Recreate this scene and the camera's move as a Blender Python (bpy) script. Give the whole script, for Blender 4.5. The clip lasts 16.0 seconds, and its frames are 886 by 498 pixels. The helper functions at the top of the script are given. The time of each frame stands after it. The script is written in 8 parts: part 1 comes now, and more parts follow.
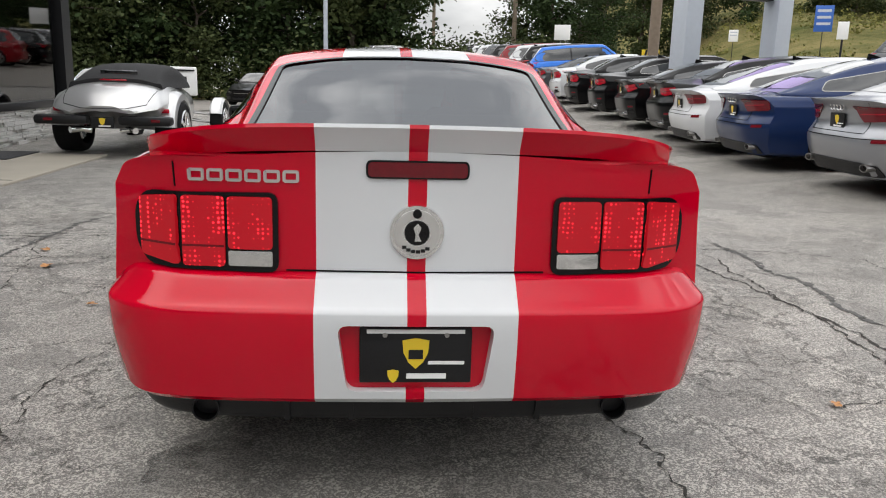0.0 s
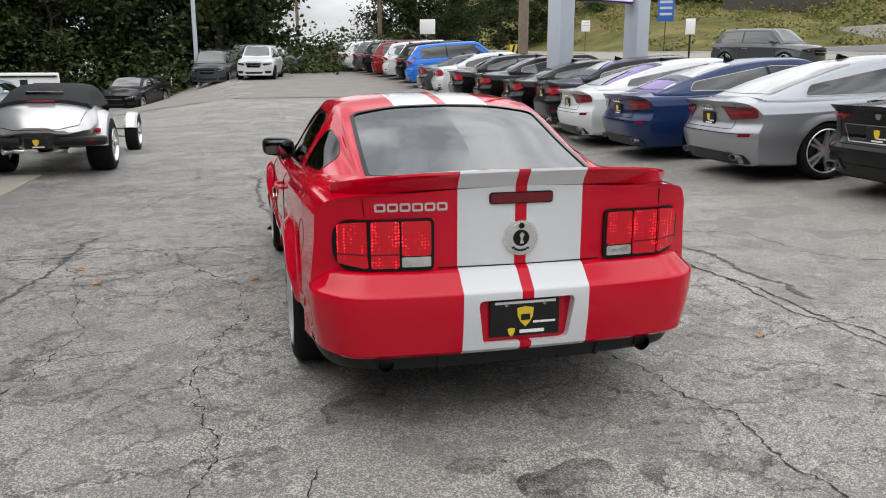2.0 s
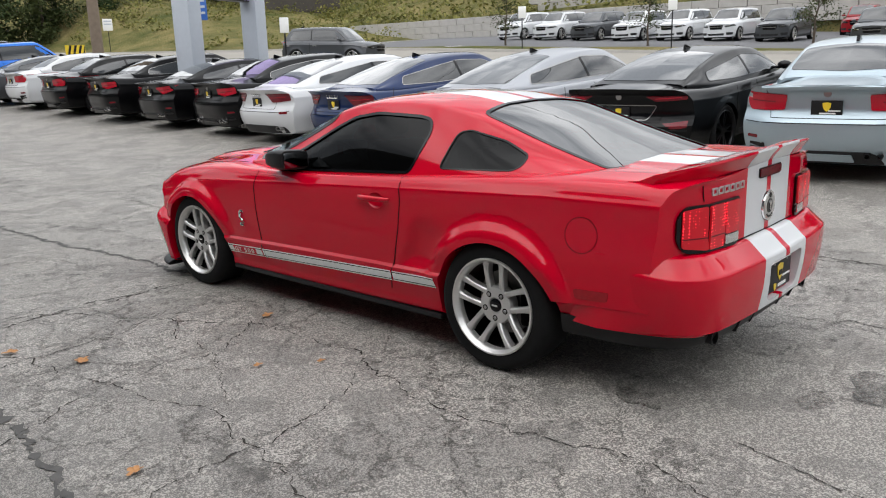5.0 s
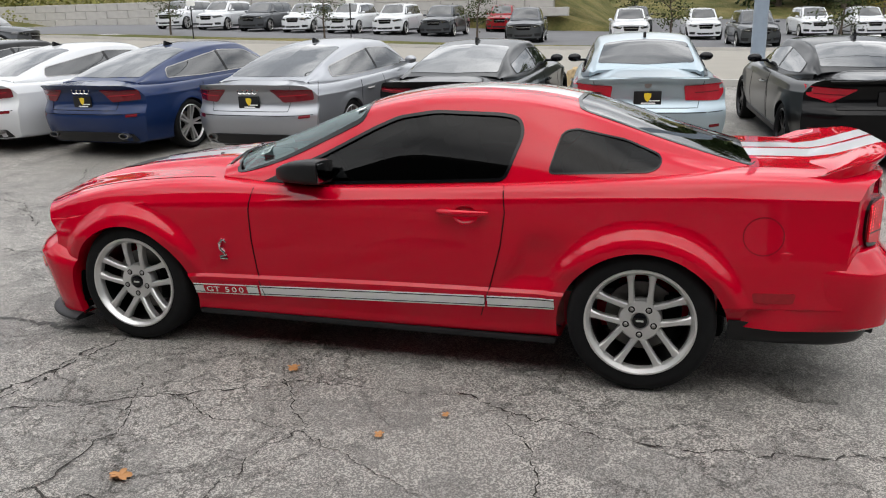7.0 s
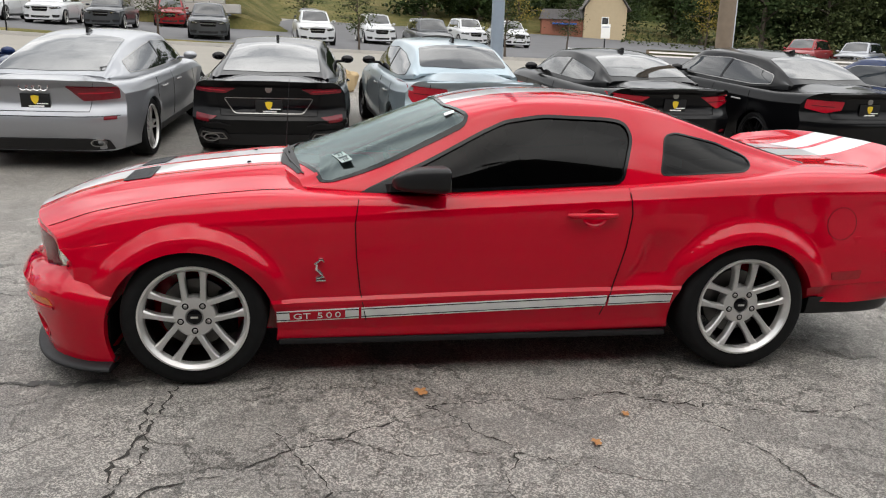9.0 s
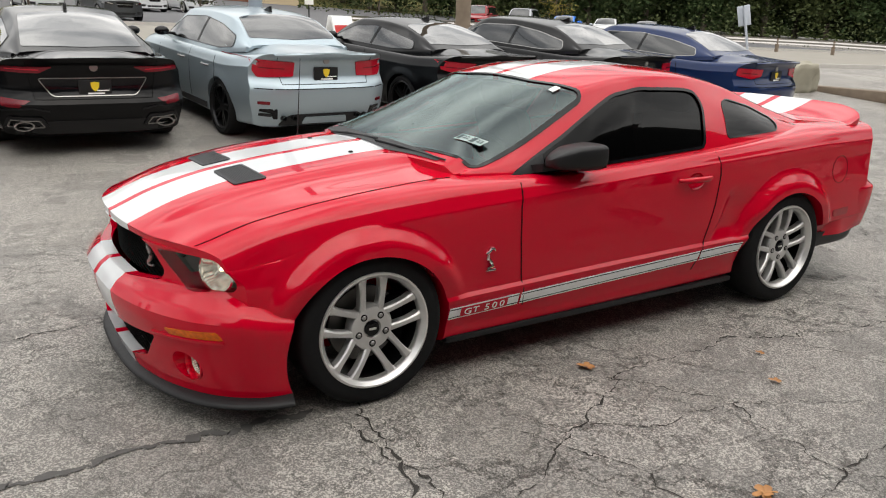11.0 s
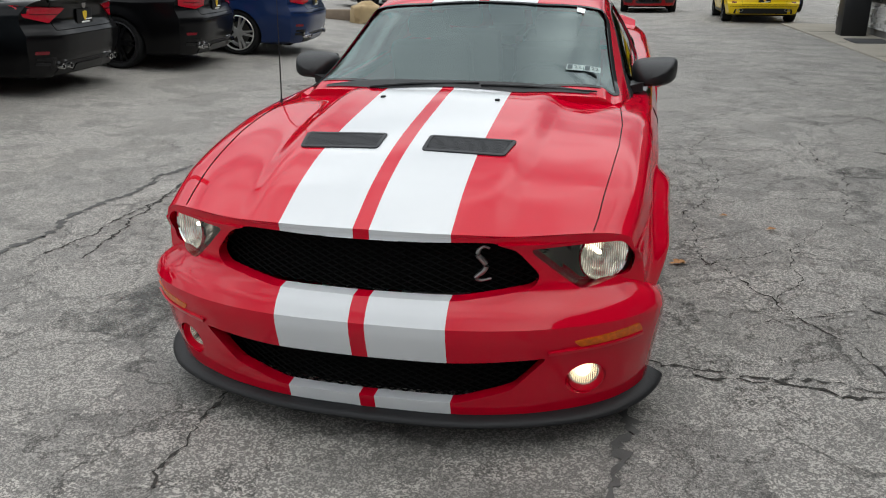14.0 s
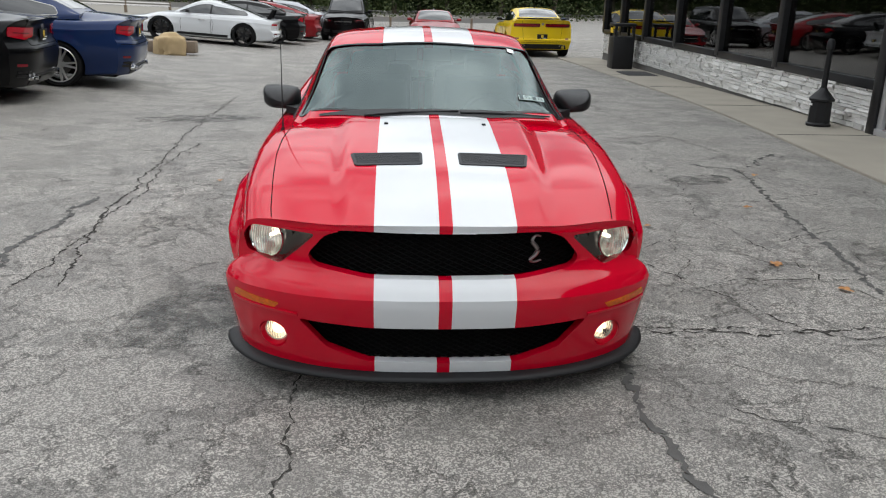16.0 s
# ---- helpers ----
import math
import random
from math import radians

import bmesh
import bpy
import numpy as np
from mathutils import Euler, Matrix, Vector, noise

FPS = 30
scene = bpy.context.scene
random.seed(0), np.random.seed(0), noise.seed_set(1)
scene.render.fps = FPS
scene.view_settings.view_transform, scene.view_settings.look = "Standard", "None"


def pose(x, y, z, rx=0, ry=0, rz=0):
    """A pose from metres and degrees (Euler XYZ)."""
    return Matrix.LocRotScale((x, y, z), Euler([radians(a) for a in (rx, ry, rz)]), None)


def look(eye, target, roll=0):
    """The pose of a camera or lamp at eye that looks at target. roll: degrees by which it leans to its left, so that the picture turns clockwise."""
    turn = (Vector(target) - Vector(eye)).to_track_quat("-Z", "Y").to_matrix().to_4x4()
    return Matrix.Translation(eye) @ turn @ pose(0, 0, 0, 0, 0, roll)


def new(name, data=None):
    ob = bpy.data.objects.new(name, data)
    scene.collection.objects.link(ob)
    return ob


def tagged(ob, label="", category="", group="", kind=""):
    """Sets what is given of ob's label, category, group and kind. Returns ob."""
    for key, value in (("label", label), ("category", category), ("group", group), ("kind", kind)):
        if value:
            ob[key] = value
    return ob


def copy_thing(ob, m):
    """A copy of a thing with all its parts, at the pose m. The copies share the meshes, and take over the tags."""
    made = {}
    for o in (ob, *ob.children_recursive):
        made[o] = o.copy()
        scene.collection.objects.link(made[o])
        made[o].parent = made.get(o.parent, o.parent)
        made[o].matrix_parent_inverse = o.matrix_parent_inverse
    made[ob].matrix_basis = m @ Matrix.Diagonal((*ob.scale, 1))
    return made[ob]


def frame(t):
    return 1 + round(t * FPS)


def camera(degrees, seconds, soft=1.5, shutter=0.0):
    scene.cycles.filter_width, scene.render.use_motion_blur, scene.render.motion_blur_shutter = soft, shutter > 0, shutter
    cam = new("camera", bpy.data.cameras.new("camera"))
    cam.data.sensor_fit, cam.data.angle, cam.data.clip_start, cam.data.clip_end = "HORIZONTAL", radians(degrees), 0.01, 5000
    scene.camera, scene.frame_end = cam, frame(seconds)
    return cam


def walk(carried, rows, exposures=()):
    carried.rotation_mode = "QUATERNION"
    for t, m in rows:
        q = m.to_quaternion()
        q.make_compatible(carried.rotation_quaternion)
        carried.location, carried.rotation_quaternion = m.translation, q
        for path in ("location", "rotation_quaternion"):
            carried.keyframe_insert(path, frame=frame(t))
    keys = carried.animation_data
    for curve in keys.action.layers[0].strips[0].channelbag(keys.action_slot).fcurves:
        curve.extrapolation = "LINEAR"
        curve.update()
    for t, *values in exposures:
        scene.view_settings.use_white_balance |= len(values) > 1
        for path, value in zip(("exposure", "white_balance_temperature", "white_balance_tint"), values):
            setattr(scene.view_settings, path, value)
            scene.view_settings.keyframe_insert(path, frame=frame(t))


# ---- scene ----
from mathutils.bvhtree import BVHTree
# path start
cam = camera(58.39, 16.0, soft=1.1)
PATH = [  # seconds, eye, (yaw, pitch, roll)
    (0.0, (-0.093, -4.526, 1.245), (-4.09, -12.34, -1.54)),
    (0.5, (-0.194, -4.972, 1.399), (-4.90, -14.36, -1.49)),
    (1.0, (-0.300, -5.324, 1.443), (-6.35, -14.17, -1.02)),
    (1.5, (-0.600, -5.521, 1.485), (-9.19, -13.51, -0.18)),
    (1.7, (-0.801, -5.527, 1.502), (-10.94, -13.20, -0.01)),
    (2.0, (-1.120, -5.488, 1.520), (-14.08, -12.84, 0.07)),
    (2.5, (-1.634, -5.258, 1.512), (-19.91, -12.21, 0.04)),
    (3.0, (-2.213, -5.126, 1.510), (-25.50, -12.01, 0.49)),
    (3.5, (-2.730, -4.912, 1.526), (-31.15, -12.11, 0.88)),
    (4.0, (-3.190, -4.584, 1.562), (-36.65, -12.49, 1.49)),
    (4.2, (-3.387, -4.455, 1.555), (-38.88, -12.67, 1.61)),
    (6.3, (-4.275, -2.215, 1.564), (-65.22, -14.35, 1.01)),
    (6.5, (-4.330, -1.988, 1.554), (-67.80, -14.43, 0.94)),
    (7.0, (-4.456, -1.472, 1.590), (-73.77, -14.52, 0.81)),
    (7.5, (-4.515, -0.904, 1.587), (-79.99, -14.57, 0.52)),
    (8.0, (-4.619, -0.337, 1.594), (-86.26, -14.44, -0.09)),
    (8.2, (-4.612, -0.113, 1.596), (-88.53, -14.28, -0.40)),
    (8.5, (-4.587, 0.201, 1.590), (-92.31, -14.40, -0.79)),
    (9.0, (-4.499, 0.768, 1.585), (-98.49, -14.33, -1.64)),
    (9.2, (-4.470, 1.016, 1.569), (-100.97, -14.37, -1.92)),
    (11.3, (-3.417, 3.041, 1.577), (-126.25, -16.41, -1.04)),
    (11.5, (-3.257, 3.208, 1.552), (-129.04, -16.66, -0.77)),
    (12.0, (-2.810, 3.608, 1.571), (-136.41, -17.36, -0.10)),
    (12.5, (-2.262, 3.872, 1.556), (-143.99, -18.09, 0.42)),
    (13.0, (-1.782, 4.145, 1.533), (-151.38, -18.70, 0.61)),
    (13.5, (-1.286, 4.294, 1.509), (-159.19, -19.47, 0.74)),
    (14.0, (-0.766, 4.366, 1.521), (-166.95, -20.22, 0.45)),
    (14.5, (-0.280, 4.428, 1.525), (-174.01, -20.56, -0.03)),
    (15.0, (0.092, 4.427, 1.511), (-179.08, -20.23, -0.53)),
    (15.2, (0.182, 4.519, 1.524), (-180.42, -19.95, -0.72)),
    (15.5, (0.243, 4.705, 1.555), (-182.07, -19.39, -1.01)),
    (16.0, (0.188, 5.107, 1.602), (-183.09, -18.01, -1.23)),
]
walk(cam, [(t, pose(*e, 90 + a[1], a[2], a[0])) for t, e, a in PATH], [
    (0.0, 0.36, 6700, 10), (3.0, 0.32, 6500, 10), (6.5, 0.39, 6550, 10), (8.5, 0.40, 6700, 10), (11.5, 0.36, 6950, 10), (13.0, 0.12, 6650, 8),
    (14.5, 0.0, 6420, 7), (16.0, 0.13, 6400, 8)])
# path end

# ---------------------------------------------------------------- light
SUN_AZ, SUN_EL = radians(268), radians(62)
world = bpy.data.worlds.new("overcast_sky")
scene.world = world
world.use_nodes = True
wn, wl = world.node_tree.nodes, world.node_tree.links
wn.clear()
w_out, w_bg, w_sky = wn.new("ShaderNodeOutputWorld"), wn.new("ShaderNodeBackground"), wn.new("ShaderNodeTexSky")
w_sky.sky_type, w_sky.sun_disc = "NISHITA", False
w_sky.sun_elevation, w_sky.sun_rotation, w_sky.dust_density, w_sky.air_density = SUN_EL, SUN_AZ, 3.0, 1.0
w_co, w_map, w_no, w_ramp, w_mix = (wn.new("ShaderNodeTexCoord"), wn.new("ShaderNodeMapping"), wn.new("ShaderNodeTexNoise"),
                                    wn.new("ShaderNodeValToRGB"), wn.new("ShaderNodeMix"))
w_mix.data_type = "RGBA"
w_map.inputs["Scale"].default_value = (1.0, 1.0, 2.6)
w_no.inputs["Scale"].default_value, w_no.inputs["Detail"].default_value = 3.0, 7
w_ramp.color_ramp.elements[0].position, w_ramp.color_ramp.elements[0].color = 0.36, (4.5, 4.75, 5.1, 1)
w_ramp.color_ramp.elements[1].position, w_ramp.color_ramp.elements[1].color = 0.64, (14.6, 14.8, 15.0, 1)
w_mix.inputs["Factor"].default_value = 0.88
wl.new(w_co.outputs["Generated"], w_map.inputs["Vector"])
wl.new(w_map.outputs["Vector"], w_no.inputs["Vector"])
wl.new(w_no.outputs["Fac"], w_ramp.inputs["Fac"])
wl.new(w_sky.outputs["Color"], w_mix.inputs["A"])
wl.new(w_ramp.outputs["Color"], w_mix.inputs["B"])
w_sep, w_el, w_gain = wn.new("ShaderNodeSeparateXYZ"), wn.new("ShaderNodeMapRange"), wn.new("ShaderNodeVectorMath")
w_el.inputs["From Min"].default_value, w_el.inputs["From Max"].default_value = 0.0, 1.0
w_el.inputs["To Min"].default_value, w_el.inputs["To Max"].default_value = 0.52, 1.56
w_gain.operation = "SCALE"
wl.new(w_co.outputs["Generated"], w_sep.inputs["Vector"])
wl.new(w_sep.outputs["Z"], w_el.inputs["Value"])
wl.new(w_mix.outputs["Result"], w_gain.inputs[0])
wl.new(w_el.outputs["Result"], w_gain.inputs["Scale"])
wl.new(w_gain.outputs["Vector"], w_bg.inputs["Color"])
wl.new(w_bg.outputs["Background"], w_out.inputs["Surface"])
w_bg.inputs["Strength"].default_value = 0.124
sun_data = bpy.data.lights.new("sun", "SUN")
sun_data.energy, sun_data.angle, sun_data.color = 0.5, radians(90), (1.0, 0.965, 0.92)
sun = new("sun", sun_data)
sun.matrix_world = look((0, 0, 30), (0 - 30 * math.sin(SUN_AZ), 0 - 30 * math.cos(SUN_AZ), 30 - 30 * math.tan(SUN_EL)))


# ---------------------------------------------------------------- materials
class Nodes:
    """Small helper to write node trees in few lines."""

    def __init__(self, name):
        self.mat = bpy.data.materials.new(name)
        self.mat.use_nodes = True
        self.t = self.mat.node_tree
        self.bsdf = self.t.nodes["Principled BSDF"]
        self.out = self.t.nodes["Material Output"]
        self.tc = None

    def n(self, kind, **inputs):
        node = self.t.nodes.new("ShaderNode" + kind)
        for key, value in inputs.items():
            self.put(node.inputs[key.replace("_", " ")], value)
        return node

    def put(self, socket, value):
        if isinstance(value, bpy.types.NodeSocket):
            self.t.links.new(value, socket)
        else:
            socket.default_value = value

    def obj(self):
        if self.tc is None:
            self.tc = self.t.nodes.new("ShaderNodeTexCoord")
        return self.tc.outputs["Object"]

    def math(self, op, a, b=0.0, c=0.0):
        node = self.t.nodes.new("ShaderNodeMath")
        node.operation = op
        for i, v in enumerate((a, b, c)):
            self.put(node.inputs[i], v)
        return node.outputs[0]

    def mix(self, fac, a, b):
        node = self.t.nodes.new("ShaderNodeMix")
        node.data_type = "RGBA"
        self.put(node.inputs["Factor"], fac)
        self.put(node.inputs["A"], a if isinstance(a, bpy.types.NodeSocket) else (*a, 1)[:4])
        self.put(node.inputs["B"], b if isinstance(b, bpy.types.NodeSocket) else (*b, 1)[:4])
        return node.outputs["Result"]

    def noise(self, scale, detail=4, rough=0.55, vec=None, out="Fac"):
        node = self.n("TexNoise", Scale=scale, Detail=detail, Roughness=rough)
        self.put(node.inputs["Vector"], vec or self.obj())
        return node.outputs[out]

    def ramp(self, fac, lo, hi, a=(0, 0, 0), b=(1, 1, 1)):
        node = self.t.nodes.new("ShaderNodeValToRGB")
        self.put(node.inputs["Fac"], fac)
        e = node.color_ramp.elements
        e[0].position, e[0].color, e[1].position, e[1].color = lo, (*a, 1), hi, (*b, 1)
        return node.outputs["Color"]

    def bump(self, height, strength=0.3, distance=0.01):
        node = self.n("Bump", Strength=strength, Distance=distance, Height=height)
        self.put(self.bsdf.inputs["Normal"], node.outputs["Normal"])

    def set(self, **inputs):
        for key, value in inputs.items():
            socket = self.bsdf.inputs[key.replace("_", " ")]
            if isinstance(value, tuple) and len(value) == 3 and socket.type == "RGBA":
                value = (*value, 1)
            self.put(socket, value)
        return self.mat


def simple(name, colour, rough=0.5, metal=0.0, vary=0.12, scale=9.0, coat=0.0, bump=0.0, spec=0.5):
    m = Nodes(name)
    f = m.noise(scale, 5)
    dark = tuple(c * (1 - vary) for c in colour)
    lite = tuple(min(1, c * (1 + vary)) for c in colour)
    col = m.mix(f, dark, lite)
    r = m.math("MULTIPLY_ADD", m.noise(scale * 4, 3), 0.2 * rough, rough * 0.9)
    if bump:
        m.bump(m.noise(scale * 14, 4), bump, 0.004)
    return m.set(Base_Color=col, Roughness=r, Metallic=metal, Coat_Weight=coat, Coat_Roughness=0.03, Specular_IOR_Level=spec)


def paint(name, colour, metal=0.0, rough=0.32, flake=0.0, ior=1.38):
    """Clear-coated car paint with faint orange peel and road dust."""
    m = Nodes(name)
    fine = m.noise(900, 1) if flake else m.noise(60, 2)
    col = m.mix(m.math("MULTIPLY", fine, flake or 0.1), colour, tuple(min(1, c * 1.6 + 0.002) for c in colour))
    dust = m.ramp(m.noise(3.0, 6), 0.45, 0.85)
    rr = m.math("MULTIPLY_ADD", dust, 0.08, 0.02)
    m.bump(m.noise(240, 1), 0.012, 0.001)
    return m.set(Base_Color=col, Roughness=rough, Metallic=metal, Coat_Weight=0.8, Coat_Roughness=rr, Coat_IOR=ior, Specular_IOR_Level=0.1)


def striped_paint():
    """Red paint with two white racing stripes along the car's middle."""
    m = Nodes("red_paint_with_white_stripes")
    sep = m.n("SeparateXYZ", Vector=m.obj())
    ax = m.math("ABSOLUTE", sep.outputs["X"])
    inside = m.math("MULTIPLY", m.math("GREATER_THAN", ax, 0.026), m.math("LESS_THAN", ax, 0.277))
    up = m.math("GREATER_THAN", sep.outputs["Z"], 0.1)
    mask = m.math("MULTIPLY", inside, up)
    peel = m.noise(60, 2)
    red = m.mix(m.math("MULTIPLY", peel, 0.25), (0.54, 0.0003, 0.017), (0.60, 0.0006, 0.021))
    white = m.mix(m.noise(5, 4), (0.63, 0.645, 0.66), (0.69, 0.70, 0.71))
    m.bump(m.noise(240, 1), 0.012, 0.001)
    dust = m.ramp(m.noise(3.0, 6), 0.45, 0.85)
    return m.set(Base_Color=m.mix(mask, red, white), Roughness=0.42, Coat_Weight=1.0, Coat_IOR=1.43, Specular_IOR_Level=0.0,
                 Coat_Roughness=m.math("MULTIPLY_ADD", dust, 0.04, 0.015))


def glass(name, tint, gloss=0.02, ior=1.5, sheen=(1, 1, 1)):
    """Thin tinted pane: coloured see-through with a mirror gloss by Fresnel."""
    m = Nodes(name)
    tr = m.n("BsdfTransparent", Color=(*tint, 1))
    gl = m.n("BsdfGlossy", Color=(*sheen, 1), Roughness=gloss)
    fr = m.n("Fresnel", IOR=ior)
    mx = m.n("MixShader")
    m.put(mx.inputs[0], fr.outputs[0])
    m.put(mx.inputs[1], tr.outputs[0])
    m.put(mx.inputs[2], gl.outputs[0])
    m.put(m.out.inputs["Surface"], mx.outputs[0])
    return m.mat


def asphalt_material():
    m = Nodes("worn_cracked_asphalt")
    v = m.obj()
    big = m.noise(0.3, 5, 0.6)
    mid = m.noise(1.6, 6, 0.65)
    grit = m.noise(150, 2, 0.7)
    vor = m.n("TexVoronoi", Scale=165.0)
    m.put(vor.inputs["Vector"], v)
    tone = m.n("SeparateColor", Color=vor.outputs["Color"]).outputs[0]
    fine = m.noise(300, 1, 0.6)
    base = m.mix(m.ramp(big, 0.35, 0.66), (0.30, 0.279, 0.25), (0.50, 0.466, 0.42))
    base = m.mix(m.math("MULTIPLY", m.ramp(mid, 0.45, 0.70), 0.55), base, (0.60, 0.556, 0.50))
    base = m.mix(m.math("MULTIPLY", m.ramp(mid, 0.52, 0.3), 0.6), base, (0.15, 0.14, 0.128))        # worn darker patches
    tan = m.ramp(m.noise(0.75, 5, 0.65), 0.5, 0.72)
    base = m.mix(m.math("MULTIPLY", tan, 0.35), base, (0.46, 0.415, 0.345))                       # dusty tan patches
    grime = m.ramp(m.noise(0.5, 6, 0.7), 0.56, 0.72)
    base = m.mix(m.math("MULTIPLY", grime, 0.58), base, (0.15, 0.142, 0.132))                     # old drips and grime
    sx = m.n("SeparateXYZ", Vector=v).outputs["X"]
    stalls = m.ramp(m.math("MULTIPLY_ADD", m.noise(0.6, 5), 0.16, m.math("MULTIPLY", sx, 0.1)), 0.27, 0.42)
    base = m.mix(m.math("MULTIPLY", stalls, 0.06), base, (0.17, 0.158, 0.142))                     # dimmer light over the stalls put into the tarmac colour
    base = m.mix(m.math("MULTIPLY", m.ramp(tone, 0.7, 0.97), 0.5), base, (0.84, 0.79, 0.72))      # pale stones
    base = m.mix(m.math("MULTIPLY", m.ramp(tone, 0.36, 0.0), 0.82), base, (0.06, 0.056, 0.05))    # dark binder
    base = m.mix(m.math("MULTIPLY", m.ramp(grit, 0.52, 0.7), 0.28), base, (0.1, 0.095, 0.088))
    base = m.mix(m.math("MULTIPLY", m.ramp(fine, 0.5, 0.72), 0.5), base, (0.6, 0.575, 0.54))
    # crack network: distorted cell edges, only where the surface is tired
    wob = m.n("VectorMath")
    wob.operation = "MULTIPLY_ADD"
    m.put(wob.inputs[0], m.noise(3.4, 8, 0.72, out="Color"))
    wob.inputs[1].default_value = (0.6, 0.6, 0.0)
    m.put(wob.inputs[2], v)
    crack = None
    for sc, width, lo, hi in ((0.7, 0.0035, 0.40, 0.52), (2.1, 0.0055, 0.41, 0.52), (4.6, 0.0115, 0.43, 0.55)):
        ve = m.n("TexVoronoi", Scale=sc)
        ve.feature = "DISTANCE_TO_EDGE"
        m.put(ve.inputs["Vector"], wob.outputs[0])
        line = m.math("SUBTRACT", 1.0, m.ramp(ve.outputs["Distance"], width * 0.3, width * 1.8))
        where = m.ramp(m.noise(0.33 + 0.12 * sc, 4), lo, hi)
        line = m.math("MULTIPLY", line, m.math("MULTIPLY", where, m.math("MULTIPLY_ADD", stalls, -0.75, 1.0)))
        crack = line if crack is None else m.math("MAXIMUM", crack, line)
    base = m.mix(m.math("MULTIPLY", crack, 0.82), base, (0.04, 0.037, 0.032))
    h = m.math("SUBTRACT", m.math("ADD", m.math("MULTIPLY", grit, 0.9), m.math("MULTIPLY", tone, 0.7)), m.math("MULTIPLY", crack, 2.5))
    m.bump(h, 0.6, 0.007)
    return m.set(Base_Color=base, Roughness=m.math("MULTIPLY_ADD", mid, 0.25, 0.5), Specular_IOR_Level=0.6)


STRIPED = striped_paint()
RED = paint("red_paint", (0.55, 0.0006, 0.018), ior=1.43)
BLACK_PLASTIC = simple("black_textured_plastic", (0.012, 0.012, 0.013), 0.45, vary=0.2, bump=0.15, spec=0.3)
BLACK_GLOSS = simple("black_gloss_trim", (0.004, 0.004, 0.005), 0.12, vary=0.2, spec=0.3)
RUBBER = simple("tyre_rubber", (0.0085, 0.0085, 0.009), 0.8, vary=0.4, scale=25, bump=0.2, spec=0.2)
ALLOY = simple("machined_alloy", (0.68, 0.67, 0.655), 0.3, metal=0.7, vary=0.1)
SPOKE_ALLOY = simple("silver_alloy", (0.60, 0.595, 0.585), 0.36, metal=0.65, vary=0.12)
BRAKE_STEEL = simple("dull_brake_steel", (0.12, 0.115, 0.11), 0.45, metal=0.9, vary=0.2)
DARK_ALLOY = simple("dark_alloy", (0.03, 0.03, 0.032), 0.35, metal=0.9, vary=0.1)
# the dark view a door mirror would reflect is put into its tint
MIRROR_GLASS = simple("mirror_glass_dark_reflection", (0.16, 0.165, 0.17), 0.03, metal=1.0, vary=0.03)
CHROME = simple("chrome", (0.82, 0.82, 0.82), 0.06, metal=1.0, vary=0.03)
STEEL = simple("brushed_steel", (0.36, 0.35, 0.34), 0.35, metal=1.0, vary=0.1)
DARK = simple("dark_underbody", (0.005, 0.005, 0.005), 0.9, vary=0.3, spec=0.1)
INTERIOR = simple("charcoal_leather", (0.035, 0.037, 0.04), 0.6, vary=0.2, bump=0.1)
TINT = glass("dark_tinted_glass", (0.025, 0.027, 0.028), 0.015, 1.26)
REAR_TINT = glass("dark_rear_glass", (0.05, 0.054, 0.055), 0.015, 2.7)
SHIELD = glass("clear_green_glass", (0.3, 0.38, 0.37), 0.13, 1.8, (0.85, 1.0, 0.99))
PARKED_GLASS = simple("parked_car_glass", (0.008, 0.010, 0.011), 0.03, vary=0.1, coat=1.0, spec=0.5)
LENS_RED = simple("red_lens", (0.42, 0.006, 0.02), 0.2, vary=0.25, scale=60, coat=0.4, spec=0.3)
LENS_DARK_RED = simple("dark_red_lens", (0.14, 0.004, 0.010), 0.2, vary=0.3, scale=40, coat=0.4, spec=0.3)
LENS_AMBER = simple("amber_lens", (0.62, 0.12, 0.003), 0.2, vary=0.6, scale=60, coat=0.3, spec=0.3)
LENS_CLEAR = glass("clear_lens", (0.88, 0.88, 0.88), 0.04)
ASPHALT = asphalt_material()
CONCRETE = simple("sidewalk_concrete", (0.3, 0.272, 0.225), 0.85, vary=0.25, scale=1.6, bump=0.3)
WHITE_PLAIN = simple("white_vinyl", (0.86, 0.86, 0.85), 0.4, vary=0.04)
YELLOW_PLAIN = simple("yellow_print", (0.78, 0.55, 0.03), 0.4, vary=0.05)


# ---------------------------------------------------------------- geometry helpers
def part(name, bm, material, parent=None, label="", smooth=True):
    me = bpy.data.meshes.new(name)
    if not any(e.is_boundary for e in bm.edges):
        bmesh.ops.recalc_face_normals(bm, faces=bm.faces)
    bm.to_mesh(me)
    bm.free()
    ob = new(name, me)
    for mat in material if isinstance(material, (list, tuple)) else [material]:
        me.materials.append(mat)
    if smooth:
        me.shade_smooth()
        me.set_sharp_from_angle(angle=radians(35))
    if parent is not None:
        ob.parent = parent
    if label:
        ob["label"] = label
    return ob


def thing(name, label, category, group="", kind="", at=None):
    ob = new(name)
    if at is not None:
        ob.matrix_basis = at
    return tagged(ob, label, category, group, kind)


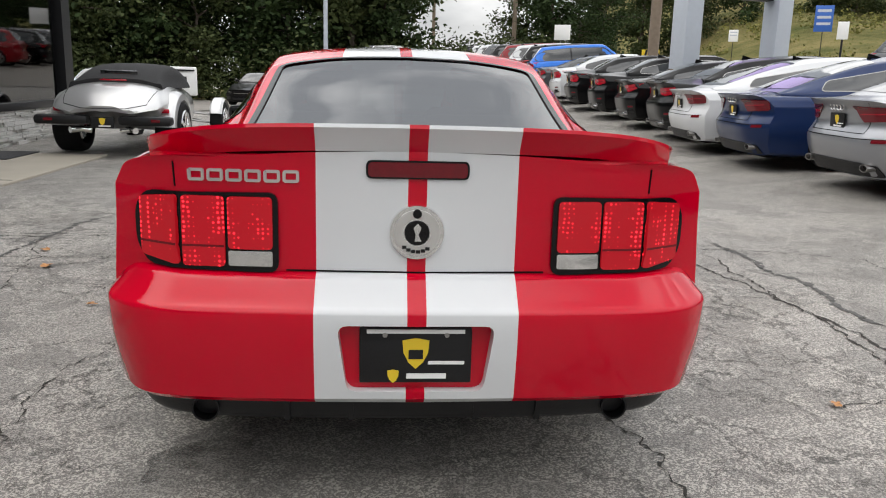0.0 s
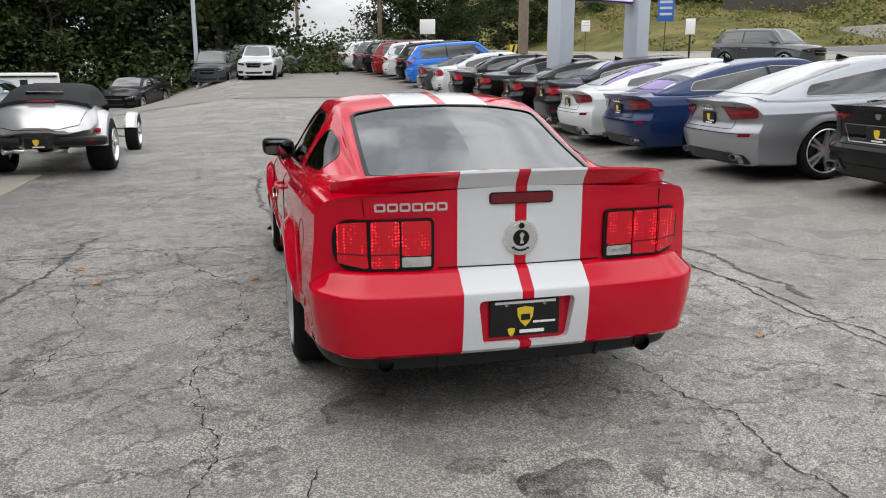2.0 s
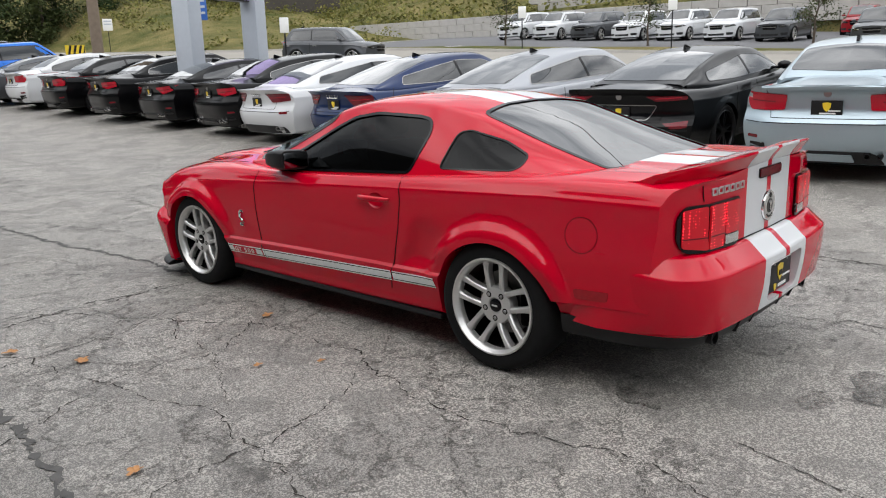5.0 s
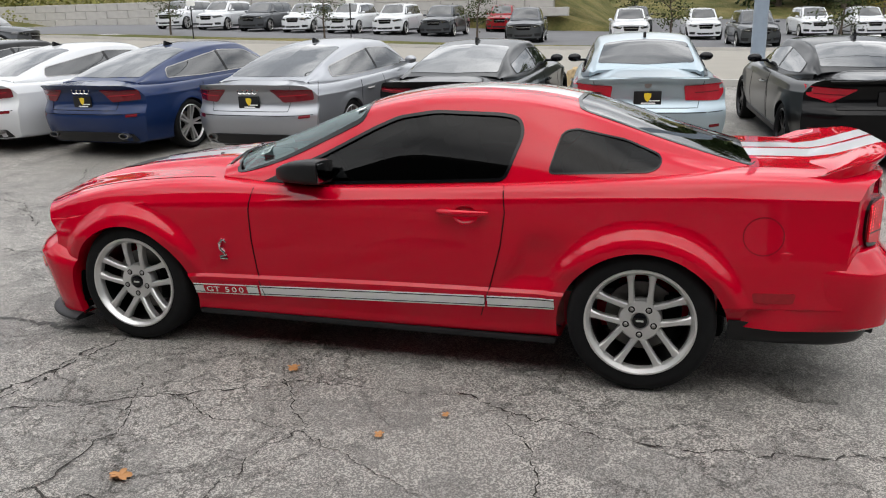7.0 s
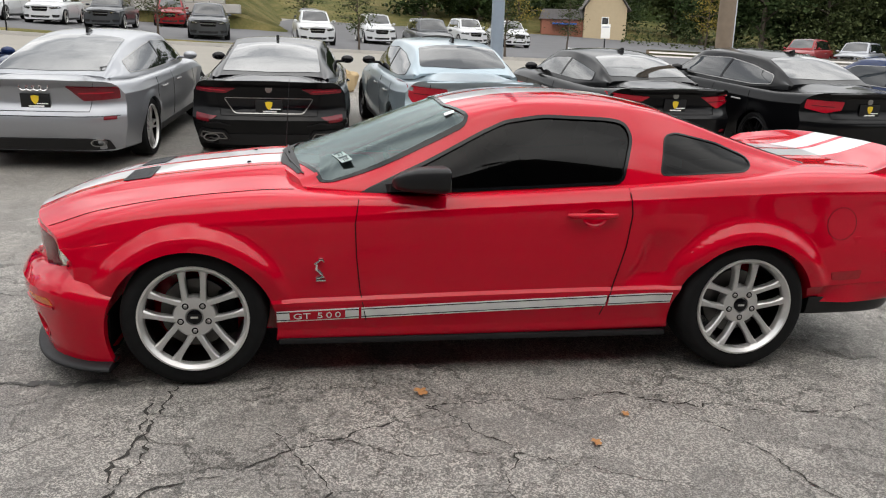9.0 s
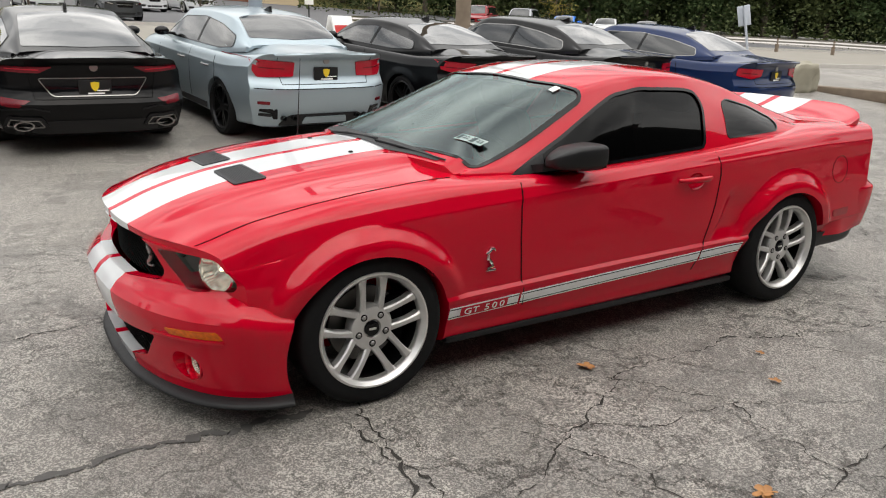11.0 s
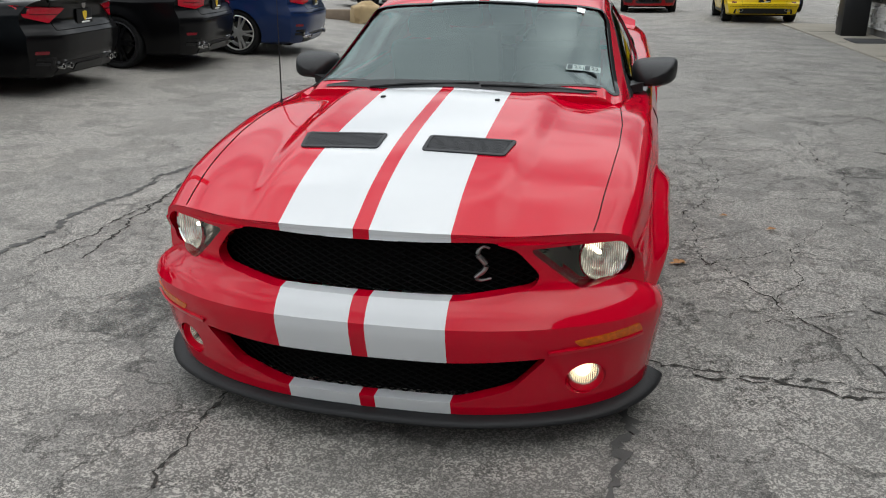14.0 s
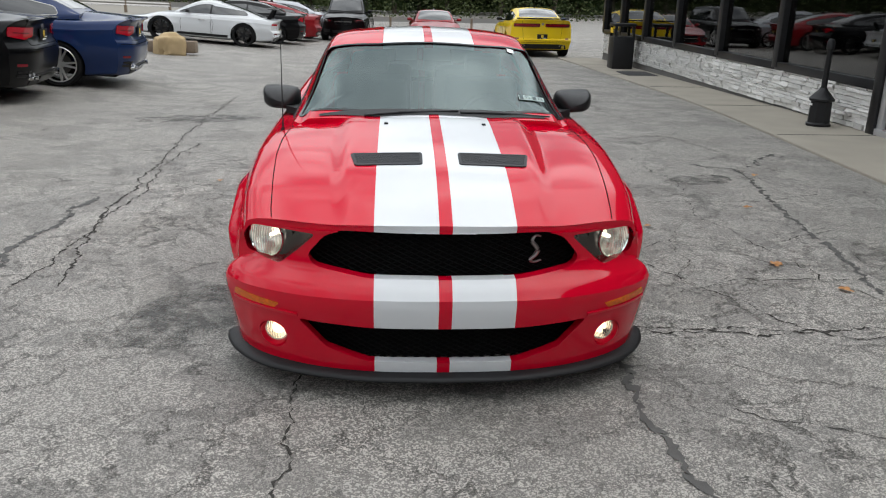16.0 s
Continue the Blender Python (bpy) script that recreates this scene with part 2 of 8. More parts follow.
def curve(*pts):
    """Smooth monotone function through the points (x, value)."""
    p = sorted(pts)
    xs, vs = np.array([a for a, _ in p], float), np.array([b for _, b in p], float)
    h, d = np.diff(xs), np.diff(vs) / np.diff(xs)
    m = np.zeros_like(vs)
    m[0], m[-1] = d[0], d[-1]
    for i in range(1, len(xs) - 1):
        if d[i - 1] * d[i] > 0:
            w1, w2 = 2 * h[i] + h[i - 1], h[i] + 2 * h[i - 1]
            m[i] = (w1 + w2) / (w1 / d[i - 1] + w2 / d[i])

    def f(x):
        x = min(max(x, xs[0]), xs[-1])
        i = min(int(np.searchsorted(xs, x, side="right")) - 1, len(xs) - 2)
        t = (x - xs[i]) / h[i]
        return float(vs[i] * (1 + 2 * t) * (1 - t) ** 2 + m[i] * h[i] * t * (1 - t) ** 2 + vs[i + 1] * t * t * (3 - 2 * t) + m[i + 1] * h[i] * t * t * (t - 1))
    return f


def spline(keys, n=5):
    """Catmull-Rom through keys; a key given twice makes a corner."""
    out = []
    k = [np.array(p, float) for p in keys]
    for i in range(len(k) - 1):
        a, b = k[i], k[i + 1]
        if np.linalg.norm(a - b) < 1e-9:
            continue
        p = k[i - 1] if i > 0 and np.linalg.norm(k[i - 1] - a) > 1e-9 else None
        q = k[i + 2] if i + 2 < len(k) and np.linalg.norm(k[i + 2] - b) > 1e-9 else None
        ln = np.linalg.norm(b - a)
        ta = (b - a) if p is None else (b - p) * ln / (np.linalg.norm(a - p) + ln)
        tb = (b - a) if q is None else (q - a) * ln / (np.linalg.norm(q - b) + ln)
        for j in range(n):
            t = j / n
            out.append(a * (1 + 2 * t) * (1 - t) ** 2 + ta * t * (1 - t) ** 2 + b * t * t * (3 - 2 * t) + tb * t * t * (t - 1))
    out.append(k[-1])
    return out


def loft(stations):
    """Closed solid from loops of equal length, with fanned caps."""
    bm = bmesh.new()
    rows = [[bm.verts.new(p) for p in s] for s in stations]
    n = len(rows[0])
    for a, b in zip(rows, rows[1:]):
        for i in range(n):
            bm.faces.new((a[i], a[(i + 1) % n], b[(i + 1) % n], b[i]))
    for r in (rows[0], rows[-1]):
        c = bm.verts.new(sum((v.co for v in r), Vector()) / n)
        for i in range(n):
            bm.faces.new((r[i], r[(i + 1) % n], c))
    return bm


def half_loop(half, y, warp=0.0, wide=0.9):
    """Full loop from a half section (x, z) that runs from the bottom middle to the top middle."""
    right = [(x, y + warp * (abs(x) / wide) ** 2.4, z) for x, z in half]
    left = [(-x, yy, z) for x, yy, z in reversed(right) if x > 1e-6]
    return right + left


def box(bm, x0, x1, y0, y1, z0, z1, bevel=0.0, m=None):
    r = bmesh.ops.create_cube(bm, size=1.0, matrix=Matrix.Translation(((x0 + x1) / 2, (y0 + y1) / 2, (z0 + z1) / 2)) @ Matrix.Diagonal((x1 - x0, y1 - y0, z1 - z0, 1)))
    vs = r["verts"]
    if bevel:
        es = list({e for v in vs for e in v.link_edges})
        g = bmesh.ops.bevel(bm, geom=es, offset=bevel, segments=2, affect="EDGES", profile=0.5)
        vs = list({v for f in g["faces"] for v in f.verts} | {v for v in vs if v.is_valid})
    if m is not None:
        bmesh.ops.transform(bm, matrix=m, verts=vs)
    return vs


def boxed(x0, x1, y0, y1, z0, z1, bevel=0.0, m=None):
    bm = bmesh.new()
    box(bm, x0, x1, y0, y1, z0, z1, bevel, m)
    return bm


def tube(bm, pts, radius, sides=8, closed=False):
    """Round bar along a line of points; radius may be a list."""
    pts = [Vector(p) for p in pts]
    rings = []
    for i, p in enumerate(pts):
        a = pts[i - 1] if i or closed else p
        b = pts[(i + 1) % len(pts)] if i + 1 < len(pts) or closed else p
        d = (b - a).normalized()
        u = d.cross((0, 0, 1) if abs(d.z) < 0.95 else (1, 0, 0)).normalized()
        v = d.cross(u)
        r = radius[i] if isinstance(radius, (list, tuple)) else radius
        rings.append([bm.verts.new(p + (u * math.cos(k * math.tau / sides) + v * math.sin(k * math.tau / sides)) * r) for k in range(sides)])
    pairs = list(zip(rings, rings[1:])) + ([(rings[-1], rings[0])] if closed else [])
    for a, b in pairs:
        for k in range(sides):
            bm.faces.new((a[k], a[(k + 1) % sides], b[(k + 1) % sides], b[k]))
    if not closed:
        bm.faces.new(rings[0])
        bm.faces.new(rings[-1])
    return bm


def lathe(profile, sides=48, axis="x"):
    """Turned solid: profile of (radius, along) closed on the axis or as a ring."""
    bm = bmesh.new()
    rings = []
    for r, a in profile:
        rings.append([bm.verts.new((a, r * math.cos(k * math.tau / sides), r * math.sin(k * math.tau / sides)) if axis == "x" else
                                   (r * math.cos(k * math.tau / sides), r * math.sin(k * math.tau / sides), a)) for k in range(sides)])
    n = len(rings)
    for i in range(n):
        a, b = rings[i], rings[(i + 1) % n]
        for k in range(sides):
            bm.faces.new((a[k], a[(k + 1) % sides], b[(k + 1) % sides], b[k]))
    bmesh.ops.remove_doubles(bm, verts=bm.verts, dist=1e-5)
    return bm


def tree_of(*obs):
    bm = bmesh.new()
    for ob in obs:
        bm.from_mesh(ob.data)
    t = BVHTree.FromBMesh(bm)
    bm.free()
    return t


def cut(ob, cutters, lined=False, clean=False):
    """Takes the cutter solids (bmeshes) out of ob for good; lined: the hollows take on its own material."""
    for bm in cutters:
        if not clean:
            bmesh.ops.recalc_face_normals(bm, faces=bm.faces)
        me = bpy.data.meshes.new("cutter")
        bm.to_mesh(me)
        bm.free()
        c = new("cutter", me)
        if lined:
            me.materials.append(ob.data.materials[0])
        mod = ob.modifiers.new("cut", "BOOLEAN")
        mod.operation, mod.solver, mod.use_self, mod.object = "DIFFERENCE", "EXACT", clean, c
        bpy.context.view_layer.update()
        done = bpy.data.meshes.new_from_object(ob.evaluated_get(bpy.context.evaluated_depsgraph_get()))
        ob.modifiers.clear()
        old = ob.data
        ob.data = done
        bpy.data.meshes.remove(old)
        bpy.data.objects.remove(c)
        bpy.data.meshes.remove(me)
    ob.data.shade_smooth()
    ob.data.set_sharp_from_angle(angle=radians(32))


def joined(solids):
    """Several solids as one bmesh."""
    out = bmesh.new()
    for bm in solids:
        me = bpy.data.meshes.new("solid")
        bmesh.ops.recalc_face_normals(bm, faces=bm.faces)
        bm.to_mesh(me)
        bm.free()
        out.from_mesh(me)
        bpy.data.meshes.remove(me)
    return out


def prism(poly, axis, lo, hi):
    """Solid over a polygon in the other two axes, from lo to hi along axis."""
    bm = bmesh.new()
    at = {"x": lambda p, d: (d, p[0], p[1]), "y": lambda p, d: (p[0], d, p[1]), "z": lambda p, d: (p[0], p[1], d)}[axis]
    a, b = [bm.verts.new(at(p, lo)) for p in poly], [bm.verts.new(at(p, hi)) for p in poly]
    n = len(poly)
    bm.faces.new(a)
    bm.faces.new(b)
    for i in range(n):
        bm.faces.new((a[i], a[(i + 1) % n], b[(i + 1) % n], b[i]))
    return bm


def rounded(poly, r=0.03, n=4):
    """Polygon with rounded corners."""
    out = []
    m = len(poly)
    for i, p in enumerate(poly):
        p, a, b = Vector(p), Vector(poly[i - 1]), Vector(poly[(i + 1) % m])
        ra, rb = min(r, (a - p).length * 0.45), min(r, (b - p).length * 0.45)
        s, e = p + (a - p).normalized() * ra, p + (b - p).normalized() * rb
        for k in range(n + 1):
            t = k / n
            out.append(tuple(s * (1 - t) ** 2 + p * 2 * t * (1 - t) + e * t * t))
    return out


def dense(poly, step=0.05, closed=True):
    out = []
    for i in range(len(poly) if closed else len(poly) - 1):
        a, b = Vector(poly[i]), Vector(poly[(i + 1) % len(poly)])
        k = max(1, int((b - a).length / step))
        out += [tuple(a.lerp(b, j / k)) for j in range(k)]
    if not closed:
        out.append(tuple(poly[-1]))
    return out


DIRS = {"-x": (Vector((-4, 0, 0)), Vector((1, 0, 0))), "+x": (Vector((4, 0, 0)), Vector((-1, 0, 0))), "+y": (Vector((0, 5, 0)), Vector((0, -1, 0))),
        "-y": (Vector((0, -5, 0)), Vector((0, 1, 0))), "+z": (Vector((0, 0, 4)), Vector((0, 0, -1)))}


def onto(tree, p, side, off=0.003):
    """The surface point met when looking from a side at the flat place p."""
    o, d = DIRS[side]
    q = Vector((0, p[0], p[1])) if side[1] == "x" else Vector((p[0], 0, p[1])) if side[1] == "y" else Vector((p[0], p[1], 0))
    hit = tree.ray_cast(q + o, d, 12)
    if hit[0] is None:
        near = tree.find_nearest(q + o * 0.25)
        return near[0] + near[1] * off
    nrm = hit[1] if hit[1].dot(d) < 0 else -hit[1]
    return hit[0] + nrm * off


def face_out(bm, side):
    """Turns an open skin so that it faces the side that it was laid on from."""
    bmesh.ops.recalc_face_normals(bm, faces=bm.faces)
    bm.normal_update()
    d = DIRS[side][1]
    if sum(f.normal.dot(d) * f.calc_area() for f in bm.faces) > 0:
        bmesh.ops.reverse_faces(bm, faces=bm.faces)
    return bm


def drape(tree, poly, side, off=0.003, thick=0.0, rings=5, step=0.04):
    """A skin with the polygon's outline laid on a surface; with thick it gets a rim down to the surface."""
    poly = dense(poly, step)
    c = (sum(p[0] for p in poly) / len(poly), sum(p[1] for p in poly) / len(poly))
    bm = bmesh.new()
    loops = []
    for k in range(rings, 0, -1):
        s = k / rings
        loops.append([bm.verts.new(onto(tree, (c[0] + (p[0] - c[0]) * s, c[1] + (p[1] - c[1]) * s), side, off)) for p in poly])
    mid = bm.verts.new(onto(tree, c, side, off))
    n = len(poly)
    for a, b in zip(loops, loops[1:]):
        for i in range(n):
            bm.faces.new((a[i], a[(i + 1) % n], b[(i + 1) % n], b[i]))
    for i in range(n):
        bm.faces.new((loops[-1][i], loops[-1][(i + 1) % n], mid))
    if thick:
        low = [bm.verts.new(onto(tree, p, side, off - thick)) for p in poly]
        for i in range(n):
            bm.faces.new((loops[0][i], loops[0][(i + 1) % n], low[(i + 1) % n], low[i]))
    return face_out(bm, side)


def ring_on(tree, poly, side, width, off=0.004, closed=True, step=0.04, thick=0.004):
    """A raised band of some width along a line on a surface."""
    pts = dense(poly, step, closed)
    n = len(pts)
    bm = bmesh.new()
    rows = []
    for i, p in enumerate(pts):
        a = Vector(pts[i - 1] if (closed or i) else pts[i])
        b = Vector(pts[(i + 1) % n] if (closed or i + 1 < n) else pts[i])
        t = (b - a).normalized()
        nr = Vector((-t.y, t.x)) * width / 2
        l, r = Vector(p) + nr, Vector(p) - nr
        rows.append([bm.verts.new(onto(tree, q, side, o)) for q, o in ((l, off - thick), (l, off), (r, off), (r, off - thick))])
    for i in range(n if closed else n - 1):
        a, b = rows[i], rows[(i + 1) % n]
        for k in range(3):
            bm.faces.new((a[k], a[k + 1], b[k + 1], b[k]))
    return face_out(bm, side)


def flipped(bm):
    bmesh.ops.scale(bm, vec=(-1, 1, 1), verts=bm.verts)
    return bm


# ---------------------------------------------------------------- car shells
def shell_section(c, y):
    """Half section of a lower body at station y, from the bottom middle to the top middle."""
    xr, zb = c["xr"](y), c["zb"](y)
    xe, ze, xt, zt = c["xe"](y), c["ze"](y), c["xt"](y), c["zt"](y)
    xm, zm = c["xm"](y), c["zm"](y)
    low = [(0, zb), (xr - 0.10, zb), (xr - 0.10, zb), (xr - 0.015, zb + 0.03), (xr, zb + 0.09)]
    if "ledge" in c:
        zl, ld = c["ledge"](y), max(0.0, min(1.0, (1.25 - abs(y + 0.05)) / 0.25))
        low += [(xm - 0.003, zl - 0.022), (xm, zl), (xm, zl), (xm - 0.014 * ld, zl + 0.016), (xm - 0.014 * ld, zl + 0.016)]
        xm, zm = xm - 0.004 * ld, zm + 0.08
    zh, zc = c["zh"](y), c["zc"](y)
    if "ledge" in c:                      # crisp shoulder line, raised middle of the bonnet
        xu, zu = c["xu"](y), c["zu"](y)
        keys = low + [(xm, zm), (xu + 0.004, (zm + zu) / 2 + 0.05), (xu, zu - 0.006), (xu - 0.003, zu + 0.004), (xe, ze), (xt, zt), (xt * 0.66, zt + (zh - zt) * 0.45), (xt * 0.55, zh - 0.004), (xt * 0.42, zh), (0, zc)]
        return spline(keys, 8)
    xu, zu = c["xu"](y), c["zu"](y)
    keys = low + [(xm, zm), (xu + 0.002, zu - 0.05), (xu, zu - 0.006), (xu - 0.004, zu + 0.006), (xe, ze), (xt, zt), (xt * 0.5, zh), (0, zc)]
    return spline(keys, 5)


def shell(c, y0, y1, count, rear_warp, front_warp, wheels=(), flare=0.0, flare_r=0.5, under=0.0, tail=None, dent=None, square=4):
    def bend(x, z, tr, tf, top):
        lip = max(0.0, min(1.0, (top - z - 0.035) / 0.05))
        return rear_warp * tr * abs(x / 0.9) ** square + (tail(z) * tr ** 4 if tail else 0) - front_warp * tf * abs(x / 0.9) ** 2.4 - under * tf ** 3 * lip

    loops = []
    for i in range(count + 1):
        y = y0 + (y1 - y0) * i / count
        tr, tf = max(0, (c["rear_from"] - y) / (c["rear_from"] - y0)), max(0, (y - c["front_from"]) / (y1 - c["front_from"]))
        half = shell_section(c, y)
        loop = []
        for x, z in half:
            dy = bend(x, z, tr, tf, half[-1][1] - 0.06 * (x / 0.8) ** 2)
            px = x
            for wy, wz, wr in wheels:
                d = math.hypot(y + dy - wy, z - wz)
                if x > 0.7 and wr - 0.06 < d < flare_r:
                    q = max(0.0, (d - wr) / (flare_r - wr))
                    rise = min(1.0, (1 - q) / 0.6)
                    px += flare * rise * rise * (3 - 2 * rise) * max(0.0, min(1, (z - 0.36) / 0.22)) * min(1, (x - 0.7) / 0.1)
            if dent and x > 0.7:
                px -= dent(y + dy, z)
            loop.append((px, y + dy, z))
        loops.append((loop, tr, tf, y))
    bm = bmesh.new()
    rows = []
    for loop, *_ in loops:
        right = [bm.verts.new(p) for p in loop]
        rows.append((right, [right[0]] + [bm.verts.new((-p[0], p[1], p[2])) for p in loop[1:-1]] + [right[-1]]))
    n = len(loops[0][0])
    for (ra, la), (rb, lb) in zip(rows, rows[1:]):
        for i in range(n - 1):
            bm.faces.new((ra[i], ra[i + 1], rb[i + 1], rb[i]))
            bm.faces.new((la[i], lb[i], lb[i + 1], la[i + 1]))
    for e in (0, -1):                     # curved end faces, rung by rung
        (right, left), (loop, tr, tf, y) = rows[e], loops[e]
        first = next(k for k in range(n) if loop[k][0] > loop[0][0] + 0.5) + 3
        prev = None
        for i in range(first, n):
            if i == n - 1:
                row = [right[i]] * 9
            else:
                row = [right[i]]
                for k in range(1, 8):
                    x, z = loop[i][0] * (1 - k / 4), loop[i][2]
                    row.append(bm.verts.new((x, y + bend(x, z, tr, tf, loop[-1][2] - 0.06 * (x / 0.8) ** 2), z)))
                row.append(left[i])
            if prev is None:
                bm.faces.new(row + left[first - 1:0:-1] + right[:first])
                prev = row
                continue
            for k in range(8):
                q = [prev[k], prev[k + 1], row[k + 1], row[k]]
                bm.faces.new(q[:3] if i == n - 1 else q)
            prev = row
    return bm


def green_section(g, y):
    xb, zb, xg, zg, zc = g["xb"](y), g["zb"](y), g["xg"](y), g["zg"](y), g["zc"](y)
    xm, zm = (xb + xg) / 2 + 0.012, (zb + zg) / 2
    return spline([(xb + 0.012, zb - 0.06), (xb, zb), (xm, zm), (xg + 0.004, zg - 0.012), (xg * 0.93, zg + (zc - zg) * 0.42), (xg * 0.5, zg + (zc - zg) * 0.86), (0, zc)], 5)


def greenhouse(g, y0, y1, count, warp=None, thick=0.03):
    """Arched shell of roof and pillars, open below."""
    bm = bmesh.new()
    rows = []
    for i in range(count + 1):
        y = y0 + (y1 - y0) * i / count
        w = warp(y) if warp else 0
        half = green_section(g, y)
        arc = half + [(-x, z) for x, z in reversed(half[:-1])]
        inner = []
        for k, p in enumerate(arc):
            a, b = arc[max(0, k - 1)], arc[min(len(arc) - 1, k + 1)]
            t = Vector((b[0] - a[0], b[1] - a[1])).normalized()
            inner.append((p[0] - t.y * thick, p[1] + t.x * thick) if k else (p[0] - thick, p[1]))
        inner[-1] = (arc[-1][0] + thick, arc[-1][1])
        rows.append(([bm.verts.new((x, y - w * (x / 0.7) ** 2, z)) for x, z in arc], [bm.verts.new((x, y - w * (x / 0.7) ** 2, z)) for x, z in inner]))
    n = len(rows[0][0])
    for (oa, ia), (ob, ib) in zip(rows, rows[1:]):
        for k in range(n - 1):
            bm.faces.new((oa[k], oa[k + 1], ob[k + 1], ob[k]))
            bm.faces.new((ia[k], ib[k], ib[k + 1], ia[k + 1]))
        bm.faces.new((oa[0], ob[0], ib[0], ia[0]))
        bm.faces.new((oa[-1], ia[-1], ib[-1], ob[-1]))
    for o, q in (rows[0], rows[-1]):
        for k in range(n - 1):
            bm.faces.new((o[k], o[k + 1], q[k + 1], q[k]))
    return bm


def sweep(plan, profile, depth=0.08):
    """Solid skin bent along a plan line (half, from the middle outwards); profile(u) gives outer (out, z) from bottom to top."""
    pts = spline(plan, 6)
    full = [(-p[0], p[1]) for p in reversed(pts[1:])] + [tuple(p) for p in pts]
    loops = []
    n = len(full)
    for i, p in enumerate(full):
        u = abs(2 * i / (n - 1) - 1)
        a, b = full[max(0, i - 1)], full[min(n - 1, i + 1)]
        t = Vector((b[0] - a[0], b[1] - a[1])).normalized()
        nr = Vector((t.y, -t.x))
        if nr.dot(Vector(p)) < 0:
            nr = -nr
        outer = spline(profile(u), 3)
        inner = [(o[0] - depth, o[1]) for o in reversed(outer)]
        loops.append([(p[0] + nr.x * d, p[1] + nr.y * d, z) for d, z in outer + inner])
    return loft(loops)


# ---------------------------------------------------------------- the red coupe
FRONT_AXLE, REAR_AXLE = (1.36, 0.333), (-1.36, 0.338)
hero = thing("sports_coupe", "red two-door coupe with two white racing stripes, parked on cracked asphalt", "car")
HC = dict(
    rear_from=-1.5, front_from=1.25, ledge=curve((-2.4, 0.47), (-1.0, 0.44), (-0.6, 0.435), (1.0, 0.40), (2.2, 0.36)),
    zb=curve((-2.4, 0.36), (-1.78, 0.33), (-1.45, 0.24), (-1.0, 0.19), (1.0, 0.17), (2.2, 0.16)),
    xr=curve((-2.4, 0.80), (-1.95, 0.87), (-1.36, 0.865), (-0.9, 0.865), (0, 0.865), (0.9, 0.865), (1.36, 0.865), (1.9, 0.86), (2.2, 0.82)),
    xm=curve((-2.4, 0.875), (-1.9, 0.90), (-1.36, 0.908), (-0.8, 0.908), (0, 0.905), (0.9, 0.908), (1.36, 0.908), (1.9, 0.895), (2.2, 0.855)),
    zm=curve((-2.4, 0.55), (2.2, 0.48)),
    xu=curve((-2.4, 0.852), (-1.9, 0.88), (-1.36, 0.89), (-0.7, 0.90), (0.3, 0.902), (1.0, 0.90), (1.36, 0.892), (1.9, 0.865), (2.2, 0.825)),
    zu=curve((-2.4, 0.925), (-1.79, 0.925), (-1.36, 0.912), (-0.7, 0.885), (0.0, 0.853), (0.6, 0.82), (1.2, 0.788), (1.36, 0.772), (1.9, 0.70), (2.2, 0.645)),
    xe=curve((-2.4, 0.80), (-1.9, 0.83), (-1.36, 0.845), (-0.7, 0.862), (0.3, 0.862), (1.0, 0.855), (1.36, 0.845), (1.9, 0.825), (2.2, 0.795)),
    ze=curve((-2.4, 0.992), (-1.9, 0.995), (-1.36, 0.975), (-0.7, 0.938), (0.3, 0.893), (0.95, 0.878), (1.36, 0.85), (1.9, 0.782), (2.2, 0.70)),
    xt=curve((-2.4, 0.64), (-1.9, 0.68), (-1.36, 0.76), (-0.7, 0.80), (0.3, 0.80), (1.0, 0.78), (1.36, 0.765), (1.9, 0.72), (2.2, 0.68)),
    zt=curve((-2.4, 1.02), (-1.9, 1.025), (-1.36, 0.99), (-0.7, 0.944), (0.3, 0.90), (0.95, 0.905), (1.36, 0.882), (1.9, 0.81), (2.2, 0.726)),
    zh=curve((-2.4, 1.035), (-1.9, 1.035), (-0.7, 0.962), (0.3, 0.922), (0.95, 0.975), (1.36, 0.942), (1.76, 0.886), (2.0, 0.824), (2.2, 0.742)),
    zc=curve((-2.4, 1.042), (-1.9, 1.042), (-0.7, 0.97), (0.3, 0.93), (0.95, 0.985), (1.36, 0.95), (1.76, 0.893), (2.0, 0.83), (2.2, 0.747)))
scoop_edge = curve((0.40, -0.56), (0.46, -0.66), (0.54, -0.735), (0.64, -0.775), (0.76, -0.80))


def scoop(y, z):
    """Hollow in the quarter panel ahead of the rear wheel."""
    if not 0.40 < z < 0.76 or y > -0.5:
        return 0.0
    ease = lambda v: max(0.0, min(1.0, v)) ** 2 * (3 - 2 * max(0.0, min(1.0, v)))
    return 0.026 * ease((scoop_edge(z) - y) / 0.06) * ease((y + 1.12) / 0.26) * ease((0.76 - z) / 0.14) * ease((z - 0.445) / 0.08)


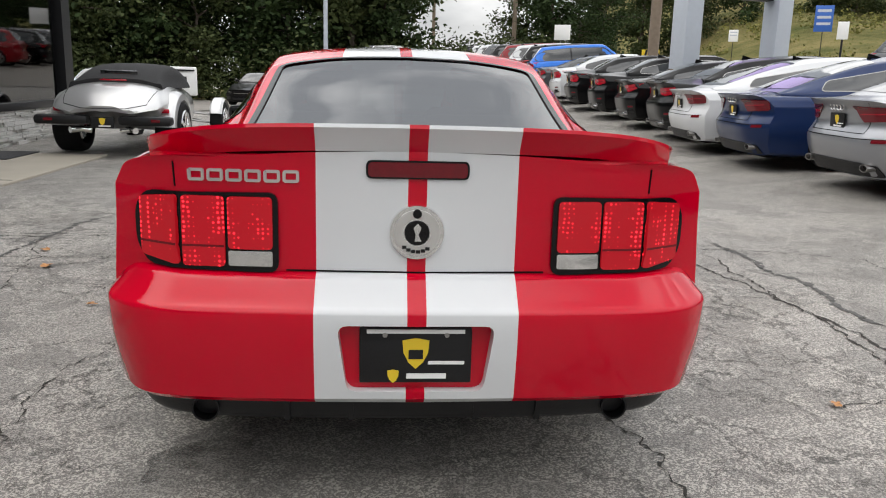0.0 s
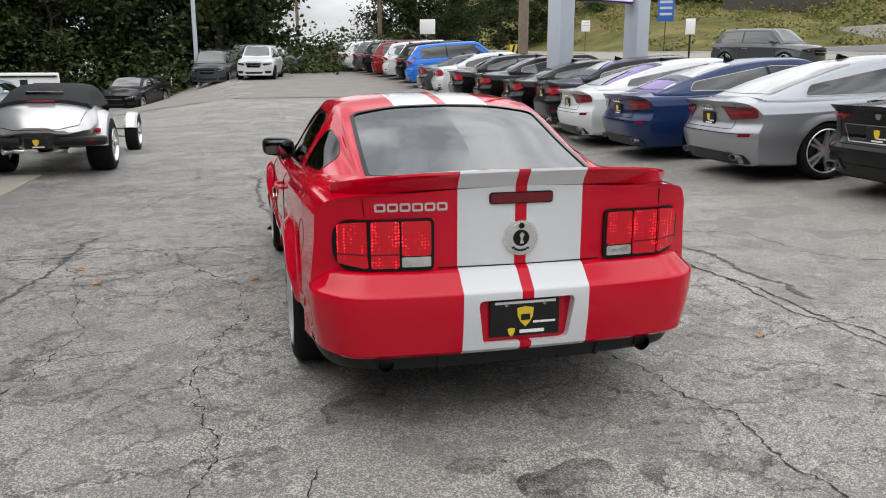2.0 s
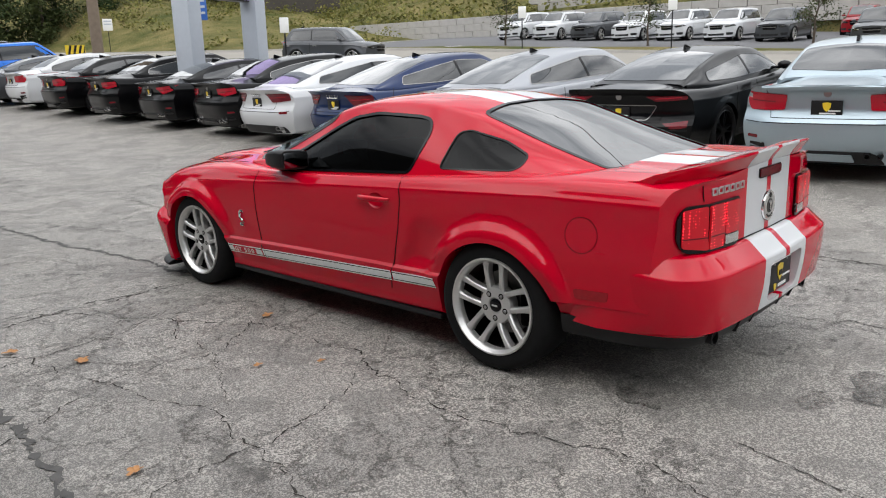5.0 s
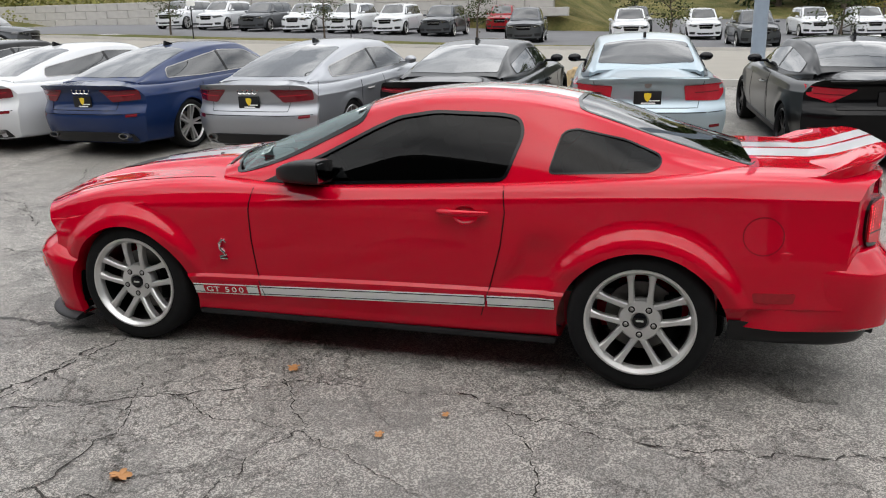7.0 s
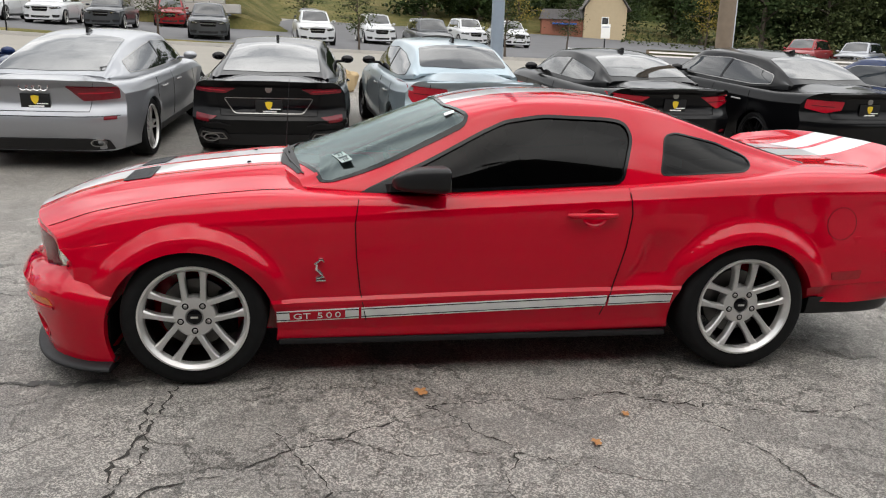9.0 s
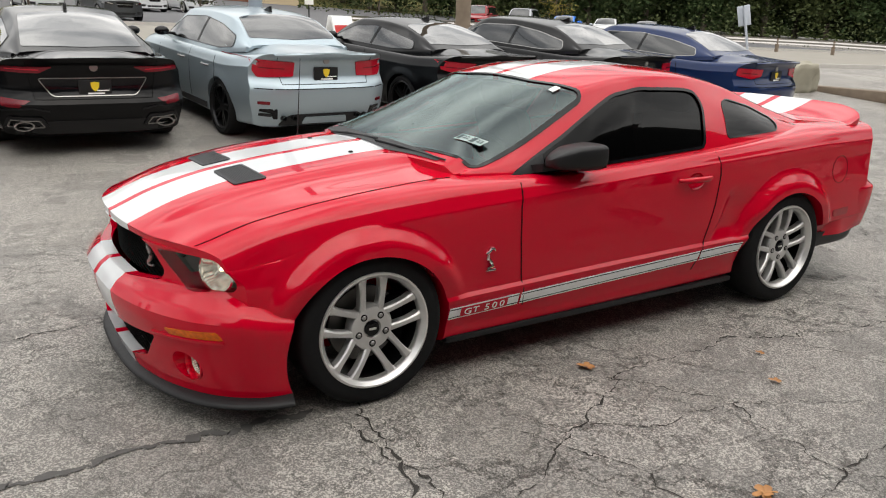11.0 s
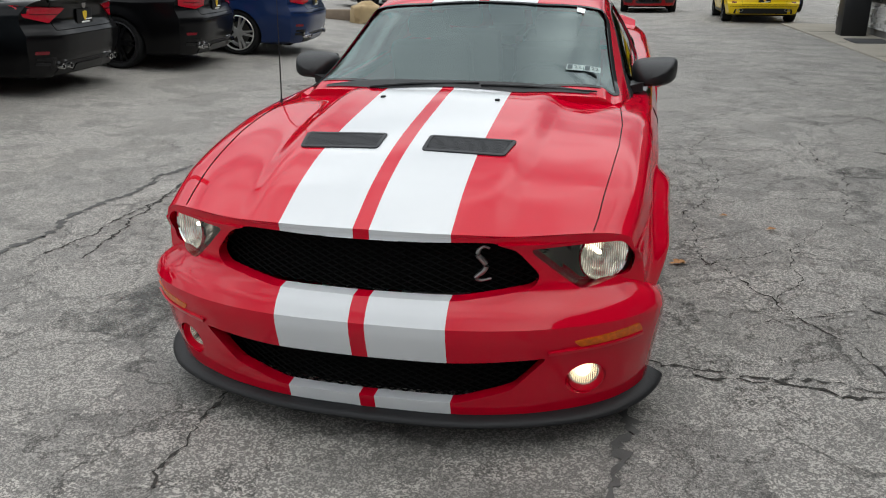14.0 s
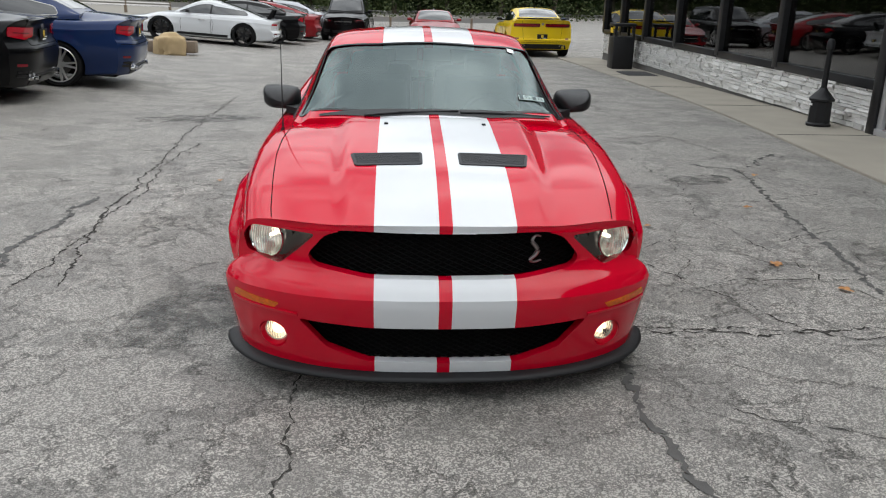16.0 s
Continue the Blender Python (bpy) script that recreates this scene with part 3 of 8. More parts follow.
HG = dict(
    xb=curve((1.02, 0.74), (0.6, 0.79), (0.2, 0.805), (-0.7, 0.80), (-1.0, 0.79), (-1.4, 0.765), (-1.95, 0.68)),
    zb=curve((1.02, 0.92), (0.6, 0.885), (0.2, 0.90), (-0.7, 0.945), (-1.4, 0.98), (-1.95, 0.99)),
    xg=curve((1.02, 0.70), (0.6, 0.675), (0.3, 0.65), (0.05, 0.63), (-0.3, 0.615), (-0.7, 0.61), (-1.0, 0.61), (-1.4, 0.62), (-1.95, 0.62)),
    zg=curve((1.02, 0.93), (0.6, 1.04), (0.3, 1.15), (0.05, 1.24), (-0.3, 1.295), (-0.7, 1.285), (-1.0, 1.235), (-1.4, 1.11), (-1.95, 0.975)),
    zc=curve((1.02, 0.975), (0.6, 1.13), (0.3, 1.245), (0.05, 1.325), (-0.2, 1.362), (-0.45, 1.374), (-0.7, 1.362), (-0.95, 1.325), (-1.22, 1.245), (-1.55, 1.13), (-1.95, 1.0)))
WHEELS = ((1.368, 0.275, 0.385), (-1.36, 0.285, 0.388))
body = part("body", shell(HC, -2.37, 2.20, 300, 0.20, 0.32, WHEELS, 0.046, 0.505, 0.035, None, scoop, 6), STRIPED, hero)
BODY_TREE = tree_of(body)
wells = []
for wy, wz, wr in WHEELS:
    for s in (-1, 1):
        bm = lathe([(0.0001, 0.60), (wr, 0.60), (wr, 1.1), (0.0001, 1.1)], 64)
        bmesh.ops.translate(bm, vec=(0, wy, wz), verts=bm.verts)
        if s < 0:
            flipped(bm)
        wells.append(bm)
cabin_cut = bmesh.new()
box(cabin_cut, -0.66, 0.66, -1.25, 0.78, 0.42, 1.3, 0.03)
handle_cups = []
for s in (-1, 1):
    cup = bmesh.new()
    bmesh.ops.create_uvsphere(cup, u_segments=32, v_segments=16, radius=1, matrix=pose(0.912 * s, -0.535, 0.802) @ Matrix.Diagonal((0.034, 0.062, 0.048, 1)))
    handle_cups.append(cup)
cut(body, wells + [cabin_cut])
cut(body, handle_cups, True)

roof = part("roof", greenhouse(HG, -1.95, 1.02, 80, curve((-1.95, 0.0), (-0.5, 0), (0.1, 0.06), (1.02, 0.16))), STRIPED, hero)
ROOF_TREE = tree_of(roof)
DOOR_GLASS = [(0.585, 0.899), (0.156, 0.915), (-0.3, 0.937), (-0.70, 0.957), (-0.772, 1.17), (-0.745, 1.236), (-0.66, 1.252), (-0.32, 1.263), (-0.13, 1.235), (0.0, 1.178), (0.25, 1.05)]
QUARTER_GLASS = [(-0.905, 0.992), (-0.955, 1.175), (-1.02, 1.19), (-1.25, 1.14), (-1.41, 1.075), (-1.415, 1.035), (-1.37, 1.008)]
SHIELD_GLASS = [(-0.722, 0.765), (-0.3, 0.93), (0.3, 0.93), (0.722, 0.765), (0.628, 0.05), (0.3, 0.135), (-0.3, 0.135), (-0.628, 0.05)]
REAR_GLASS = [(-0.53, -1.03), (-0.3, -0.99), (0.3, -0.99), (0.53, -1.03), (0.565, -1.82), (0.3, -1.88), (-0.3, -1.88), (-0.565, -1.82)]
cut(roof, [prism(rounded(DOOR_GLASS, 0.04), "x", -1.2, 1.2), prism(rounded(QUARTER_GLASS, 0.03), "x", -1.2, 1.2),
           prism(rounded(SHIELD_GLASS, 0.05), "z", 0.86, 1.6), prism(rounded(REAR_GLASS, 0.05), "z", 0.9, 1.6)])
for side in ("-x", "+x"):
    part("door_window", drape(ROOF_TREE, rounded(DOOR_GLASS, 0.04), side, -0.006), TINT, hero, "dark tinted door window")
    part("quarter_window", drape(ROOF_TREE, rounded(QUARTER_GLASS, 0.03), side, -0.002), TINT, hero, "dark tinted quarter window")
    part("window_seal", ring_on(ROOF_TREE, rounded(DOOR_GLASS, 0.04), side, 0.015, 0.004), BLACK_GLOSS, hero, "black rubber window seal")
    part("window_seal", ring_on(ROOF_TREE, rounded(QUARTER_GLASS, 0.03), side, 0.007, 0.003), BLACK_GLOSS, hero)
part("windshield", drape(ROOF_TREE, rounded(SHIELD_GLASS, 0.05), "+z", -0.003), SHIELD, hero, "clear windshield")
part("windshield_seal", ring_on(ROOF_TREE, rounded(SHIELD_GLASS, 0.05), "+z", 0.018, 0.003), BLACK_GLOSS, hero)
part("rear_window", drape(ROOF_TREE, rounded(REAR_GLASS, 0.05), "+z", -0.003), REAR_TINT, hero, "dark tinted rear window")
part("rear_window_seal", ring_on(ROOF_TREE, rounded(REAR_GLASS, 0.05), "+z", 0.022, 0.003), BLACK_GLOSS, hero)

# bumpers
F_PLAN = [(0, 2.205), (0.28, 2.192), (0.48, 2.148), (0.64, 2.08), (0.76, 2.0), (0.845, 1.90), (0.89, 1.80), (0.905, 1.66)]


def front_profile(u):
    k = (1 - u * 0.3) * (1 - 0.75 * max(0, (u - 0.72) / 0.28))
    top = 0.722 - 0.035 * u - 0.10 * max(0, u - 0.72) / 0.28
    keys = [(-0.05, 0.12), (0.0, 0.13), (0.0, 0.13), (0.025 * k, 0.22), (0.05 * k + 0.005, 0.34), (0.07 * k + 0.008, 0.43), (0.073 * k + 0.008, 0.475), (0.073 * k + 0.008, 0.475),
            (0.045 * k + 0.006, 0.515), (0.01 * k + 0.003, 0.545), (-0.008, 0.58), (-0.008, 0.69), (-0.002, 0.725)]
    return [(d - (0.085 * u ** 2 * min(1, max(0, (z - 0.53) / 0.06))), 0.12 + (z - 0.12) * (top - 0.12) / 0.61) for d, z in keys]


front_bumper = part("front_bumper", sweep(F_PLAN, front_profile, 0.05), STRIPED, hero)
NOSE_TREE = tree_of(front_bumper)
GRILLE = [(-0.40, 0.715), (0.40, 0.715), (0.47, 0.69), (0.545, 0.60), (0.52, 0.56), (0.3, 0.535), (-0.3, 0.535), (-0.52, 0.56), (-0.545, 0.60), (-0.47, 0.69)]
LOW_GRILLE = [(-0.58, 0.355), (-0.3, 0.345), (0.3, 0.345), (0.58, 0.355), (0.47, 0.235), (0.3, 0.18), (-0.3, 0.18), (-0.47, 0.235)]
HEAD = [(0.505, 0.69), (0.62, 0.692), (0.785, 0.687), (0.825, 0.63), (0.815, 0.56), (0.66, 0.545), (0.585, 0.612)]
fogs = []
for s in (-1, 1):
    bm = lathe([(0.0001, -0.5), (0.062, -0.5), (0.062, 0.6), (0.0001, 0.6)], 32)
    bmesh.ops.rotate(bm, cent=(0, 0, 0), matrix=Matrix.Rotation(radians(90), 3, "Z"), verts=bm.verts)
    bmesh.ops.translate(bm, vec=(0.695 * s, 2.0, 0.25), verts=bm.verts)
    fogs.append(bm)
NOSE_HOLES = lambda: [prism(rounded(GRILLE, 0.025), "y", 1.82, 2.6), prism(rounded(LOW_GRILLE, 0.02), "y", 1.82, 2.6),
                      prism(rounded(HEAD, 0.025), "y", 1.74, 2.6), prism(rounded([(-x, z) for x, z in HEAD], 0.025), "y", 1.74, 2.6)]
arches = []
for s in (-1, 1):
    bm = lathe([(0.0001, 0.57), (0.386, 0.57), (0.386, 1.13), (0.0001, 1.13)], 58)
    bmesh.ops.translate(bm, vec=(0, 1.368, 0.275), verts=bm.verts)
    arches.append(bm if s > 0 else flipped(bm))
cut(front_bumper, [joined(NOSE_HOLES() + fogs + arches)], clean=True)
cut(body, [joined(NOSE_HOLES() + [boxed(-0.6, 0.6, 1.86, 2.5, 0.14, 0.695)])], clean=True)

R_PLAN = [(0, -2.385), (0.35, -2.376), (0.58, -2.36), (0.70, -2.335), (0.758, -2.285), (0.813, -2.20), (0.855, -2.09), (0.882, -1.98), (0.902, -1.80)]


def rear_profile(u):
    side = max(0.0, min(1.0, (u - 0.52) / 0.34))
    side = side * side * (3 - 2 * side)
    k, sink = 1 - side, 0.005 - 0.04 * max(0.0, (u - 0.90) / 0.10)
    top, low = 0.702, 0.363
    cr = 0.622
    tuck = 0.014 * math.sin(math.pi * max(0.0, min(1.0, (u - 0.35) / 0.5))) ** 2
    return [(0.045 * k - tuck + sink, low - 0.02), (0.072 * k + sink - tuck, low), (0.072 * k + sink - tuck, low), (0.092 * k + sink - tuck * 0.4, (low + cr) / 2), (0.096 * k + sink, cr - 0.012),
            (0.090 * k + sink, cr), (0.078 * k + sink, cr + 0.010), (0.03 * k + sink, cr + (top - cr) * 0.7), (0.012 * k + sink, top - 0.008), (sink - 0.005, top)]


rear_bumper = part("rear_bumper", sweep(R_PLAN, rear_profile, 0.06), STRIPED, hero)


# flat pieces for plates and print
def flat(poly, y, depth=0.003):
    return prism(poly, "y", y, y - depth)


def shield(cx, cz, r):
    return [(cx - r, cz + r * 0.95), (cx, cz + r * 1.15), (cx + r, cz + r * 0.95), (cx + r * 0.92, cz), (cx + r * 0.55, cz - r * 0.75), (cx, cz - r * 1.25), (cx - r * 0.55, cz - r * 0.75), (cx - r * 0.92, cz)]


def rect(cx, cz, w, h):
    return [(cx - w / 2, cz - h / 2), (cx + w / 2, cz - h / 2), (cx + w / 2, cz + h / 2), (cx - w / 2, cz + h / 2)]


# wheels
def tyre_mesh(r, w, rim):
    h = w / 2
    half = [(r, h * 0.62), (r - 0.004, h * 0.8), (r - 0.014, h * 0.92), (r - 0.030, h * 0.985), ((r + rim) / 2 + 0.005, h * 1.02), (rim + 0.016, h * 0.98), (rim + 0.014, h * 0.95), (rim + 0.004, h * 0.93), (rim, h * 0.82)]
    return lathe([(a, -b) for a, b in reversed(half)] + half, 64)


def bar(bm, a, b, w0, w1, d0, d1):
    """Tapered bar in the wheel plane (y, z) between a and b; d: depth range along x."""
    a, b = Vector(a), Vector(b)
    t = (b - a).normalized()
    n = Vector((-t.y, t.x))
    q = [a + n * w0, b + n * w1, b - n * w1, a - n * w0]
    f = [bm.verts.new((d1, p.x, p.y)) for p in q]
    k = [bm.verts.new((d0, p.x, p.y)) for p in q]
    bm.faces.new(f)
    bm.faces.new(k)
    for i in range(4):
        bm.faces.new((f[i], f[(i + 1) % 4], k[(i + 1) % 4], k[i]))


def spoke(bm, a, o, r0, r1, wide, x0, x1):
    """One bevelled spoke at angle a, beside its pair's middle line by o, dished from x0 at the hub to x1 at the rim."""
    u, v = Vector((math.cos(a), math.sin(a))), Vector((-math.sin(a), math.cos(a)))
    rows = []
    for k in range(7):
        t = k / 6
        rad = r0 + (r1 - r0) * t
        w = wide * (1.15 - 0.35 * math.sin(math.pi * min(1, t * 0.8 + 0.15))) + 0.006 * max(0, t - 0.8) / 0.2
        top = x0 + (x1 - x0) * t + 0.008 * math.sin(math.pi * t)
        c = u * rad + v * (o * (0.9 + 0.22 * t))
        rows.append([bm.verts.new((x, *(c + v * d))) for x, d in ((top - 0.042, -w), (top - 0.007, -w), (top, -w * 0.62), (top, w * 0.62), (top - 0.007, w), (top - 0.042, w))])
    for p, q in zip(rows, rows[1:]):
        for k in range(6):
            bm.faces.new((p[k], p[(k + 1) % 6], q[(k + 1) % 6], q[k]))
    bm.faces.new(rows[0])
    bm.faces.new(rows[-1])


def hero_wheel(name, r, w, side, y, z, x):
    e = new(name)
    e.parent = hero
    e.matrix_basis = pose(x * side, y, z) @ (Matrix.Identity(4) if side > 0 else Matrix.Rotation(math.pi, 4, "Z"))
    part("tyre", tyre_mesh(r, w, 0.240), RUBBER, e)
    h = w / 2
    part("barrel", lathe([(0.238, -h * 0.85), (0.238, h * 0.62), (0.222, h * 0.62), (0.218, -h * 0.85)], 48), DARK_ALLOY, e)
    lip = lathe([(0.236, h * 0.5), (0.238, h * 0.86), (0.246, h * 0.98), (0.2535, h * 0.99), (0.2535, h * 0.94), (0.251, h * 1.03), (0.243, h * 1.035), (0.238, h * 0.98), (0.231, h * 0.90), (0.227, h * 0.86), (0.225, h * 0.70), (0.225, h * 0.5)], 72)
    part("rim_lip", lip, ALLOY, e, "polished alloy rim lip")
    rim = bmesh.new()
    for k in range(5):
        for o in (-0.045, 0.045):
            spoke(rim, math.tau * k / 5 + math.pi / 2, o, 0.074, 0.231, 0.0165, h * 0.70, h * 0.84)
    part("spokes", rim, SPOKE_ALLOY, e, "five pairs of silver alloy spokes")
    part("hub", lathe([(0.0001, h * 0.28), (0.100, h * 0.28), (0.102, h * 0.60), (0.094, h * 0.71), (0.078, h * 0.735), (0.042, h * 0.735), (0.036, h * 0.66), (0.0001, h * 0.66)], 40), SPOKE_ALLOY, e)
    part("centre_cap", lathe([(0.0001, h * 0.62), (0.034, h * 0.62), (0.034, h * 0.73), (0.028, h * 0.76), (0.0001, h * 0.76)], 32), BLACK_GLOSS, e)
    part("cap_print", prism(rect(0, 0, 0.034, 0.009), "x", h * 0.755, h * 0.768), ALLOY, e)
    for k in range(5):
        a = math.tau * (k + 0.5) / 5 + math.pi / 2
        at = Vector((0, 0.066 * math.cos(a), 0.066 * math.sin(a)))
        # solid black disc stands in for the shade inside a lug hole
        bm = lathe([(0.0001, h * 0.5), (0.0155, h * 0.5), (0.0155, h * 0.742), (0.0001, h * 0.742)], 20)
        bmesh.ops.translate(bm, vec=at, verts=bm.verts)
        part("lug_recess", bm, DARK, e)
        bm = lathe([(0.0001, h * 0.5), (0.0105, h * 0.5), (0.0105, h * 0.75), (0.007, h * 0.775), (0.0001, h * 0.775)], 6)
        bmesh.ops.translate(bm, vec=at, verts=bm.verts)
        part("lug_nut", bm, STEEL, e)
    part("brake_disc", lathe([(0.0001, -0.02), (0.165, -0.02), (0.165, 0.012), (0.09, 0.012), (0.09, 0.03), (0.0001, 0.03)], 48), BRAKE_STEEL, e)
    cal = bmesh.new()
    box(cal, -0.05, 0.03, 0.10, 0.185, -0.11, 0.11, 0.02)
    part("brake_caliper", cal, DARK, e)
    return e


for s in (-1, 1):
    hero_wheel("wheel", 0.333, 0.25, s, *FRONT_AXLE, 0.79)
    hero_wheel("wheel", 0.338, 0.275, s, *REAR_AXLE, 0.785)
for s in (-1, 1):
    part("arch_liner", boxed(*sorted((0.58 * s, 0.86 * s)), 1.742, 1.752, 0.14, 0.50), DARK, hero)
part("underbody", boxed(-0.58, 0.58, -1.75, 1.95, 0.165, 0.40, 0.04), DARK, hero)
part("rear_floor", boxed(-0.62, 0.62, -2.33, -1.70, 0.285, 0.42, 0.04), DARK, hero)


# tail
PLATE_HOLE = rounded([(-0.215, 0.582), (0.215, 0.582), (0.188, 0.386), (-0.188, 0.386)], 0.03)
cut(rear_bumper, [prism(PLATE_HOLE, "y", -3.0, -2.40)])
part("plate_recess", boxed(-0.235, 0.235, -2.43, -2.36, 0.375, 0.595), RED, hero)
plate = part("licence_plate", boxed(-0.155, 0.155, -2.452, -2.436, 0.408, 0.568, 0.004), BLACK_PLASTIC, hero, "black dealer plate with yellow shield and white print bars")


part("plate_shield", flat(shield(0.0, 0.497, 0.037), -2.4525), YELLOW_PLAIN, plate)
part("plate_mark", flat(rect(0.0, 0.493, 0.04, 0.026), -2.4556), BLACK_PLASTIC, plate)
part("plate_print", flat(rect(0.0, 0.558, 0.27, 0.011), -2.4525), WHITE_PLAIN, plate)
part("plate_print", flat(rect(0.085, 0.468, 0.10, 0.009), -2.4525), WHITE_PLAIN, plate)
part("plate_print", flat(rect(0.03, 0.429, 0.11, 0.014), -2.4525), WHITE_PLAIN, plate)
part("plate_shield", flat(shield(-0.062, 0.429, 0.016), -2.4525), YELLOW_PLAIN, plate)
for x in (-0.085, 0.085):
    bm = lathe([(0.0001, -0.003), (0.007, -0.003), (0.007, 0.003), (0.0001, 0.003)], 12)
    bmesh.ops.rotate(bm, cent=(0, 0, 0), matrix=Matrix.Rotation(radians(90), 3, "Z"), verts=bm.verts)
    bmesh.ops.translate(bm, vec=(x, -2.4535, 0.548), verts=bm.verts)
    part("plate_screw", bm, STEEL, plate)

# lit tail lamps: three chambers each with rows of diodes
def lit(name, colour, power, base=(0.4, 0.01, 0.015), dots=0.0):
    m = Nodes(name)
    if dots:
        v = m.n("TexVoronoi", Scale=dots)
        m.put(v.inputs["Vector"], m.obj())
        v.inputs["Randomness"].default_value = 0.25
        spot = m.math("SUBTRACT", 1.0, m.ramp(v.outputs["Distance"], 0.08, 0.36))
        cloud = m.ramp(m.noise(14, 2), 0.42, 0.62)
        m.set(Emission_Strength=m.math("MULTIPLY_ADD", m.math("MULTIPLY", spot, cloud), power, power * 0.05))
    else:
        m.set(Emission_Strength=power)
    return m.set(Base_Color=base, Roughness=0.2, Coat_Weight=0.25, Specular_IOR_Level=0.3, Emission_Color=colour)


TAIL_LIT = lit("lit_red_lamp", (1.0, 0.02, 0.035), 3.0, (0.3, 0.003, 0.010), 74)
HEAD_LIT = lit("lit_headlamp_bulb", (1.0, 0.86, 0.62), 5.0, (0.8, 0.8, 0.8))
FOG_LIT = lit("lit_fog_lamp", (1.0, 0.72, 0.45), 4.0, (0.5, 0.46, 0.4))
for s in (-1, 1):
    lamp = new("tail_lamp")
    lamp.parent = hero
    lamp["label"] = "lit red tail lamp with three chambers"
    bezel = rounded([(0.378 * s, 0.925), (0.745 * s, 0.918), (0.782 * s, 0.87), (0.782 * s, 0.765), (0.745 * s, 0.708), (0.378 * s, 0.702)], 0.03)
    part("bezel", drape(BODY_TREE, bezel, "-y", 0.012, 0.02), BLACK_GLOSS, lamp)
    for k, (xa, xb) in enumerate(((0.393, 0.512), (0.522, 0.638), (0.648, 0.760))):
        zt, zl = 0.912, 0.768 if k == 0 else 0.718
        q = [(xa * s, zt), (xb * s, zt - (0.012 if k == 2 else 0)), (xb * s, zl + (0.018 if k == 2 else 0)), (xa * s, zl)]
        part("lamp_chamber", drape(BODY_TREE, rounded(q, 0.012), "-y", 0.02, 0.012, 4), TAIL_LIT, lamp)
        if k:
            part("lamp_reflector", ring_on(BODY_TREE, [(xa * s, 0.775), (xb * s, 0.775)], "-y", 0.006, 0.022, False), LENS_DARK_RED, lamp)
    part("reverse_lamp", drape(BODY_TREE, rounded(rect(0.4525 * s, 0.742, 0.118, 0.042), 0.006), "-y", 0.02, 0.012, 3), CHROME, lamp, "clear reversing lamp")

BRAKE = rounded(rect(0, 0.992, 0.27, 0.04), 0.012)
part("brake_lamp_frame", drape(BODY_TREE, rounded(rect(0, 0.992, 0.282, 0.05), 0.016), "-y", 0.006, 0.01), BLACK_GLOSS, hero)
part("high_brake_lamp", drape(BODY_TREE, BRAKE, "-y", 0.010, 0.008), LENS_DARK_RED, hero, "unlit dark red high brake lamp")


def disc(r, depth, y, z, x=0.0, inner=0.0, sides=48):
    bm = lathe([(max(inner, 0.0001), 0), (r, 0), (r, depth * 0.7), (r * 0.96, depth), (max(inner, 0.0001), depth)], sides)
    bmesh.ops.rotate(bm, cent=(0, 0, 0), matrix=Matrix.Rotation(radians(-90), 3, "Z"), verts=bm.verts)
    bmesh.ops.translate(bm, vec=(x, y, z), verts=bm.verts)
    return bm


badge = part("round_badge", disc(0.078, 0.028, -2.352, 0.819), CHROME, hero, "round brushed chrome fuel-cap badge")
part("badge_ring", disc(0.066, 0.03, -2.352, 0.819, 0, 0.038), ALLOY, badge)
part("badge_face", disc(0.036, 0.032, -2.352, 0.819), BLACK_GLOSS, badge)
part("badge_mark", flat([(-0.006, 0.796), (0.012, 0.796), (0.004, 0.814), (0.012, 0.834), (0.002, 0.846), (-0.010, 0.834), (-0.004, 0.816)], -2.3845), CHROME, badge)
part("badge_lock", disc(0.013, 0.034, -2.352, 0.872), BLACK_GLOSS, badge)
for k in range(6):
    a = 4.0 + 0.26 * k
    part("badge_print", flat(rect(0.053 * math.cos(a), 0.819 + 0.053 * math.sin(a), 0.012, 0.009), -2.3825, 0.002), BLACK_PLASTIC, badge)
for k in range(6):
    x = -0.598 + 0.051 * k
    part("lettering_bar", ring_on(BODY_TREE, rounded(rect(x, 0.968, 0.036, 0.026), 0.001, 1), "-y", 0.008, 0.006, True, 0.02, 0.005), ALLOY, hero)
part("deck_seam", ring_on(BODY_TREE, [(-0.665, 1.0), (-0.66, 0.932)], "-y", 0.0035, 0.003, False, 0.02), DARK, hero)
part("deck_seam", ring_on(BODY_TREE, [(0.665, 1.0), (0.66, 0.932)], "-y", 0.0035, 0.003, False, 0.02), DARK, hero)
part("deck_seam", ring_on(BODY_TREE, [(-0.36, 0.708), (0, 0.704), (0.36, 0.708)], "-y", 0.004, 0.003, False), DARK, hero)

# spoiler
loops = []
for i in range(49):
    x = -0.775 + 1.55 * i / 48
    t = abs(x) / 0.775
    dy, dz = 0.20 * t ** 5, -0.052 * t ** 5 - 0.012 * t * t
    ys = [(-2.09, 1.036), (-2.20, 1.052), (-2.30, 1.082), (-2.392, 1.112), (-2.412, 1.116), (-2.415, 1.106), (-2.385, 1.068), (-2.37, 1.04), (-2.2, 1.03)]
    sq = 1 - 0.25 * t ** 6
    loops.append([(x, -2.25 + (yy + 2.25) * sq + dy, max(zz + dz, 1.0 if yy > -2.3 else 0.99)) for yy, zz in ys])
part("spoiler", loft(loops), STRIPED, hero)

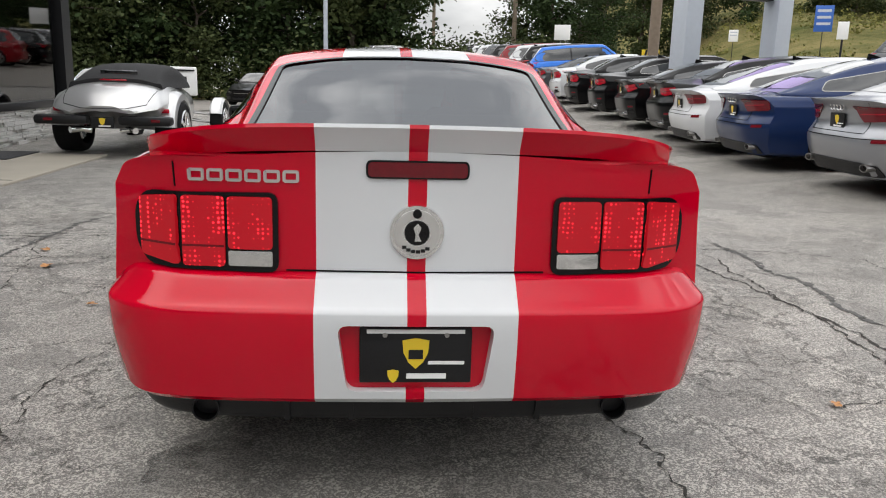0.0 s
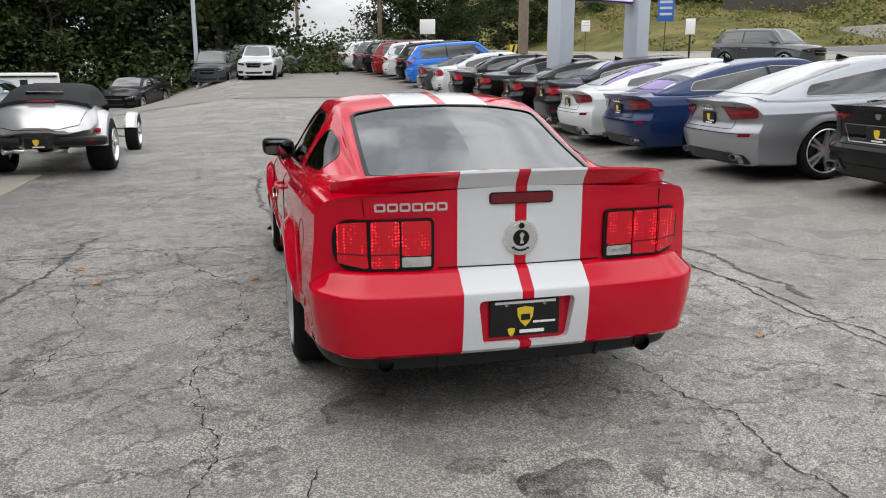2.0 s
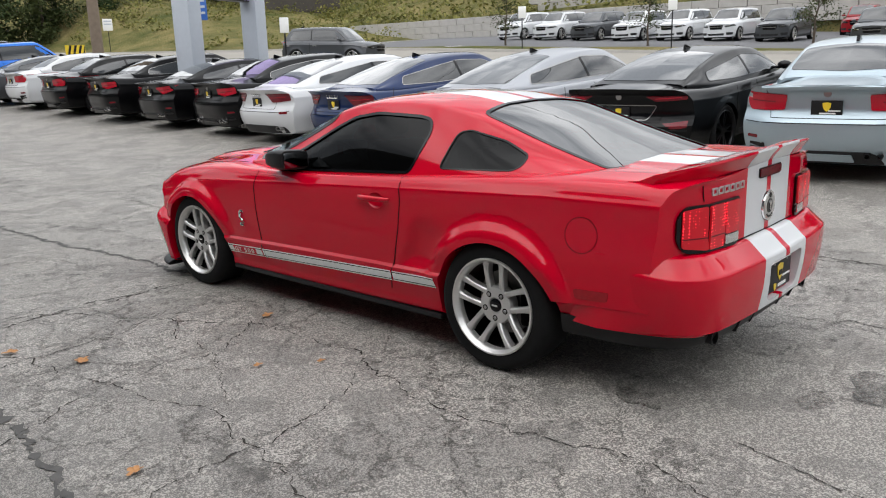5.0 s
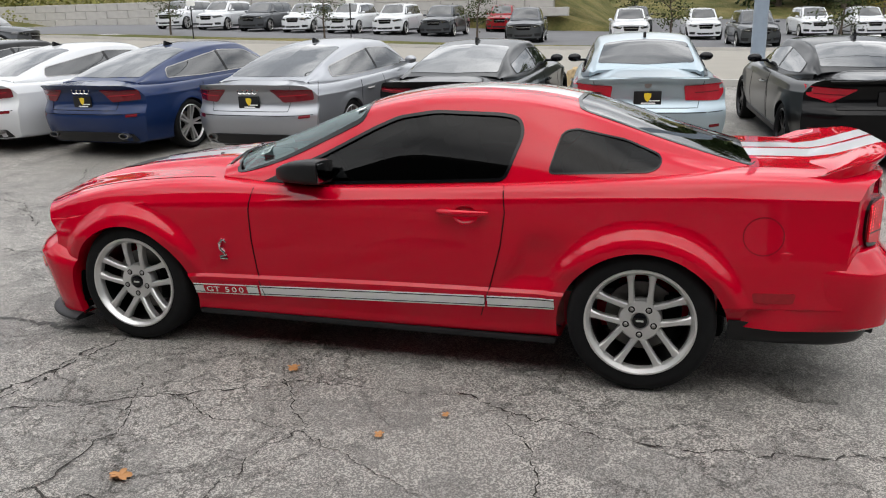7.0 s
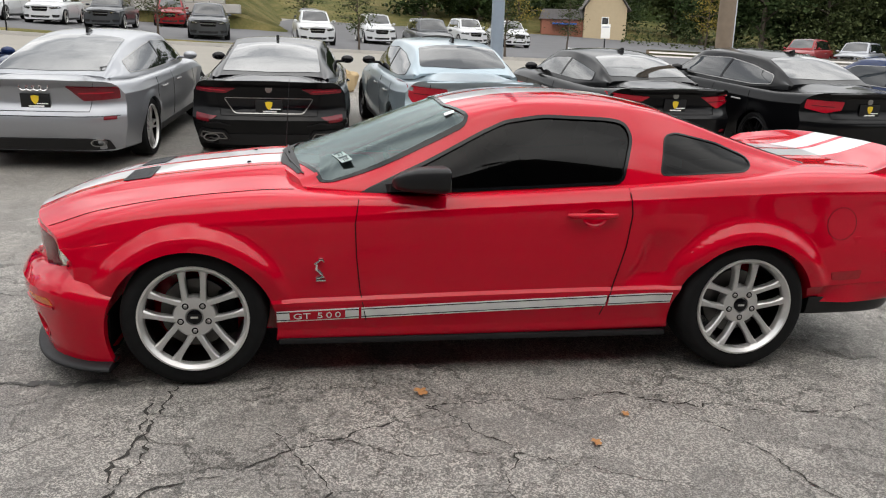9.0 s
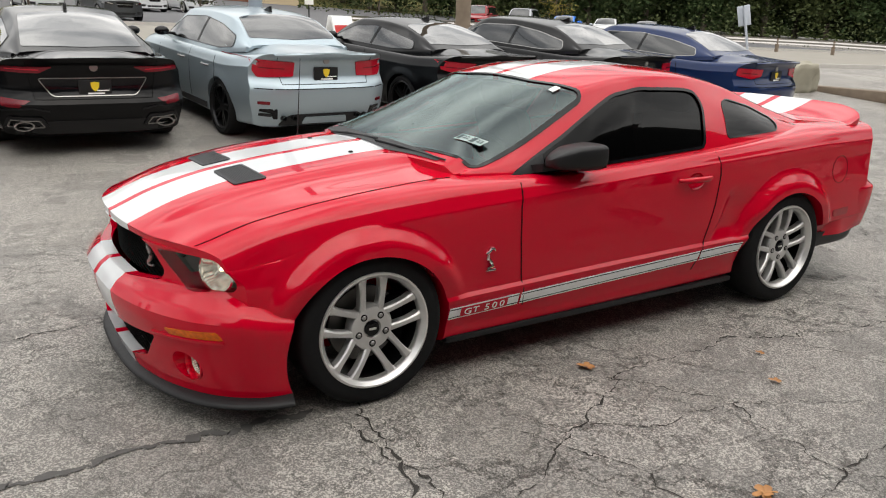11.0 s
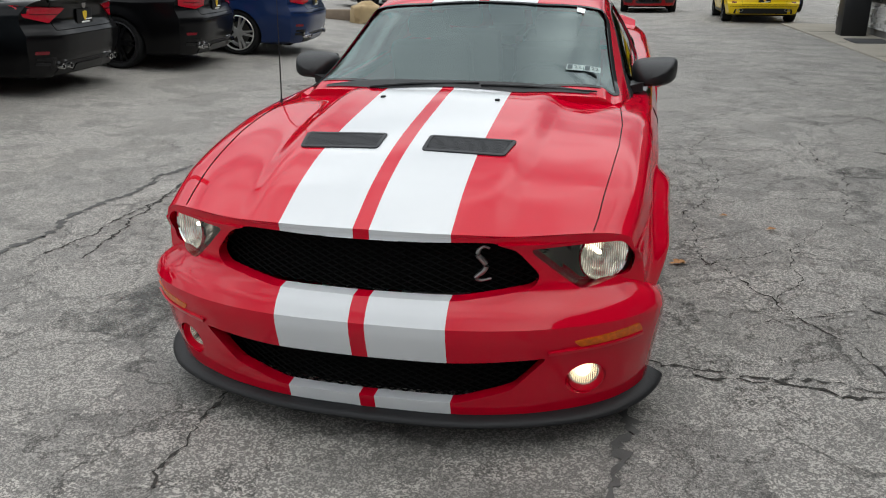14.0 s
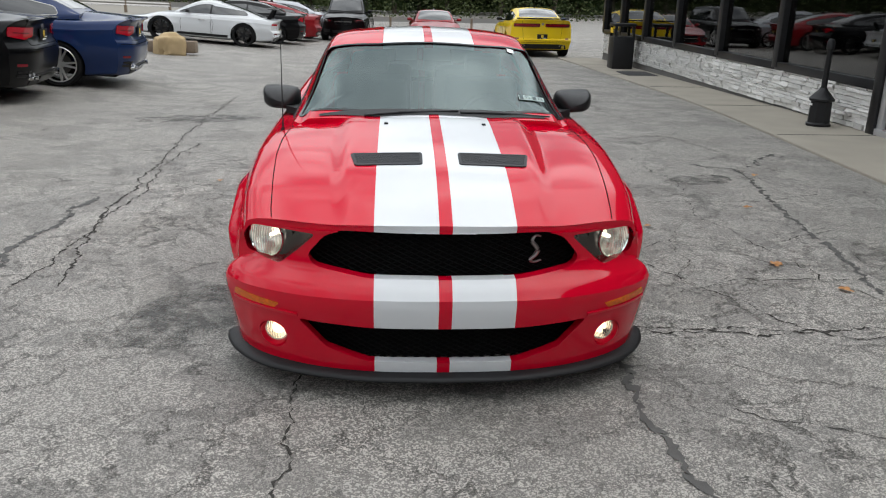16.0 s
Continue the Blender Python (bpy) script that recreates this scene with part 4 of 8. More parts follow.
# lower valance and exhausts
R_LOW = [(0, -2.44), (0.35, -2.43), (0.6, -2.40), (0.72, -2.36), (0.80, -2.29), (0.855, -2.18), (0.88, -2.02), (0.885, -1.85), (0.885, -1.745)]
part("rear_valance", sweep(R_LOW, lambda u: [(-0.12, 0.262), (-0.06 + 0.02 * u, 0.27), (-0.03 + 0.01 * u, 0.32), (-0.012, 0.37)], 0.05), BLACK_PLASTIC, hero)
for x in (-0.36, -0.18, 0.18, 0.36):
    part("diffuser_fin", prism([(-2.42, 0.345), (-2.39, 0.27), (-2.2, 0.28), (-2.2, 0.33)], "x", x - 0.008, x + 0.008), BLACK_PLASTIC, hero)
for x in (-0.59, 0.59):
    bm = lathe([(0.036, -0.30), (0.036, 0.0), (0.039, 0.01), (0.039, 0.016), (0.034, 0.016), (0.031, 0.0), (0.031, -0.30)], 32)
    bmesh.ops.rotate(bm, cent=(0, 0, 0), matrix=Matrix.Rotation(radians(-90), 3, "Z"), verts=bm.verts)
    bmesh.ops.translate(bm, vec=(x, -2.37, 0.305), verts=bm.verts)
    part("exhaust_tip", bm, DARK_ALLOY, hero, "sooty steel exhaust tip")
    # black disc stands in for the shade deep in the exhaust bore
    part("exhaust_pipe", disc(0.030, 0.01, -2.30, 0.305, x), DARK, hero)

# flanks
SIDE_TREE = tree_of(body, rear_bumper)
MARKER_RED = simple("marker_red_plastic", (0.32, 0.006, 0.014), 0.2, vary=0.3, scale=40, coat=0.4, spec=0.3)
for s, side in ((-1, "-x"), (1, "+x")):
    def on(poly, w, off=0.003, closed=False, mat=DARK, name="panel_seam", label=""):
        return part(name, ring_on(BODY_TREE, poly, side, w, off, closed, 0.03), mat, hero, label)
    on([(0.60, 0.885), (0.618, 0.78), (0.612, 0.62), (0.595, 0.46), (0.565, 0.30)], 0.0045)
    on([(-0.712, 0.94), (-0.725, 0.82), (-0.705, 0.66), (-0.655, 0.46), (-0.605, 0.30)], 0.0045)
    ring = [( -1.86 + 0.083 * math.cos(a), 0.765 + 0.083 * math.sin(a)) for a in [k * math.tau / 28 for k in range(28)]]
    if s < 0:
        on(ring, 0.002, 0.0015, True, DARK, "fuel_door_seam")
    # stripe band with print
    for y0, y1 in ((0.985, 0.60), (0.588, -0.628), (-0.64, -0.965)):
        z = lambda y: 0.352 - 0.033 * (y - 0.3)
        part("side_stripe", ring_on(BODY_TREE, [(y0, z(y0)), (y1, z(y1))], side, 0.036, 0.003, False, 0.06, 0.002), WHITE_PLAIN, hero, "white vinyl rocker stripe")
        for d in (-0.0205, 0.0205):
            part("black_pinstripe", ring_on(BODY_TREE, [(y0, z(y0) + d), (y1, z(y1) + d)], side, 0.005, 0.003, False, 0.06, 0.002), BLACK_GLOSS, hero)
        for d in (-0.0265, 0.0265):
            part("side_pinstripe", ring_on(BODY_TREE, [(y0, z(y0) + d), (y1, z(y1) + d)], side, 0.006, 0.003, False, 0.06, 0.002), WHITE_PLAIN, hero)
    part("stripe_field", ring_on(BODY_TREE, [(0.925, 0.3315), (0.665, 0.340)], side, 0.046, 0.005, False, 0.05, 0.002), RED, hero)
    for k, ch in enumerate("GT500"):
        yc = 0.795 + (0.092, 0.050, -0.012, -0.054, -0.096)[k] * (-s if s > 0 else 1)
        txt = bpy.data.curves.new("print", "FONT")
        txt.body, txt.size, txt.extrude, txt.align_x, txt.align_y = ch, 0.054, 0.0008, "CENTER", "CENTER"
        to = new("print", txt)
        bpy.context.view_layer.update()
        me = bpy.data.meshes.new_from_object(to.evaluated_get(bpy.context.evaluated_depsgraph_get()))
        bpy.data.objects.remove(to)
        tp = new("stripe_letter", me)
        tp.parent = hero
        me.materials.append(WHITE_PLAIN)
        zc = 0.352 - 0.033 * (yc - 0.3)
        pa, pb, pu = (onto(BODY_TREE, (yc - 0.02 * s * -1, zc), side, 0.0085), onto(BODY_TREE, (yc + 0.02 * s * -1, zc), side, 0.0085), onto(BODY_TREE, (yc, zc + 0.02), side, 0.0085))
        mid = onto(BODY_TREE, (yc, zc), side, 0.0085)
        ex = (pa - pb).normalized()
        ez = ex.cross(pu - mid).normalized()
        m3 = Matrix((ex, ez.cross(ex), ez)).transposed().to_4x4()
        tp.matrix_basis = Matrix.Translation(mid) @ m3 @ Matrix.Diagonal((1.12, 0.86, 1, 1))
    # rocker blade
    part("rocker_panel", boxed(0.80 * s, 0.868 * s, -0.97, 0.98, 0.178, 0.208, 0.010) if s > 0 else boxed(-0.868, -0.80, -0.97, 0.98, 0.178, 0.208, 0.010), BLACK_PLASTIC, hero)
    # door handle over its cup
    bm = bmesh.new()
    hp = [onto(BODY_TREE, (yy, 0.817), side, o) for yy, o in ((-0.40, 0.004), (-0.43, 0.026), (-0.52, 0.034), (-0.60, 0.03), (-0.645, 0.006))]
    tube(bm, hp, [0.009, 0.014, 0.015, 0.014, 0.009], 10)
    part("door_handle", bm, RED, hero, "red door handle")
    part("side_marker", drape(SIDE_TREE, rounded([(-1.83, 0.512), (-2.01, 0.518), (-2.00, 0.472), (-1.84, 0.468)], 0.012), side, 0.004, 0.008, 3), MARKER_RED, hero, "red side marker lamp")
    # coiled emblem on the fender
    bm = bmesh.new()
    em = [(0.755, 0.512), (0.80, 0.512), (0.80, 0.522), (0.765, 0.530), (0.775, 0.545), (0.795, 0.565), (0.80, 0.59), (0.785, 0.612), (0.768, 0.612), (0.762, 0.60)]
    tube(bm, [onto(BODY_TREE, p, side, 0.007) for p in em], [0.006, 0.006, 0.006, 0.007, 0.008, 0.009, 0.009, 0.008, 0.006, 0.004], 8)
    part("fender_emblem", bm, CHROME, hero, "chrome coiled emblem")
    # mirror
    mir = new("door_mirror")
    mir.parent = hero
    mir["label"] = "black plastic door mirror"
    sec = []
    for yy, x0, x1, z0, z1 in ((0.425, 0.845, 0.895, 0.952, 0.978), (0.41, 0.82, 0.93, 0.938, 0.998), (0.37, 0.80, 0.957, 0.930, 1.020), (0.32, 0.785, 0.975, 0.926, 1.036),
                               (0.25, 0.775, 0.988, 0.922, 1.044), (0.185, 0.772, 0.992, 0.922, 1.046), (0.17, 0.778, 0.986, 0.927, 1.041)):
        cx, cz, hx, hz = (x0 + x1) / 2 * s, (z0 + z1) / 2, (x1 - x0) / 2, (z1 - z0) / 2
        sec.append([(cx + hx * abs(math.cos(a)) ** 0.5 * math.copysign(1, math.cos(a)), yy + 0.02 * (hx * abs(math.cos(a)) > 0), cz + hz * abs(math.sin(a)) ** 0.5 * math.copysign(1, math.sin(a)) + 0.012 * math.cos(a) * s) for a in [j * math.tau / 24 for j in range(24)]])
    part("mirror_shell", loft(sec), BLACK_PLASTIC, mir)
    part("mirror_glass", boxed(*(sorted((0.792 * s, 0.972 * s))), 0.183, 0.1885, 0.938, 1.032, 0.002), MIRROR_GLASS, mir)
    part("mirror_foot", loft([[(0.735 * s, 0.42 + dy, 0.915 + dz) for dy, dz in ((-0.08, -0.02), (0.06, -0.02), (0.06, 0.02), (-0.08, 0.02))], [(0.83 * s, 0.37 + dy, 0.935 + dz) for dy, dz in ((-0.09, -0.018), (0.08, -0.018), (0.08, 0.02), (-0.09, 0.02))]]), BLACK_PLASTIC, mir)
    part("mirror_base", drape(ROOF_TREE, [(0.60, 0.898), (0.40, 0.905), (0.385, 0.985)], side, 0.006, 0.006, 3), BLACK_PLASTIC, mir)

# bonnet
VENT_GREY = simple("grey_vent_plastic", (0.035, 0.036, 0.039), 0.6, vary=0.2, bump=0.2, spec=0.3)
for s in (-1, 1):
    vent = new("hood_vent")
    vent.parent = hero
    vent["label"] = "black louvred hood vent"
    q = rounded([(0.085 * s, 1.752), (0.365 * s, 1.748), (0.388 * s, 1.622), (0.085 * s, 1.628)], 0.012)
    part("vent_frame", ring_on(BODY_TREE, q, "+z", 0.012, 0.0055, True, 0.03, 0.008), VENT_GREY, vent)
    part("vent_base", drape(BODY_TREE, q, "+z", 0.003, 0, 4), BLACK_PLASTIC, vent)
    for k in range(14):
        y = 1.625 + 0.0084 * k
        part("louvre", ring_on(BODY_TREE, [(0.09 * s, y + 0.008), ((0.382 - 0.0017 * k) * s, y + 0.003)], "+z", 0.0055, 0.0045, False, 0.05, 0.003), VENT_GREY, vent)
    part("hood_seam", ring_on(BODY_TREE, [(0.735 * s, 0.90), (0.75 * s, 1.2), (0.745 * s, 1.45), (0.725 * s, 1.7), (0.71 * s, 1.85), (0.70 * s, 1.96), (0.69 * s, 2.02)], "+z", 0.003, 0.002, False, 0.03, 0.003), DARK, hero)
    part("washer_nozzle", boxed(0.244 * s - 0.01, 0.244 * s + 0.01, 1.135, 1.155, 0.955, 0.975, 0.004), BLACK_PLASTIC, hero)
    bm = bmesh.new()
    x0 = 0.12 if s > 0 else -0.38
    ys = (0.962, 0.958, 0.94) if s > 0 else (0.955, 0.93, 0.855)
    tube(bm, [onto(ROOF_TREE, (x0 + dx, y), "+z", 0.008) for dx, y in zip((0.24, 0.05, -0.25), ys)], [0.006, 0.006, 0.004], 6)
    part("wiper", bm, BLACK_PLASTIC, hero)
part("cowl_panel", drape(ROOF_TREE, rounded([(-0.60, 0.862), (-0.3, 0.955), (0.3, 0.955), (0.60, 0.862), (0.60, 0.885), (0.3, 0.98), (-0.3, 0.98), (-0.60, 0.885)], 0.01), "+z", 0.004, 0, 5), BLACK_PLASTIC, hero)
bm = bmesh.new()
tube(bm, [(0.775, 1.0, 0.90), (0.775, 0.997, 0.93), (0.775, 0.97, 1.35)], [0.010, 0.0035, 0.0016], 8)
part("antenna", bm, BLACK_PLASTIC, hero, "thin black fender antenna")

# nose: grilles, lamps, splitter
def mesh_grille(x0, x1, z0, z1, pitch, rise, y_of, name):
    bm = bmesh.new()
    n = int((x1 - x0 + (z1 - z0) * rise) / pitch)
    for d in (1, -1):
        for k in range(n + 1):
            c = x0 - (z1 - z0) * rise / 2 + pitch * k
            pts = []
            for j in range(7):
                z = z0 + (z1 - z0) * j / 6
                x = c + d * (z - (z0 + z1) / 2) * rise
                if x0 <= x <= x1:
                    pts.append((x, y_of(x) + 0.003 * d, z))
            if len(pts) > 1:
                tube(bm, pts, 0.0032, 4)
    return part(name, bm, DARK, hero, "black diamond mesh grille")


arc = lambda x, y0: y0 - 0.21 * (abs(x) / 0.72) ** 2.2
mesh_grille(-0.56, 0.56, 0.53, 0.72, 0.045, 2.1, lambda x: arc(x, 2.145), "upper_grille")
mesh_grille(-0.55, 0.55, 0.17, 0.36, 0.045, 2.1, lambda x: arc(x, 2.165), "lower_grille")


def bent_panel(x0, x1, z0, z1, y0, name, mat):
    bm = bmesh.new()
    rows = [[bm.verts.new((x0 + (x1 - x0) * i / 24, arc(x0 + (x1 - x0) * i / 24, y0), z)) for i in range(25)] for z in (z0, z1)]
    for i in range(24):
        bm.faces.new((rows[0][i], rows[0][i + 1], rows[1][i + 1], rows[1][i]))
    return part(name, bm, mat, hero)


# black sheets stand in for the shade behind the two grilles
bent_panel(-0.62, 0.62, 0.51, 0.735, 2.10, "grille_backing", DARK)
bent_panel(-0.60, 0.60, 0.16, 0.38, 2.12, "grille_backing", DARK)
bm = bmesh.new()
em = spline([(-0.39, 0.583), (-0.358, 0.577), (-0.343, 0.587), (-0.362, 0.604), (-0.374, 0.624), (-0.363, 0.645), (-0.350, 0.660), (-0.352, 0.678), (-0.368, 0.688), (-0.384, 0.682)], 3)
tube(bm, [(x, arc(x, 2.165), z) for x, z in em], [0.004 + 0.008 * math.sin(math.pi * min(1, k / (len(em) - 1) * 1.08)) ** 1.5 * (0.5 + 0.5 * k / len(em)) for k in range(len(em))], 8)
part("grille_emblem", bm, STEEL, hero, "chrome coiled emblem")
LAMP_HOUSING = simple("lamp_housing_grey", (0.05, 0.05, 0.046), 0.35, vary=0.2)
bowl_m = Nodes("lamp_bowl_painted_glow")
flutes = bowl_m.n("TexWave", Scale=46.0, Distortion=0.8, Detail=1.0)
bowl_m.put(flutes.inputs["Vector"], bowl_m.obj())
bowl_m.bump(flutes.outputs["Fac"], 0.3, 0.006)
# bulb light gleaming in the bowl is painted on as emission along the flutes
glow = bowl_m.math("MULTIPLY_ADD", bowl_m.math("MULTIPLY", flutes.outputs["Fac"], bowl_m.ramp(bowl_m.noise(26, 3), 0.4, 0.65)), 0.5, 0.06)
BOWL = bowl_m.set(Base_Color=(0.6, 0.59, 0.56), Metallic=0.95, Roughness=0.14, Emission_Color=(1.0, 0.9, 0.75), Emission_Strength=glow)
for s in (-1, 1):
    head = new("headlamp")
    head.parent = hero
    head["label"] = "lit round headlamp in a dark housing"
    poly = rounded([(x * s, z) for x, z in HEAD], 0.025)
    n = len(poly)
    bm = bmesh.new()
    nose = [Vector(onto(NOSE_TREE, p, "+y", -0.006)) for p in poly]
    back = [v + Vector((-0.02 * s, -0.07, 0)) for v in nose]
    a, b = [bm.verts.new(v) for v in nose], [bm.verts.new(v) for v in back]
    for i in range(n):
        bm.faces.new((a[i], a[(i + 1) % n], b[(i + 1) % n], b[i]))
    c = bm.verts.new(sum(back, Vector()) / n)
    for i in range(n):
        bm.faces.new((b[i], b[(i + 1) % n], c))
    part("housing", bm, LAMP_HOUSING, head)
    ctr = Vector(onto(NOSE_TREE, (0.735 * s, 0.628), "+y", 0)) + Vector((-0.012 * s, -0.022, 0))
    axis = Matrix.Translation(ctr) @ Matrix.Rotation(radians(90 - 30 * s), 4, "Z")
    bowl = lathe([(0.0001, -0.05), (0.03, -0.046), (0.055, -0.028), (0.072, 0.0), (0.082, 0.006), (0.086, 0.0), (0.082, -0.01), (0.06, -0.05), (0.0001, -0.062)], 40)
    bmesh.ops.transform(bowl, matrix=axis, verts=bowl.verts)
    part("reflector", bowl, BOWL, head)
    ring = lathe([(0.080, 0.004), (0.0835, 0.010), (0.088, 0.004), (0.086, -0.004), (0.081, -0.002)], 40)
    bmesh.ops.transform(ring, matrix=axis, verts=ring.verts)
    part("reflector_ring", ring, CHROME, head, "bright reflector ring")
    bulb = lathe([(0.0001, -0.05), (0.007, -0.048), (0.008, -0.03), (0.006, -0.022), (0.0001, -0.02)], 16)
    bmesh.ops.transform(bulb, matrix=axis, verts=bulb.verts)
    part("bulb", bulb, HEAD_LIT, head)
    part("lamp_cover", drape(NOSE_TREE, poly, "+y", 0.001, 0, 5), LENS_CLEAR, head)
    fog = new("fog_lamp")
    fog.parent = hero
    fog["label"] = "lit round fog lamp"
    fp = Vector(onto(NOSE_TREE, (0.695 * s, 0.25), "+y", 0))
    fax = Matrix.Translation(fp + Vector((-0.010 * s, -0.055, 0))) @ Matrix.Rotation(radians(90 - 14 * s), 4, "Z")
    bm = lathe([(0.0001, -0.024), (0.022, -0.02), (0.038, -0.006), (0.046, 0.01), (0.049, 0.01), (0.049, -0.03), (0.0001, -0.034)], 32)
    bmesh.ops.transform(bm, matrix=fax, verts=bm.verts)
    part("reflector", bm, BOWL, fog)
    bm = lathe([(0.0001, -0.022), (0.024, -0.018), (0.026, -0.006), (0.018, 0.001), (0.0001, 0.003)], 24)
    bmesh.ops.transform(bm, matrix=fax, verts=bm.verts)
    part("bulb", bm, FOG_LIT, fog)
    bm = lathe([(0.0001, 0.013), (0.046, 0.009), (0.046, 0.006), (0.0001, 0.010)], 32)
    bmesh.ops.transform(bm, matrix=fax, verts=bm.verts)
    part("fog_lens", bm, LENS_CLEAR, fog)
    bm = lathe([(0.05, -0.01), (0.064, -0.01), (0.064, 0.03), (0.058, 0.034), (0.05, 0.02)], 32)
    bmesh.ops.transform(bm, matrix=fax, verts=bm.verts)
    part("fog_ring", bm, RED, fog)
    part("turn_signal", drape(NOSE_TREE, rounded([(0.655 * s, 0.412), (0.85 * s, 0.428), (0.862 * s, 0.394), (0.675 * s, 0.388)], 0.008), "+y", 0.003, 0.006, 3), LENS_AMBER, hero, "amber turn signal")
    part("bumper_crease", ring_on(NOSE_TREE, [(0.58 * s, 0.374), (0.68 * s, 0.378), (0.86 * s, 0.384)], "+y", 0.012, 0.008, False, 0.03, 0.01), RED, hero)
S_PLAN = [(0, 2.205), (0.28, 2.19), (0.48, 2.145), (0.64, 2.085), (0.76, 2.01), (0.85, 1.905), (0.90, 1.80), (0.915, 1.73)]
part("front_splitter", sweep(S_PLAN, lambda u: [(-0.06, 0.10), (0.03, 0.095), (0.04, 0.105), (0.03, 0.118), (-0.02, 0.135), (-0.06, 0.14)], 0.03), BLACK_PLASTIC, hero, "black front splitter")

# windshield stickers
STICKER = simple("faded_sticker_film", (0.36, 0.45, 0.43), 0.5, vary=0.15, scale=60)
STICKER_INK = simple("faded_sticker_ink", (0.035, 0.06, 0.065), 0.5, vary=0.3, scale=60)
STICKER_SLOPE = 0.32


def on_glass(x, y, w, d, lift):
    """A small sheet on the windshield that leans with the glass's lower edge."""
    q = [(x + i * w / 2, y + j * d / 2 + STICKER_SLOPE * (x + i * w / 2 + 0.54)) for i, j in ((-1, -1), (1, -1), (1, 1), (-1, 1))]
    return drape(ROOF_TREE, q, "+z", lift, 0, 2)


def year_print(x, y, parent):
    """The two figures of the year, facing forward on the glass."""
    txt = bpy.data.curves.new("print", "FONT")
    txt.body, txt.size, txt.extrude, txt.align_x, txt.align_y = "22", 0.036, 0.0004, "CENTER", "CENTER"
    to = new("print", txt)
    bpy.context.view_layer.update()
    me = bpy.data.meshes.new_from_object(to.evaluated_get(bpy.context.evaluated_depsgraph_get()))
    bpy.data.objects.remove(to)
    me.materials.append(STICKER_INK)
    ob = new("sticker_figures", me)
    ob.parent = parent
    lean = lambda dx, dy: onto(ROOF_TREE, (x + dx, y + dy + STICKER_SLOPE * (x + dx + 0.54)), "+z", 0.004)
    ex = (lean(-0.01, 0) - lean(0.01, 0)).normalized()
    ez = ex.cross(lean(0, -0.01) - lean(0, 0.01)).normalized()
    ob.matrix_basis = Matrix.Translation(lean(0, 0)) @ Matrix((ex, ez.cross(ex), ez)).transposed().to_4x4()


for x0 in (-0.52, -0.596):
    sticker = part("inspection_sticker", on_glass(x0, 0.675, 0.074, 0.052, 0.002), STICKER, hero, "faded pale green inspection sticker")
    part("sticker_print", on_glass(x0 + 0.022, 0.675, 0.022, 0.042, 0.003), STICKER_INK, sticker)
    year_print(x0 - 0.012, 0.675, sticker)
part("toll_tag", drape(ROOF_TREE, rect(-0.50, 0.13, 0.04, 0.05), "+z", 0.002, 0, 2), WHITE_PLAIN, hero)

# cabin
def seat(x, y):
    e = new("seat")
    e.parent = hero
    part("cushion", boxed(x - 0.24, x + 0.24, y - 0.25, y + 0.25, 0.46, 0.60, 0.05), INTERIOR, e)
    m = Matrix.Translation((x, y - 0.27, 0.60)) @ Matrix.Rotation(radians(-18), 4, "X")
    part("backrest", boxed(-0.24, 0.24, -0.06, 0.06, -0.05, 0.50, 0.05, m), INTERIOR, e)
    part("headrest", boxed(-0.12, 0.12, -0.045, 0.045, 0.52, 0.66, 0.04, m), INTERIOR, e)


for x, y in ((-0.36, -0.05), (0.36, -0.05), (-0.32, -0.85), (0.32, -0.85)):
    seat(x, y)
part("dashboard", boxed(-0.66, 0.66, 0.42, 0.80, 0.55, 0.90, 0.07), INTERIOR, hero)
bm = bmesh.new()
wm = Matrix.Translation((-0.36, 0.36, 0.86)) @ Matrix.Rotation(radians(65), 4, "X")
tube(bm, [wm @ Vector((0.185 * math.cos(a), 0.185 * math.sin(a), 0)) for a in [k * math.tau / 32 for k in range(32)]], 0.014, 8, True)
for a in (0.1, math.pi - 0.1, -math.pi / 2):
    tube(bm, [wm @ Vector((0, 0, -0.02)), wm @ Vector((0.18 * math.cos(a), 0.18 * math.sin(a), 0))], 0.016, 6)
part("steering_wheel", bm, INTERIOR, hero)
part("parcel_shelf", boxed(-0.6, 0.6, -1.75, -1.2, 0.93, 0.955), INTERIOR, hero)
part("cabin_floor", boxed(-0.7, 0.7, -1.3, 0.85, 0.40, 0.43), INTERIOR, hero)


# ---------------------------------------------------------------- lie of the land
rise_x = curve((-6, 0), (3.2, 0), (5, 0.11), (7.4, 0.29), (12.5, 0.68), (20, 0.95), (30, 1.35), (38, 1.68), (50, 2.2), (60, 2.7), (90, 4.5), (140, 8.0))
rise_y = curve((-400, -1.5), (-60, -0.9), (-20, -0.25), (0, 0), (6, 0.0), (23, 0.42), (36, 0.95), (60, 1.7), (120, 3.5), (400, 6))
hold_y = curve((-100, 0.7), (-45, 0.88), (-20, 0.97), (-4, 1), (100, 1))


def dip(x, y):
    """The lot falls away towards the woods at the back corner."""
    if y < 10 or x > -1.5:
        return 0.0
    return min(1.0, (-1.5 - x) / 5) * min(1.0, (y - 10) / 8) * (rise_y(y) + 0.017 * (min(y, 46) - 10))


def ground_z(x, y):
    return (rise_x(min(x, 140)) if x > 0 else 0.0) * hold_y(max(-100, min(100, y))) + rise_y(y) * (1 - 0.7 * max(0.0, min(1.0, (x - 24) / 10)) * max(0.0, min(1.0, (y - 10) / 10))) - dip(x, y) + max(0.0, min(1.0, (x - 22) / 14)) * 0.035 * max(-10, min(22, y - 6))


